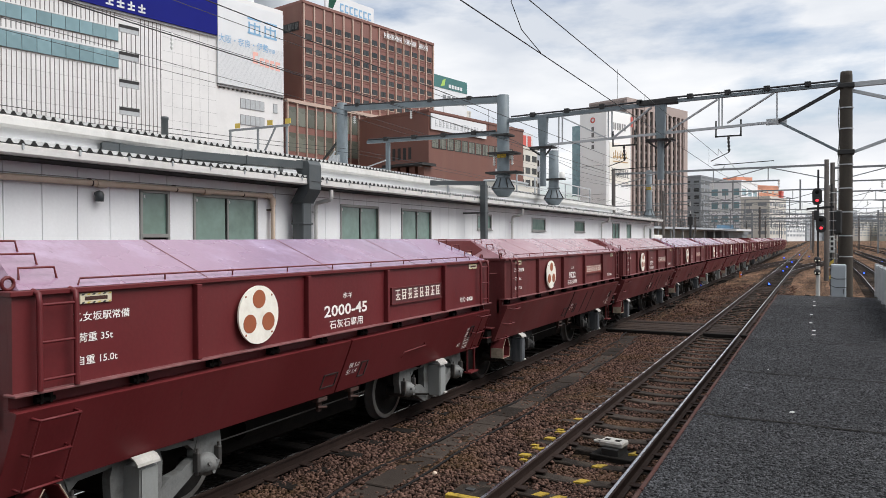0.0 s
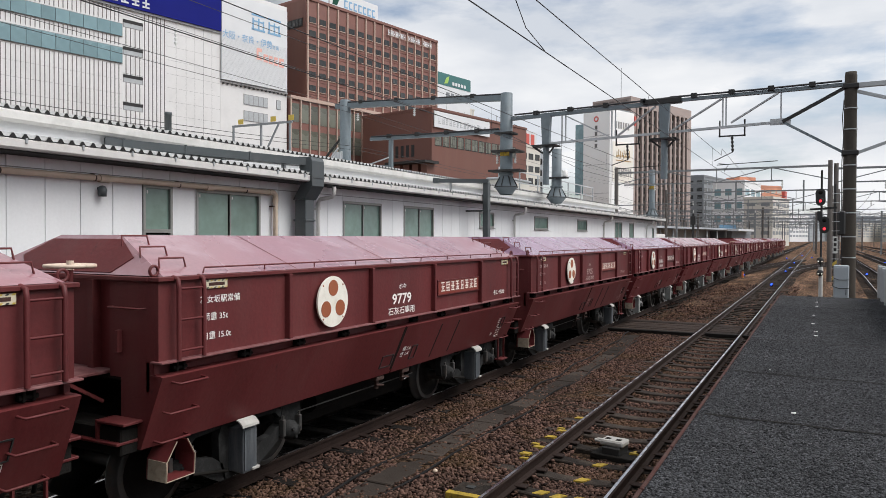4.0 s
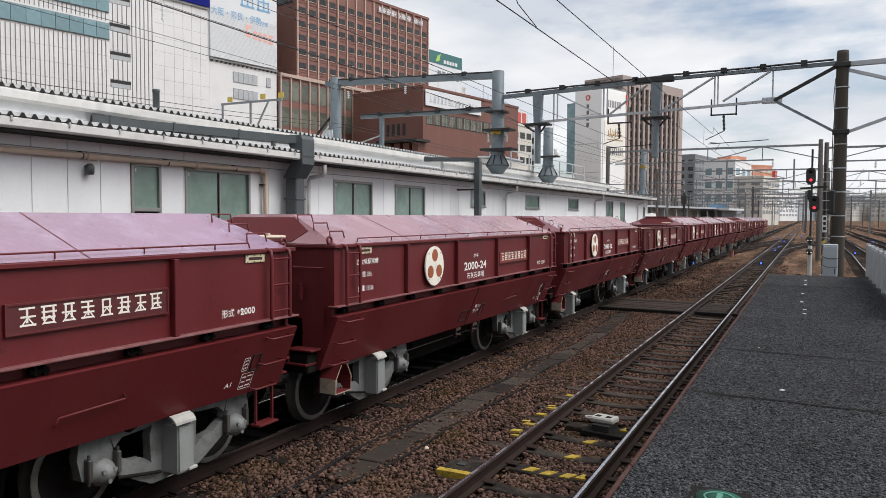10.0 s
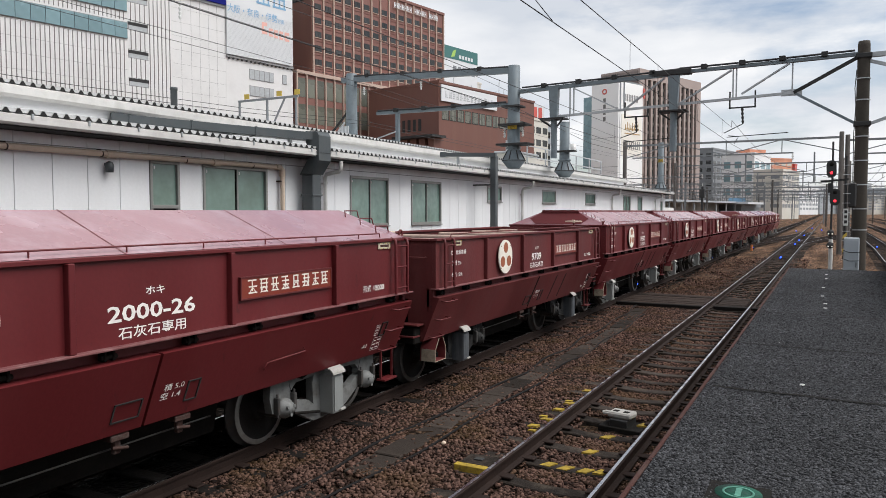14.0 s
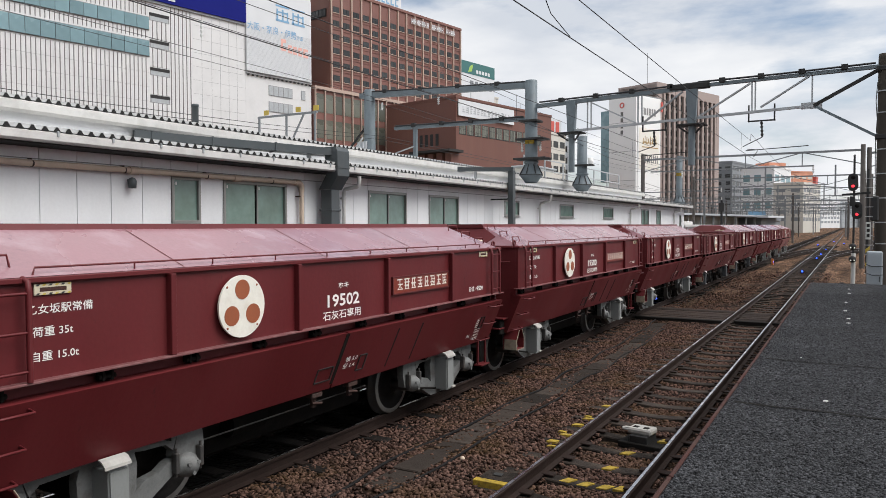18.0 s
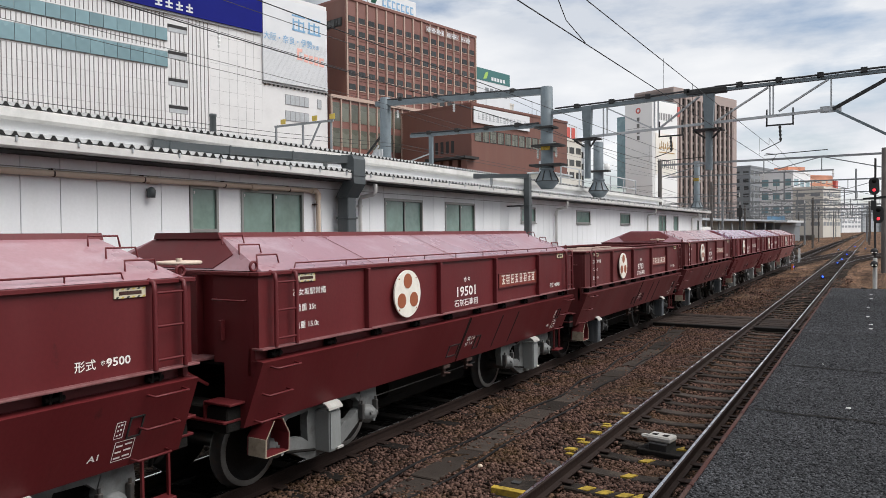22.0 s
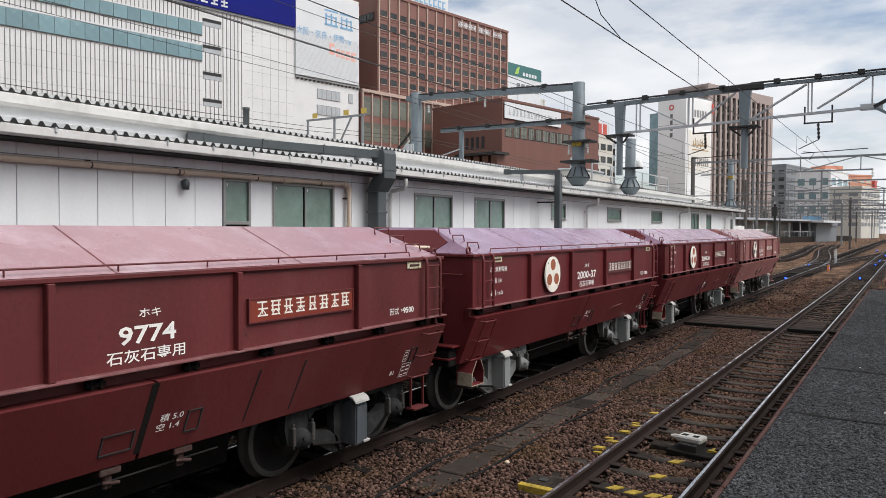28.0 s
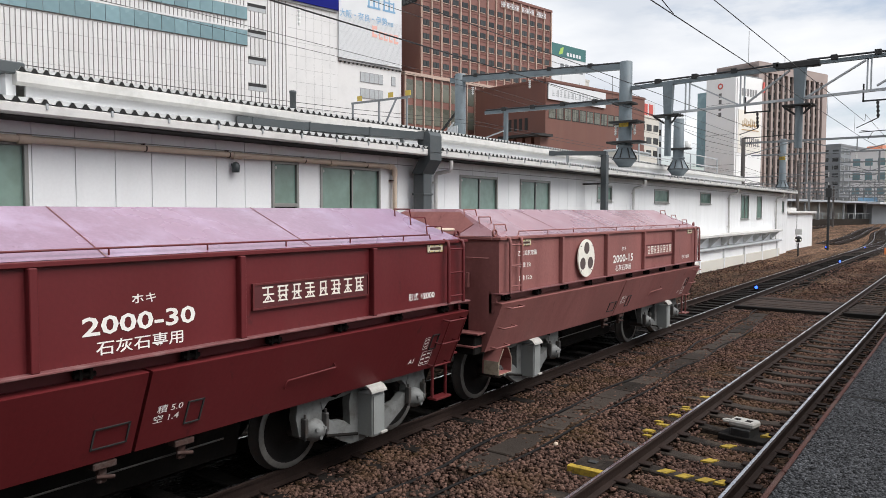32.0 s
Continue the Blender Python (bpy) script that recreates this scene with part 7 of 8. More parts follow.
def build_trackside():
    # cable trough and concrete walkway between the tracks
    walk_way = thing("walkway", "worn concrete trough lids between the tracks", "path", kind="structure")
    lid = Shape().box(-0.18, -0.30, -0.06, 0.18, 0.30, 0.0, 0.012).mesh("trough_lid", LID)
    rnd = random.Random(8)
    for k in range(72):
        y = 3.6 + k * 0.612
        x = -4.43 + 0.04 * math.sin(y * 0.5) - max(0, y - 16) * 0.06
        if y < 9 and rnd.random() < 0.25:
            continue
        if 21.0 < y:
            continue
        part("trough_lid", lid, None, walk_way).matrix_local = pose(x, y, -0.155 + rnd.uniform(-0.018, 0.004), rnd.uniform(-0.8, 0.8), rnd.uniform(-1, 1), rnd.uniform(-1.5, 1.5))
    cab = thing("trackside_cable", "black cable laid over the ballast", "cable")
    pts = [(-4.70 - max(0, y - 16) * 0.06 + 0.05 * math.sin(y * 0.7) + 0.05 * math.sin(y * 2.3), y, -0.155 + 0.012 * math.sin(y * 3)) for y in np.arange(3.0, 22.0, 0.3)]
    part("cable", Shape().tube(pts, 0.020, 6), CABLE, cab)
    pts = [(-4.20 - max(0, y - 16) * 0.06 + 0.04 * math.sin(y * 0.6 + 2) + 0.05 * math.sin(y * 1.9), y, -0.155 + 0.012 * math.sin(y * 2.6)) for y in np.arange(4.0, 20.0, 0.3)]
    part("cable", Shape().tube(pts, 0.017, 6), CABLE, cab)
    # timber crossing for staff
    cross = thing("board_crossing", "weathered timber crossing over the tracks", "crossing", kind="structure")
    for k in range(7):
        part("board", Shape().box(-5.62, 21.95 + k * 0.39, -0.16, -3.2, 22.31 + k * 0.39, -0.085 + 0.004 * (k % 3), 0.01), CROSSING, cross)
    for k in range(5):
        part("board", Shape().box(-2.86, 22.1 + k * 0.44, -0.16, -2.1, 22.51 + k * 0.44, -0.085, 0.01), CROSSING, cross)
        part("board", Shape().box(-1.76, 22.1 + k * 0.44, -0.16, -1.0, 22.51 + k * 0.44, -0.085, 0.01), CROSSING, cross)
    part("edge_beam", Shape().box(-5.66, 21.70, -0.2, -3.1, 21.93, -0.07, 0.012), DARK, cross)
    part("edge_beam", Shape().box(-2.9, 21.86, -0.2, -1.0, 22.07, -0.07, 0.012), DARK, cross)
    # transponder between the rails
    bal = thing("transponder", "white plastic track transponder on a black bracket", "transponder", pose(-2.38, 9.52, -0.055, 0, 0, -9) @ Matrix.Diagonal((0.72, 0.8, 1, 1)) @ Matrix.Translation((2.40, -9.86, 0)))
    part("body", Shape().box(-2.62, 9.72, -0.03, -2.18, 10.02, 0.045, 0.02), FLAP, bal)
    part("window", Shape().box(-2.56, 9.80, 0.046, -2.46, 9.90, 0.049), DARK, bal)
    part("window", Shape().box(-2.36, 9.80, 0.046, -2.26, 9.90, 0.049), DARK, bal)
    part("bracket", Shape().box(-2.55, 9.66, -0.16, -2.22, 10.06, -0.031, 0.01), BLACK, bal)
    part("loop", Shape().tube([(-2.62, 9.80, 0.0), (-2.72, 9.76, 0.01), (-2.76, 9.82, 0.01), (-2.72, 9.88, 0.01), (-2.62, 9.93, 0.0)], 0.015, 7), FLAP, bal)
    part("base", Shape().box(-2.75, 9.6, -0.2, -1.95, 10.1, -0.125, 0.01), DARK, bal)
    # yellow maintenance marks painted on the sleepers and on the boxes beside the rail
    marks = thing("yellow_marks", "worn yellow paint marks on sleepers", "marking", kind="structure")
    n = 0
    for y in (7.61, 8.26, 8.91, 9.56):
        for x in {7.61: (-2.78, -2.58, -2.36, -2.18, -2.0), 8.26: (-2.50,), 8.91: (-2.47,), 9.56: (-2.16,)}[y]:
            n += 1
            low = -0.152 - 0.030 * max(0.0, 1 - ((x + 0.06 - NEAR) / 0.42) ** 2)
            part("mark", Shape().prism([(x - 0.02, y - 0.08), (x + 0.09, y - 0.08), (x + 0.15, y + 0.06), (x + 0.04, y + 0.06)], "z", low - 0.03, low + 0.0005 * n), YELLOW, marks)
    for k, (x, y) in enumerate(((-3.30, 8.62), (-3.36, 8.82), (-3.30, 9.18), (-3.40, 9.30), (-3.33, 9.72), (-3.28, 10.10), (-3.34, 10.22), (-3.28, 10.95))):
        w, h = 0.05 + 0.02 * (k * 7 % 3), 0.035 + 0.012 * (k * 5 % 3)
        part("mark", Shape().prism([(x - w, y - h), (x + w * 0.8, y - h * 0.7), (x + w, y + h), (x - w * 0.7, y + h * 0.8)], "z", -0.17, -0.143), YELLOW, marks)
    box = thing("track_box", "low steel box with a yellow front beside the rail", "box")
    part("lid", Shape().box(-3.55, 7.02, -0.16, -3.18, 7.34, -0.10, 0.015), SLEEPER, box)
    part("front", Shape().box(-3.56, 6.93, -0.19, -3.17, 7.018, -0.098, 0.005), YELLOW, box)
    part("latch", Shape().box(-3.42, 7.14, -0.099, -3.32, 7.22, -0.085, 0.004), STEEL_DARK, box)
    stone = thing("loose_stone", "pale round stone lying on the ballast", "stone")
    part("stone", Shape().lathe((-4.06, 7.64, -0.17), "z", [(-0.02, 0.0), (0.0, 0.03), (0.02, 0.034), (0.04, 0.02), (0.045, 0.0)], 7), BEIGE, stone)
    # blue guide lamps between the tracks
    for x, y in ((-2.5, 46.7), (-2.48, 66.0), (-2.48, 75.0), (-2.48, 90), (-6.31, 27.2), (-6.7, 62.0), (-5.0, 58.0), (2.2, 84.0), (5.5, 72.0), (6.5, 95.0), (3.2, 64.0), (8.0, 80.0), (9.0, 110.0), (4.5, 120.0), (-4.0, 110.0), (12.0, 105.0), (1.2, 58.0), (-6.0, 44.5), (-9.3, 62.0), (6.0, 60.0), (7.4, 88.0), (10.2, 92.0), (3.4, 100.0), (5.0, 140.0), (-2.5, 130.0), (-1.0, 118.0)):
        lamp = thing("guide_lamp", "small blue guide lamp standing in the ballast", "lamp", group="blue guide lamps")
        part("housing", Shape().box(x - 0.09, y, -0.2, x + 0.09, y + 0.10, 0.0, 0.02), DARK, lamp)
        part("lens", Shape().lathe((x, y - 0.004, -0.05), "y", [(0.0, 0.0), (0.0, 0.055), (0.006, 0.055)], 12), LAMP_BLUE, lamp)
    # small markers beside the train track
    for x, y, h, m_, lab in ((-4.9, 56.2, 0.5, ORANGE, "short orange marker box"), (-5.4, 68.0, 1.35, STEEL_GALV, "slim grey indicator post with four lights")):
        mk = thing("trackside_marker", lab, "marker")
        part("post", Shape().box(x - 0.07, y - 0.07, -0.25, x + 0.07, y + 0.07, h - 0.25, 0.015), m_, mk)
        if h > 1:
            for k in range(4):
                part("light", Shape().box(x - 0.11, y - 0.12, 0.30 + 0.17 * k, x + 0.11, y - 0.09, 0.38 + 0.17 * k, 0.01), PORCELAIN, mk)
    lp = thing("line_post", "dark steel post with a black box beside the track", "post")
    part("post", Shape().tube([(-8.95, 60.4, -0.3), (-8.95, 60.4, 4.6)], 0.09, 10), STEEL_DARK, lp)
    part("box", Shape().box(-9.15, 60.2, 3.7, -8.75, 60.5, 4.4, 0.03), BLACK, lp)
    sh = thing("shunt_signal", "small black dwarf signal with two lit lamps", "railway signal")
    part("post", Shape().tube([(-9.35, 51.5, -0.3), (-9.35, 51.5, 0.6)], 0.05, 8), STEEL_DARK, sh)
    part("head", Shape().lathe((-9.35, 51.45, 0.85), "y", [(0.0, 0.0), (0.0, 0.21), (0.15, 0.21), (0.18, 0.0)], 16), BLACK, sh)
    for dx in (-0.14, 0.14):
        part("lamp", Shape().lathe((-9.35 + dx, 51.44, 0.82), "y", [(0.0, 0.0), (0.0, 0.05), (0.006, 0.05)], 10), LAMP_WHITE, sh)
    part("target", Shape().box(-9.55, 51.5, 1.15, -9.15, 51.54, 1.5), PORCELAIN, sh)
    # gum spots and the green floor mark
    spots = thing("floor_spots", "pale chewing-gum spots trodden into the asphalt", "stain", kind="structure")
    rnd = random.Random(2)
    for x, y, r in [(-0.19, 7.03, 0.022), (-0.5, 9.2, 0.009)] + [(-0.07 + rnd.uniform(-0.03, 0.03), yy, 0.03) for yy in (12.8, 13.4, 14.6, 16.2, 18.4, 19.6)]:
        part("spot", Shape().lathe((x, y, 1.12), "z", [(0.0, r), (0.010, r * 0.9), (0.012, 0.0)], 9), STAIN_WHITE, spots)
    gm = thing("floor_mark", "round green boarding mark on the platform", "marking", kind="structure")
    part("disc", Shape().lathe((-0.41, 4.14, 1.12), "z", [(0.0, 0.12), (0.0105, 0.12), (0.0105, 0.0)], 28), GREEN_MARK, gm)
    part("tile", Shape().box(-0.57, 3.99, 1.10, -0.25, 4.29, 1.126, 0.004), DARK, gm, "black rubber tile under the disc")
    part("ring", Shape().lathe((-0.41, 4.14, 1.132), "z", [(0.0, 0.070), (0.003, 0.070), (0.003, 0.082), (0.0, 0.082)], 28), GREEN_PALE, gm)
    part("bar", Shape().box(-0.425, 4.08, 1.132, -0.395, 4.20, 1.1345), GREEN_PALE, gm)


build_trackside()
for path, lab in ((curve_path(-6.31, 52, -2.48, 108), "crossover between the two main tracks"), (curve_path(-2.48, 60, 3.6, 118), "crossover towards the far tracks"), ([(2.9, 26), (3.4, 60), (4.0, 330)], "railway track beyond the platform"), ([(7.0, 10), (7.0, 60), (6.5, 330)], "railway track beyond the platform"), ([(11.0, 10), (11.0, 330)], "railway track beyond the platform"), ([(15, 20), (14, 330)], "railway track beyond the platform"),
                  (curve_path(-6.3, 58, -11.0, 130) + [(-22, 330)], "railway track that branches off past the shed"), (curve_path(-10.4, 70, -14.5, 150) + [(-28, 330)], "railway track past the shed"), ([(-20, 75), (-24, 170), (-40, 330)], "railway track past the shed")):
    build_track(lab, path, max(path[0][1] + 0.5, 30), min(path[-1][1], 150), 0.7, 0, False)

# ---- buildings behind ----
GRID = math.degrees(math.atan2(0.19, 0.982))
TURN = Matrix.Rotation(-math.radians(GRID), 4, "Z")
# a facade frame: x out towards the tracks, y along the street, origin at the foot of the perpendicular from the camera
FACADE = TURN @ Matrix.Translation((-119.3, 0, 0))


def facade(name, label, group="", out=0.0):
    return thing(name, label, "building", FACADE @ Matrix.Translation((out, 0, 0)), group)


def build_white_store():
    b = facade("department_store", "large white department store with vertical fins and teal window bands", "city buildings")
    part("main_wall", Shape().box(-45, -60, -1, 0, 82.2, 62), TILE_WHITE, b)
    part("corner_wall", Shape().box(-45, 82.25, -1, -0.05, 98.2, 50), TILE_WHITE, b)
    fin = Shape().box(0.0, -0.045, 8, 0.10, 0.045, 31.5).mesh("fin", FIN_ROSE)
    for k in range(62):
        part("fin", fin, None, b).matrix_local = pose(0, 19.6 + k * 0.7, 0)
    fin2 = Shape().box(0.0, -0.045, 34.8, 0.10, 0.045, 36.1).mesh("fin_short", FIN_ROSE)
    fin4 = Shape().box(0.0, -0.045, 38.7, 0.10, 0.045, 60).mesh("fin_upper", FIN_ROSE)
    for k in range(62):
        part("fin", fin2, None, b).matrix_local = pose(0, 19.6 + k * 0.7, 0)
        part("fin", fin4, None, b).matrix_local = pose(0, 19.6 + k * 0.7, 0)
    fin3 = Shape().box(0.0, -0.045, 8, 0.10, 0.045, 60).mesh("fin_tall", FIN_ROSE)
    for k in range(6):
        part("fin", fin3, None, b).matrix_local = pose(0, 66.9 + k * 0.75, 0)
    for z in (20.6, 25.4, 30.2, 34.9, 39.2):
        part("joint", Shape().box(0.005, 63.0, z, 0.012, 66.6, z + 0.05), FIN_GREY, b)
    for z0, z1 in ((31.7, 34.5), (36.2, 38.5)):
        band = part("window_band", Shape().box(-0.2, 15, z0, 0.12, 62.9, z1), FIN_GREY, b, "teal glazed band")
        pane = Shape().box(0.13, 0.04, z0 + 0.12, 0.26, 2.14, z1 - 0.12).mesh("pane", TEAL)
        for k in range(22):
            part("pane", pane, None, band).matrix_local = pose(0, 14.9 + k * 2.18, 0)
    for z in (24.0, 28.7, 33.4, 38.0):
        w = part("window", Shape().box(-0.3, 63.0, z, 0.02, 66.6, z + 1.35), FIN_GREY, b, "recessed slot window")
        part("pane", Shape().box(0.025, 63.15, z + 0.08, 0.05, 66.45, z + 0.75), STEEL_GALV, w)
        part("shade", Shape().box(0.025, 63.0, z + 0.80, 0.06, 66.6, z + 1.35), STEEL_DARK, w)
    # cladding joints between the fins and on the plain part
    for k in range(11):
        part("joint", Shape().box(0.003, 17, 7.0 + k * 2.45, 0.008, 62.9, 7.035 + k * 2.45), FIN_GREY, b)
    for k in range(9):
        part("joint", Shape().box(0.005, 71.2, 19.3 + k * 2.45, 0.012, 82.1, 19.335 + k * 2.45), FIN_GREY, b)
    for z0, z1 in ((8, 24.0), (25.4, 28.7), (30.1, 33.4), (34.8, 38.0)):
        short = Shape().box(0.0, -0.045, z0, 0.10, 0.045, z1).mesh("fin_column", FIN_ROSE)
        for k in range(4):
            part("fin", short, None, b).matrix_local = pose(0, 63.55 + k * 0.82, 0)
    for y in (72.9, 74.9, 76.7, 78.5, 80.3):
        part("joint", Shape().box(0.005, y, 8, 0.012, y + 0.05, 42), FIN_GREY, b)
    for y0, y1, z0, z1 in ((87.5, 93.3, 28.5, 30.5), (87.5, 93.3, 25.3, 27.3), (95.5, 96.6, 28.6, 30.5)):
        w = part("window", Shape().box(-0.2, y0, z0, 0.03, y1, z1), FIN_GREY, b, "grey louvred window")
        n = max(1, int((y1 - y0) / 1.1))
        for k in range(n):
            part("pane", Shape().box(0.035, y0 + (y1 - y0) * k / n + 0.08, z0 + 0.1, 0.07, y0 + (y1 - y0) * (k + 1) / n - 0.08, z1 - 0.1), STEEL_GALV, w)
    part("cornice", Shape().box(-0.05, 82.2, 32.0, 0.25, 98.2, 32.4), FIN_GREY, b)
    for k in range(16):
        part("cornice_bracket", Shape().box(0.0, 82.6 + k * 1.0, 31.7, 0.3, 82.9 + k * 1.0, 32.0), STEEL_DARK, b)
    blue = facade("billboard", "deep blue rooftop billboard with white marks", "billboards", 0.6)
    part("panel", Shape().box(-0.3, 40, 41.4, 0, 82.0, 60), BLUE_SIGN, blue)
    for k in range(4):
        y = 60.5 + k * 1.9
        part("mark", Shape().box(0.02, y, 41.9, 0.06, y + 1.3, 42.2).box(0.02, y, 42.6, 0.06, y + 1.3, 42.9).box(0.02, y + 0.5, 42.0, 0.06, y + 0.8, 43.4), SIGN_WHITE, blue)
    part("frame", Shape().box(-0.55, 40, 41.0, -0.3, 82.0, 41.4), STEEL_GALV, blue)
    sign = facade("store_sign", "white slatted wall sign with blue and pink characters", "billboards", 0.1)
    part("panel", Shape().box(0, 82.2, 32.5, 0.35, 97.9, 49), SIGN_WHITE, sign)
    for k in range(40):
        part("slat", Shape().box(0.352, 82.3, 32.7 + k * 0.22, 0.37, 97.8, 32.72 + k * 0.22), STEEL_GALV, sign)
    # two large emblems in plain blue strokes, and the plain name below
    st = Shape()
    for y in (89.0, 92.9):
        for dy, dz, w, h in ((0.0, 2.3, 3.3, 0.35), (0.3, 1.4, 2.7, 0.3), (0.0, 0.1, 3.3, 0.4), (0.2, 0.1, 0.4, 2.4), (1.5, 0.3, 0.4, 2.2), (2.7, 0.3, 0.35, 1.9)):
            st.box(0.375, y + dy, 43.2 + dz * 1.3, 0.40, y + dy + w, 43.2 + dz * 1.3 + h)
    part("painted_lettering", st, SIGN_BLUE, sign, "large blue strokes")["kind"] = "stuff"
    for body, high, y, z in (("大阪・奈良・伊勢", 1.18, 88.2, 41.1), ("方面", 0.66, 94.9, 40.85)):
        ob = new("lettering", text_mesh(body, high, SIGN_BLUE))
        ob.parent = sign
        ob.matrix_local = Matrix.Translation((0.38, y, z)) @ SIDE @ Matrix.Diagonal((0.90, 1, 1, 1))
    st = Shape()
    for y, w, z, h in ((90.2, 1.5, 37.7, 2.3), (91.9, 1.2, 37.5, 1.6), (93.2, 1.1, 37.4, 1.6), (94.5, 1.1, 37.3, 1.7), (95.8, 1.4, 37.2, 1.8)):
        st.box(0.375, y, z, 0.40, y + w * 0.3, z + h).box(0.375, y + w * 0.3, z + h * 0.7, 0.40, y + w * 0.85, z + h).box(0.375, y + w * 0.3, z, 0.40, y + w * 0.85, z + h * 0.28)
    part("painted_lettering", st, SIGN_PINK, sign, "salmon pink strokes")["kind"] = "stuff"


def build_hotel():
    b = facade("hotel_tower", "tall brown-tiled hotel with rows of small dark windows", "city buildings")
    part("wall", Shape().box(-14, 103.5, 31.9, 0, 147.6, 53.1), BRICK_BROWN, b)
    part("side_wall", Shape().box(-14.1, 103.3, 31.9, 0.05, 103.5, 53.2), BRICK_DARK, b)
    part("parapet", Shape().box(-14, 103.3, 53.1, 0.25, 147.8, 53.7), BRICK_BROWN, b)
    pil = Shape().box(0, -0.16, 31.9, 0.28, 0.16, 53.0).mesh("pilaster", PILASTER)
    for k in range(16):
        part("pilaster", pil, None, b).matrix_local = pose(0, 103.7 + k * 2.92, 0)
    win = Shape().box(-0.1, -0.92, -0.62, 0.05, 0.92, 0.62).mesh("window", STEEL_DARK)
    pane = Shape().box(0.055, -0.8, -0.5, 0.08, -0.04, 0.5).box(0.055, 0.04, -0.5, 0.08, 0.8, 0.5).mesh("pane", GLASS_DARK)
    sill = Shape().box(0.0, -1.0, -0.78, 0.16, 1.0, -0.64).mesh("sill", PILASTER)
    for r in range(7):
        for k in range(15):
            m = pose(0, 105.15 + k * 2.92, 49.1 - 2.92 * r)
            w = part("window", win, None, b)
            w.matrix_local = m
            part("pane", pane, None, w)
            part("sill", sill, None, w)
        part("string_course", Shape().box(0, 103.5, 47.7 - 2.92 * r, 0.10, 147.6, 47.85 - 2.92 * r), BRICK_BROWN, b)
    w = part("window", Shape().box(-9, 103.2, 47.5, -1, 103.28, 49.3), STEEL_DARK, b, "row of slot windows in the side wall")
    for k in range(7):
        part("pane", Shape().box(-8.8 + k * 1.12, 103.12, 47.7, -7.9 + k * 1.12, 103.18, 49.1), GLASS_DARK, w)
    # podium with tall glazed bays
    part("podium", Shape().box(-14, 98.6, -1, 0.4, 147.6, 31.9), BRICK_BROWN, b)
    part("podium_cornice", Shape().box(-1, 98.6, 31.3, 0.8, 147.6, 32.0), PILASTER, b)
    bay = Shape().box(0.4, 0.25, 0, 0.46, 2.35, 3.9).mesh("window", PODIUM_GLASS)
    mul = Shape().box(0.4, -0.12, 10, 0.75, 0.12, 31.3).mesh("mullion", PILASTER)
    for k in range(19):
        part("mullion", mul, None, b).matrix_local = pose(0, 98.8 + k * 2.6, 0)
        for r in range(3):
            part("window", bay, None, b).matrix_local = pose(0, 98.8 + k * 2.6, 26.6 - r * 5.4)
    sign = facade("roof_sign", "white rooftop lettering board", "billboards", -1.0)
    part("board", Shape().box(-0.4, 111.0, 53.7, 0, 126.4, 57.6), SIGN_WHITE, sign)
    part("mark", Shape().add([(0.03, 111.8, 54.4), (0.03, 113.2, 54.4), (0.03, 114.6, 57.2), (0.03, 112.2, 57.2)], [(0, 1, 2, 3)]), GREEN_MARK, sign)
    for k in range(7):
        y = 115.4 + k * 1.5
        part("bar", Shape().box(0.02, y, 54.4, 0.06, y + 0.35, 56.2).box(0.02, y + 0.35, 54.4, 0.06, y + 1.05, 54.75).box(0.02, y + 0.35, 55.85, 0.06, y + 1.05, 56.2), SIGN_BLUE, sign)
    for k in range(8):
        part("strut", Shape().beam((-0.2, 111.5 + k * 2.0, 53.6), (-0.2, 111.5 + k * 2.0, 54.2), 0.15, 0.15), STEEL_GALV, sign)
    name = facade("name_sign", "white letters standing on the hotel parapet", "billboards", 0.3)
    part("rail", Shape().box(0, 128.4, 50.95, 0.08, 145.0, 51.05), PILASTER, name)
    for k in range(18):
        if k in (7, 13):
            continue
        y = 128.6 + k * 0.92
        part("bar", Shape().box(0.05, y, 51.05, 0.12, y + 0.2, 52.3).box(0.05, y + 0.2, 51.5, 0.12, y + 0.5, 51.75).box(0.05, y + 0.5, 51.05, 0.12, y + 0.66, 52.3), SIGN_WHITE, name)
    drum = facade("roof_lantern", "grey glazed round roof structure behind the hotel", "city buildings", -30)
    part("drum", Shape().lathe((0, 122, 66), "z", [(-67, 6.5), (2, 6.5), (4, 5.0), (5, 0.0)], 20), FAR_GREY, drum)


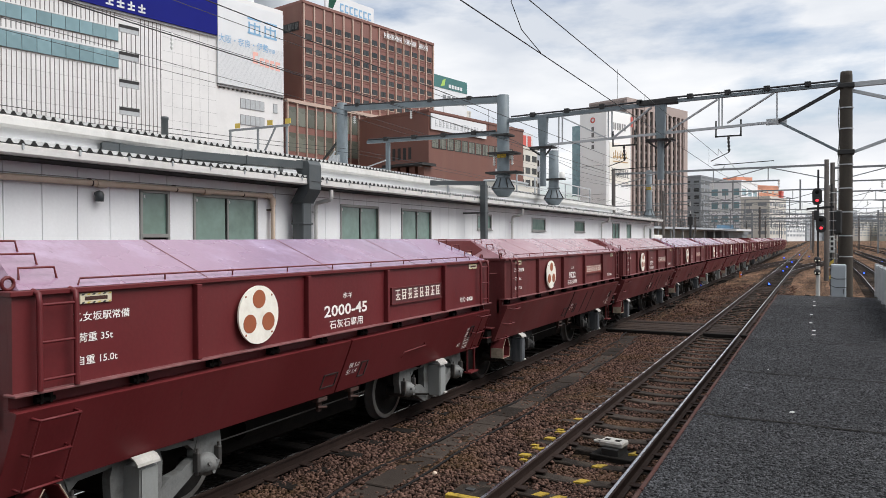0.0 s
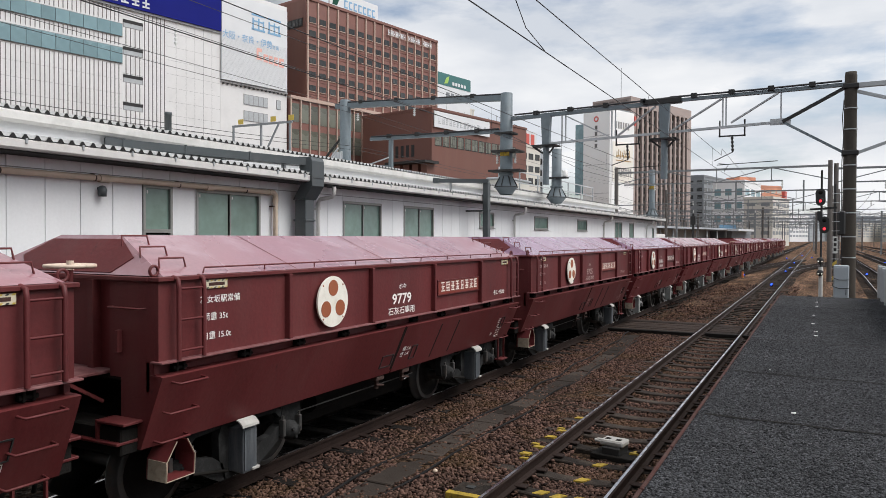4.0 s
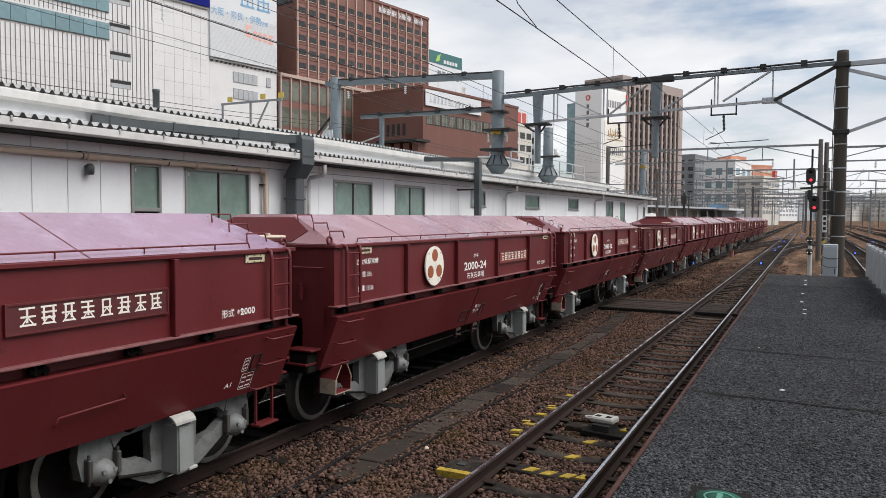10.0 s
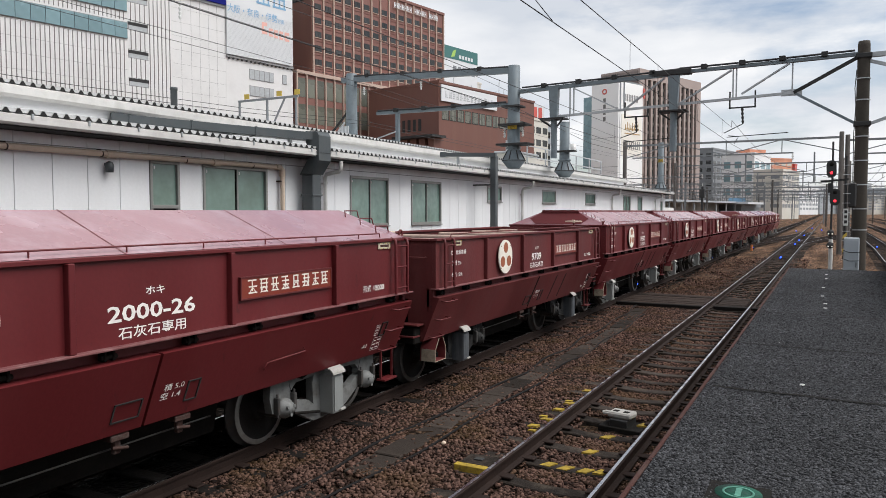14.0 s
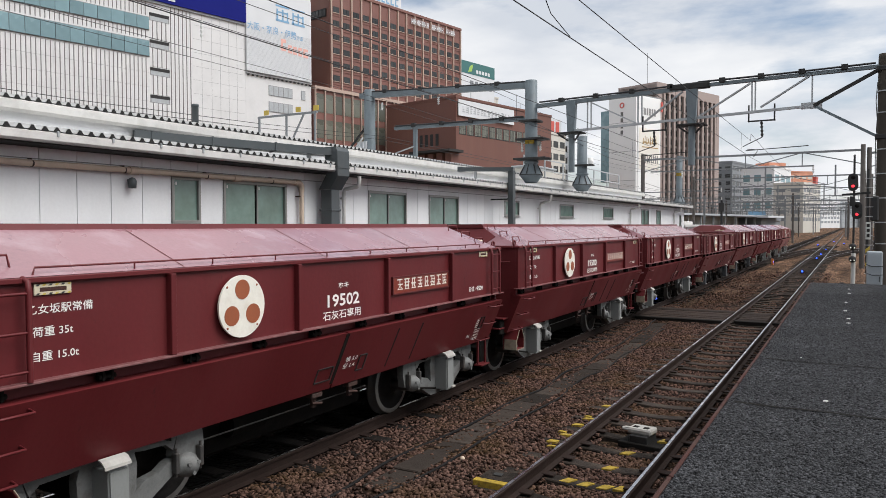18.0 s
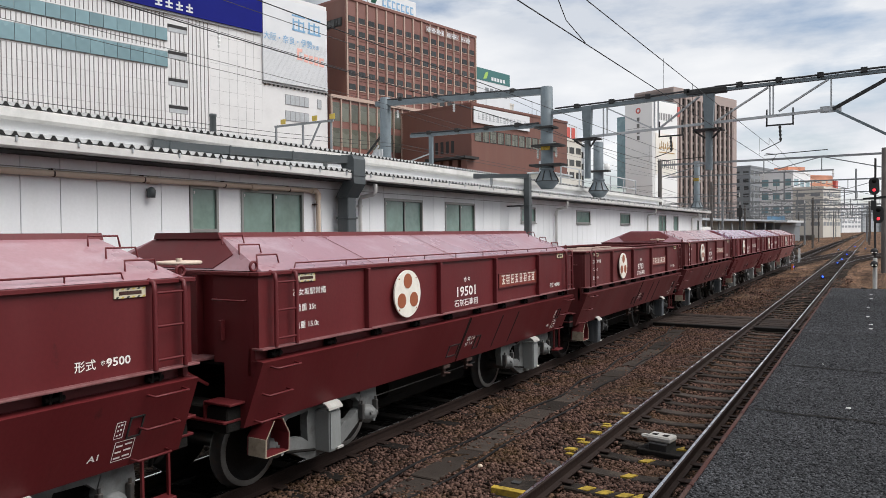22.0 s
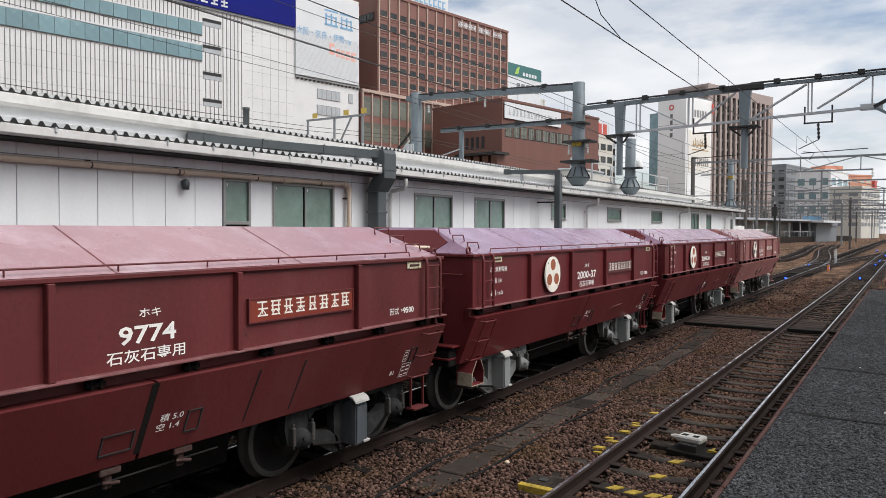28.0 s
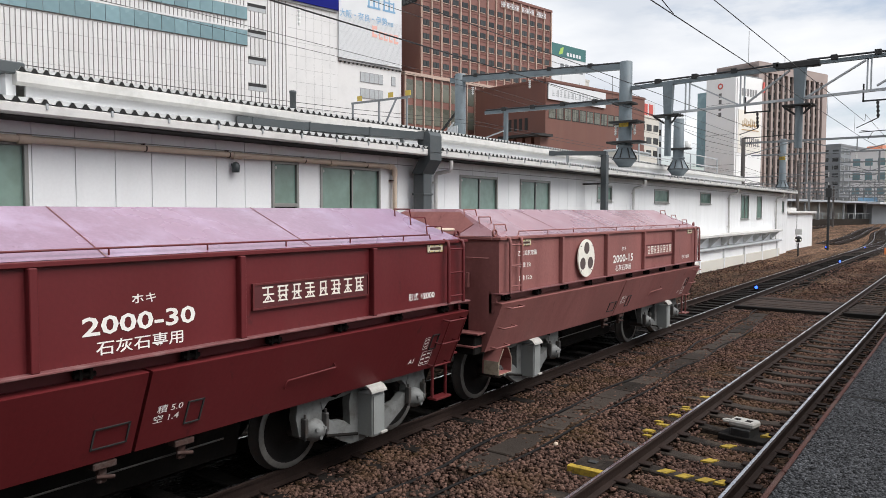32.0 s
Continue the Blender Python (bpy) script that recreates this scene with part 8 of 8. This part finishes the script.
def build_low_brown():
    b = facade("brown_annex", "low red-brown tiled building with a strip of windows", "city buildings", 24.3)
    part("wall", Shape().box(-20, 116.0, -1, 0, 152.7, 29.0), BRICK_DARK, b)
    part("parapet", Shape().box(-20.1, 115.9, 29.0, 0.15, 152.8, 29.5), BRICK_DARK, b)
    for k in range(12):
        w = part("window", Shape().box(-0.1, 117.0 + k * 2.6, 21.6, 0.04, 119.3 + k * 2.6, 24.2), STEEL_DARK, b)
        for j in range(3):
            part("pane", Shape().box(0.045, 117.1 + k * 2.6 + j * 0.66, 21.75, 0.07, 117.70 + k * 2.6 + j * 0.66, 24.05), PODIUM_GLASS, w)
    for k in range(4):
        part("window", Shape().box(-10 + k * 1.5, 115.93, 19.5, -9.2 + k * 1.5, 115.99, 22.0), STEEL_DARK, b, "tall slot window in the end wall")
    part("end_canopy", Shape().box(-9, 111.5, 17.6, 2.0, 116.0, 18.1), STEEL_DARK, b)
    for k in range(4):
        part("end_block", Shape().box(-8 + k * 2.4, 113.5, 8, -6.4 + k * 2.4, 116.0, 17.6), BRICK_DARK, b)
    for k in range(9):
        part("antenna", Shape().tube([(-6, 122 + k * 3.3, 29), (-6, 122 + k * 3.3, 30.6 + (k % 3))], 0.06, 5), STEEL_GALV, b)
    sign = facade("banner_sign", "long white banner sign with faint writing", "billboards", 24.7)
    part("panel", Shape().box(-0.2, 116.4, 25.4, 0, 136.3, 28.7), SIGN_WHITE, sign)
    for k in range(14):
        y = 117.6 + k * 1.25
        st = Shape()
        for i in range(2 + k % 3):
            st.box(0.01, y + 0.1 * ((k * 3 + i) % 3), 26.2 + 0.4 * i, 0.04, y + 0.9 - 0.12 * ((k + i * 2) % 3), 26.36 + 0.4 * i)
        for i in range(1 + (k * 5) % 2):
            st.box(0.01, y + 0.15 + 0.45 * i + 0.1 * (k % 3), 26.1, 0.041, y + 0.28 + 0.45 * i + 0.1 * (k % 3), 27.5)
        part("bar", st, STEEL_GALV, sign)


def far_block(name, label, px, depth, top, width, deep, material, floors=0, cols=0, glass=None, turn=None, roof=0.0):
    """A distant building: corner by plan place, storeys and windows as geometry."""
    b = thing(name, label, "building", Matrix.Translation((px[0], px[1], 0)) @ (TURN if turn is None else Matrix.Rotation(radians(turn), 4, "Z")), "city buildings")
    part("wall", Shape().box(-deep, 0, -1, 0, width, top), material, b)
    part("parapet", Shape().box(-deep - 0.2, -0.2, top, 0.2, width + 0.2, top + 0.8), material, b)
    if roof:
        part("roof_house", Shape().box(-deep * 0.7, width * 0.3, top + 0.8, -deep * 0.2, width * 0.6, top + 0.8 + roof), material, b)
    if floors:
        dz, dy = (top - 4) / floors, width / cols
        dx, nx = deep / max(1, int(deep / 4)), max(1, int(deep / 4))
        a = Shape().box(-0.05, -dy * 0.36, 0, 0.06, dy * 0.36, dz * 0.5).mesh("window", glass or GLASS_DARK)
        e = Shape().box(-dx * 0.3, -0.06, 0, dx * 0.3, 0.05, dz * 0.5).mesh("window", glass or GLASS_DARK)
        for r in range(floors):
            for k in range(cols):
                part("window", a, None, b).matrix_local = pose(0, (k + 0.5) * dy, 4 + dz * r)
            for k in range(nx):
                part("window", e, None, b).matrix_local = pose(-(k + 0.5) * dx, 0, 4 + dz * r)
    return b


def build_tower():
    turn = -math.degrees(math.atan2(14.6, 41.3))
    b = thing("office_tower", "brown office tower with deep vertical fins", "building", Matrix.Translation((-61, 263.8, 0)) @ Matrix.Rotation(radians(turn), 4, "Z"), "city buildings")
    part("core", Shape().box(-16.5, 0, -1, -0.8, 43.8, 53.0), TOWER, b)
    part("roof_band", Shape().box(-16.5, 0, 50.3, 0, 43.8, 53.7), TOWER, b)
    part("corner_pier", Shape().box(-16.5, 0, -1, 0, 3.2, 50.3), TOWER, b)
    part("corner_pier", Shape().box(-16.5, 40.6, -1, 0, 43.8, 50.3), TOWER, b)
    fin = Shape().box(-0.8, -0.55, 4, 0.0, 0.55, 50.3).mesh("fin", TOWER)
    slot = Shape().box(-0.79, 0.6, 4, -0.7, 2.7, 50.3).mesh("glazing", GLASS_DARK)
    for k in range(11):
        part("fin", fin, None, b).matrix_local = pose(0, 4.9 + k * 3.35, 0)
        part("glazing", slot, None, b).matrix_local = pose(0, 4.9 + k * 3.35 - 0.0, 0)
    for r in range(14):
        part("spandrel", Shape().box(-0.7, 3.2, 5 + r * 3.25, -0.55, 40.6, 5.9 + r * 3.25), TOWER_DARK, b)
    part("antenna", Shape().tube([(-8, 6, 53), (-8, 6, 66)], 0.12, 6), STEEL_GALV, b)
    w = thing("white_annex", "white windowless building with a cream sign front", "building", Matrix.Translation((-61, 263.8, 0)) @ Matrix.Rotation(radians(turn), 4, "Z"), "city buildings")
    part("wall", Shape().box(-9, -16, -1, 2, -1, 47.0), ANNEX_WHITE, w)
    part("roof_rail", Shape().box(-8.8, -15.8, 47.0, 1.8, -1.2, 47.5), STEEL_FAR, w)
    part("front_panel", Shape().box(2.02, -15.2, 10, 2.25, -1.5, 46.2), ANNEX_WHITE, w)
    part("cream_panel", Shape().box(2.26, -14.6, 22, 2.40, -2.2, 36), SIGN_CREAM, w)
    script = Shape()
    for k in range(8):
        y = -12.6 + k * 1.1
        script.box(2.42, y, 30.6 + 0.3 * (k % 2), 2.5, y + 0.8, 31.3 + 0.3 * (k % 2)).box(2.42, y + 0.2, 31.3, 2.5, y + 0.5, 32.6 + 0.4 * ((k * 5) % 3))
    part("script_lettering", script, SIGN_GOLD, w, "gold strokes of a sign")["kind"] = "stuff"
    part("underline", Shape().box(2.42, -12.8, 29.4, 2.5, -3.4, 29.7), SIGN_GOLD, w)
    for k in range(6):
        part("bar", Shape().box(2.27, -13.0 + k * 1.5, 40.6, 2.34, -12.1 + k * 1.5, 43.0), FIN_GREY, w)
    for k in range(9):
        part("bar", Shape().box(2.42, -13.4 + k * 1.2, 24.2, 2.5, -12.9 + k * 1.2, 27.0), FIN_GREY, w)
    part("emblem", Shape().lathe((-3.6, -16.02, 44.0), "y", [(0.0, 1.0), (-0.1, 1.0), (-0.1, 0.55), (0.0, 0.55)], 20), RED_SIGN, w)
    for k in range(4):
        part("bar", Shape().box(-4.1, -16.12, 40.3 - k * 2.1, -3.1, -16.02, 41.7 - k * 2.1), FIN_DARK, w)
    for z in (8, 18, 28, 38):
        part("joint", Shape().box(-9, -16.06, z, 2, -16.01, z + 0.12), FIN_GREY, w)
    part("teal_strip", Shape().box(-13.2, -15, 18, -9.05, -8, 43.0), TEAL, w, "teal glazed stair strip")
    part("red_mark", Shape().box(2.3, -1.4, 42.5, 2.6, -0.4, 46.0), RED_SIGN, w)
    low = thing("low_annex", "dark red flat roofed block with railings below the tower", "building", Matrix.Translation((-61, 263.8, 0)) @ Matrix.Rotation(radians(turn), 4, "Z"), "city buildings")
    part("wall", Shape().box(-24, -34, -1, -6, -17, 13), BRICK_DARK, low)
    for k in range(12):
        part("railing_post", Shape().box(-23.8 + k * 1.6, -34.1, 13, -23.5 + k * 1.6, -33.9, 16.0), FIN_DARK, low)


build_white_store()
build_hotel()
build_low_brown()
build_tower()
F_, R_ = Vector((-0.458, 0.889)), Vector((0.889, 0.458))


def spot(px, depth):
    p = (F_ + R_ * ((px - 784) / 1285)) * depth
    return (p.x, p.y)


gb = far_block("bank_building", "pale office block with a green rooftop billboard", spot(768, 300), 300, 58, 26, 18, FAR_BEIGE, 12, 5)
part("billboard", Shape().box(-10, -1.5, 65.6, 1.0, 22, 70.6), GREEN_SIGN, gb, "green billboard")
part("billboard_base", Shape().box(-10, -1.4, 50, 0.9, 22, 65.6), SIGN_WHITE, gb)
part("leaf", Shape().add([(1.05, 3.5, 66.3), (1.05, 6.0, 66.8), (1.05, 7.0, 69.9), (1.05, 4.8, 68.9)], [(0, 1, 2, 3)]), LEAF_SIGN, gb)
for k in range(5):
    part("bar", Shape().box(0.92, 5.0 + k * 3.2, 60.2, 0.98, 7.2 + k * 3.2, 63.0), FAR_DARK, gb)
    part("bar", Shape().box(1.02, 9.0 + k * 2.0, 66.4, 1.08, 10.4 + k * 2.0, 67.8), SIGN_WHITE, gb)
far_block("shop_block", "cream block with signs on its roof", spot(905, 230), 230, 32, 16, 12, FAR_BEIGE, 7, 4, roof=2)
sb_ = far_block("shop_block", "grey block with a red and white roof sign", spot(920, 260), 260, 34, 14, 12, FAR_GREY, 7, 4)
part("sign", Shape().box(-4, 0, 35, 0.2, 9, 41), SIGN_WHITE, sb_)
part("mark", Shape().box(0.22, 1.2, 36, 0.3, 4.0, 40).box(0.22, 5.0, 36, 0.3, 7.4, 40), RED_SIGN, sb_)
far_block("grey_office", "dark grey office block with a pale front", spot(1240, 335), 335, 31, 46, 8, FAR_DARK, 8, 9)
far_block("white_office", "pale grey office with blue windows", spot(1312, 300), 300, 26, 24, 13, FAR_WHITE, 4, 3, TEAL)
far_block("orange_block", "orange and terracotta apartment block", spot(1284, 430), 430, 34, 44, 21, FAR_ORANGE, 8, 9, FAR_BEIGE, turn=-38, roof=5)
far_block("pink_tower", "narrow pink tower block beside the orange one", spot(1383, 450), 450, 31, 5, 5, RED_SIGN)
far_block("grey_block", "light concrete block beside the railway", spot(1362, 262), 262, 17.0, 24, 10, FAR_BEIGE, 5, 6, FAR_DARK)
# Dark walls here paint the shade under the white canopy.
wb = far_block("low_block", "low dark building under a white canopy beside the railway", spot(1290, 180), 180, 3.6, 16, 7, FAR_DARK)
part("canopy", Shape().box(-8, -3, 4.4, 2.5, 12, 4.9), SIGN_WHITE, wb)
part("sign", Shape().box(-2, -3.1, 5.0, 2.0, -3.0, 5.9), SIGN_BLUE, wb)
cp = thing("far_platform", "long station platform with a dark canopy beyond the shed", "platform", Matrix.Translation((-31, 135, 0)) @ TURN, "city buildings")
part("deck", Shape().box(-9, 0, -0.3, 0, 90, 1.1, 0.05), CONCRETE, cp)
part("canopy", Shape().box(-7, 0, 4.7, 0.2, 60, 5.0, 0.05), FAR_GREY, cp)
part("fascia", Shape().box(0.2, 0, 4.65, 0.35, 60, 5.05), FAR_GREY, cp)
for k in range(10):
    part("post", Shape().box(-0.6, 1 + k * 7, 1.1, -0.3, 1.3 + k * 7, 4.6), STEEL_GALV, cp)
part("screen", Shape().box(-5, 0, 1.1, -4.8, 60, 4.6), FAR_BEIGE, cp)
for k in range(24):
    part("fence_post", Shape().box(-0.1, k * 3.0, 1.1, 0.0, 0.1 + k * 3.0, 2.3), STEEL_GALV, cp)
part("fence_rail", Shape().box(-0.08, 0, 2.2, -0.02, 72, 2.28), STEEL_GALV, cp)
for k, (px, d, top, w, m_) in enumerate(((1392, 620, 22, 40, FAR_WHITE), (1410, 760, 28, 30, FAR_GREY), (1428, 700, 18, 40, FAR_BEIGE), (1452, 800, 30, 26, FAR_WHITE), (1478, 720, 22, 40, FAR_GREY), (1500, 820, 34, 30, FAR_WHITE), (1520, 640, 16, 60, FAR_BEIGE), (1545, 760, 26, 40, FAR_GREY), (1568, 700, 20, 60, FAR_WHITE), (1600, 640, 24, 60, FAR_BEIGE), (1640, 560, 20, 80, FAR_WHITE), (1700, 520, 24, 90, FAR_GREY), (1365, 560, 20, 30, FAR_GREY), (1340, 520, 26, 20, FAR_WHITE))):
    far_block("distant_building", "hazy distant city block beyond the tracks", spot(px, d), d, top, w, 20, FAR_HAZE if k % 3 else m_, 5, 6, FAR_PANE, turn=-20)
shd = thing("goods_shed", "long dark-roofed goods shed beyond the tracks", "building", Matrix.Translation((26, 150, 0)), "city buildings")
part("roof", Shape().box(0, 0, 6.0, 18, 120, 7.2, 0.1), FAR_GREY, shd)
for k in range(16):
    part("post", Shape().box(0.2, 2 + k * 7.5, -0.3, 0.7, 2.5 + k * 7.5, 6.0), CONCRETE, shd)
part("rear_wall", Shape().box(12, 0, -0.3, 12.3, 120, 6.0), STEEL_DARK, shd)

# ---- rooftop clutter on the shed ----
def build_roof_clutter():
    fr = thing("roof_rack", "white steel rack with yellow tags on the upper roof", "rack")
    part("bar", Shape().beam((-19.05, 20, 6.63), (-16.3, 20, 6.63), 0.07, 0.07), STEEL_FAR, fr)
    for x in (-19.0, -17.7, -16.4):
        part("post", Shape().beam((x, 20, 5.2), (x, 20, 6.63), 0.06, 0.06), STEEL_FAR, fr)
    for x in (-18.6, -17.1, -16.3):
        part("tag", Shape().box(x - 0.13, 19.95, 6.68, x + 0.10, 19.97, 6.86), YELLOW_TAG, fr, "small yellow tag")
    part("brace", Shape().beam((-17.7, 20, 5.3), (-16.9, 20, 6.6), 0.05, 0.05), STEEL_FAR, fr)
    lt = thing("roof_lattice", "grey lattice of steel bars on the upper roof", "lattice")
    for a_, b_ in (((-19.6, 26, 5.5), (-15.8, 22, 5.9)), ((-19.6, 27, 6.3), (-16.2, 23, 5.3)), ((-19.5, 27.8, 5.6), (-17.2, 27.8, 6.2))):
        part("bar", Shape().beam(a_, b_, 0.05, 0.05), STEEL_GALV, lt)
    for k in range(7):
        part("upright", Shape().beam((-16.0 - k * 0.5, 22.5 + k * 0.6, 5.1), (-16.0 - k * 0.5, 22.5 + k * 0.6, 5.85 + 0.08 * k), 0.05, 0.05), STEEL_GALV, lt)
    rl = thing("roof_railing", "grey service railing on the shed roof", "railing")
    for k in range(7):
        part("post", Shape().beam((-13.2, 31 + k * 2.6, 4.85), (-13.2, 31 + k * 2.6, 5.9), 0.06, 0.06), STEEL_GALV, rl)
    for z in (5.35, 5.88):
        part("rail", Shape().beam((-13.2, 31, z), (-13.2, 46.6, z), 0.05, 0.05), STEEL_GALV, rl)
    un = thing("roof_unit", "beige ventilation unit on the shed roof", "ventilator")
    part("body", Shape().box(-14.6, 33, 4.9, -13.6, 36, 5.5, 0.03), FAR_BEIGE, un)
    part("cap", Shape().box(-14.7, 32.9, 5.5, -13.5, 36.1, 5.6, 0.03), STEEL_GALV, un)


build_roof_clutter()


# ---- loose stones of the ballast ----
def build_stones():
    rnd = np.random.RandomState(11)

    def strip(n, x0, x1, y0, y1, r0, r1):
        # more stones towards the near end
        y = y0 + (y1 - y0) * rnd.rand(n) ** 1.6
        x = x0 + (x1 - x0) * rnd.rand(n)
        return np.stack([x, y, rnd.uniform(r0, r1, n)], -1)
    p = np.concatenate([strip(60000, -5.7, -3.1, 3.5, 26, 0.012, 0.033), strip(28000, -2.98, -1.9, 4.5, 24, 0.012, 0.031), strip(10000, -1.9, -1.0, 5.5, 26, 0.010, 0.026), strip(5000, -10.2, -6.9, 14, 45, 0.02, 0.045), strip(7000, -5.7, -1.0, 24, 48, 0.025, 0.05)])
    x, y, r = p.T
    # keep sleepers, walkway and rails mostly clear
    on_sleeper = (np.abs(((y - 2.41 + 0.325) % 0.65) - 0.325) < 0.085) & (np.abs(x - NEAR) < 1.0)
    keep = ~(on_sleeper & (rnd.rand(len(x)) < 0.93))
    keep &= ~((np.abs(x + 4.43 - 0.04 * np.sin(y * 0.5) + np.maximum(0, y - 16) * 0.06) < 0.17) & (rnd.rand(len(x)) < np.where(np.sin(y * 1.9) > 0.2, 0.92, 0.62)))
    for c in (NEAR - 0.566, NEAR + 0.566, TRAIN + 0.566):
        keep &= np.abs(x - c) > 0.075
    keep &= ~((y > 21.7) & (y < 24.7) & (rnd.rand(len(x)) < 0.85) & (x > -5.7) & (x < -1.0))
    keep &= ~((x > -2.9) & (x < -1.9) & (y > 9.12) & (y < 9.92))
    x, y, r = x[keep], y[keep], r[keep]
    level = -0.185 - 0.040 * (np.abs(x - NEAR) < 0.47)
    scatter("ballast_stones", x, y, r, level, 0.022, 0.75, STONE, "brown and grey crushed ballast stones", "ballast", rnd)
    # coarse chippings that stand out of the worn asphalt
    n = 74000
    y = 3.2 + 15 * rnd.rand(n) ** 1.7
    x = -0.93 + 2.9 * rnd.rand(n)
    scatter("asphalt_chippings", x, y, rnd.uniform(0.006, 0.0135, n), 1.119, 0.003, 0.55, CHIP, "coarse dark grey chippings in the platform asphalt", "asphalt", rnd)


def scatter(name, x, y, r, level, lift, flat, material, label, category, rnd):
    """Many small uneven stones as one object."""
    n = len(x)
    base = np.array([(sx, sy, sz) for sz in (-1, 1) for sy in (-1, 1) for sx in (-1, 1)], float) * 0.62
    v = base[None] * (1 + rnd.uniform(-0.38, 0.38, (n, 8, 3)))
    a = rnd.uniform(0, 2 * np.pi, n)
    b = rnd.uniform(-0.7, 0.7, n)
    ca, sa, cb, sb = np.cos(a), np.sin(a), np.cos(b), np.sin(b)
    vx, vy, vz = v[..., 0].copy(), v[..., 1].copy(), v[..., 2].copy() * flat
    vx, vz = vx * cb[:, None] + vz * sb[:, None], -vx * sb[:, None] + vz * cb[:, None]
    vx, vy = vx * ca[:, None] - vy * sa[:, None], vx * sa[:, None] + vy * ca[:, None]
    z0 = level + rnd.uniform(-0.36 * lift, lift, n)
    V = np.stack([vx * r[:, None] + x[:, None], vy * r[:, None] + y[:, None], vz * r[:, None] + z0[:, None]], -1).reshape(-1, 3)
    quad = np.array([(0, 2, 3, 1), (4, 5, 7, 6), (0, 1, 5, 4), (2, 6, 7, 3), (0, 4, 6, 2), (1, 3, 7, 5)])
    Fc = (quad[None] + np.arange(n)[:, None, None] * 8).reshape(-1, 4)
    me = bpy.data.meshes.new(name)
    me.vertices.add(len(V))
    me.vertices.foreach_set("co", V.ravel())
    me.loops.add(len(Fc) * 4)
    me.loops.foreach_set("vertex_index", Fc.ravel().astype(np.int32))
    me.polygons.add(len(Fc))
    me.polygons.foreach_set("loop_start", np.arange(0, len(Fc) * 4, 4, dtype=np.int32))
    me.update(calc_edges=True)
    me.materials.append(material)
    tagged(new(name, me), label, category, "", "stuff")


build_stones()


# ---- what moves ----
def motions():
    for wagon, k, number, kind, old in WAGONS:
        walk(wagon, [(t, pose(TRAIN, PITCH * k + s, 0)) for t, s in RUN])
        for o in wagon.children_recursive:
            if o.name.startswith("wheelset"):
                x, y, z = o.location
                rows = []
                for i in range(321):
                    t = i * 0.1
                    rows.append((t, pose(x, y, z, 0, 0, 0) @ Matrix.Rotation((train_at(0) - train_at(t)) / 0.405, 4, "X")))
                walk(o, rows)


motions()
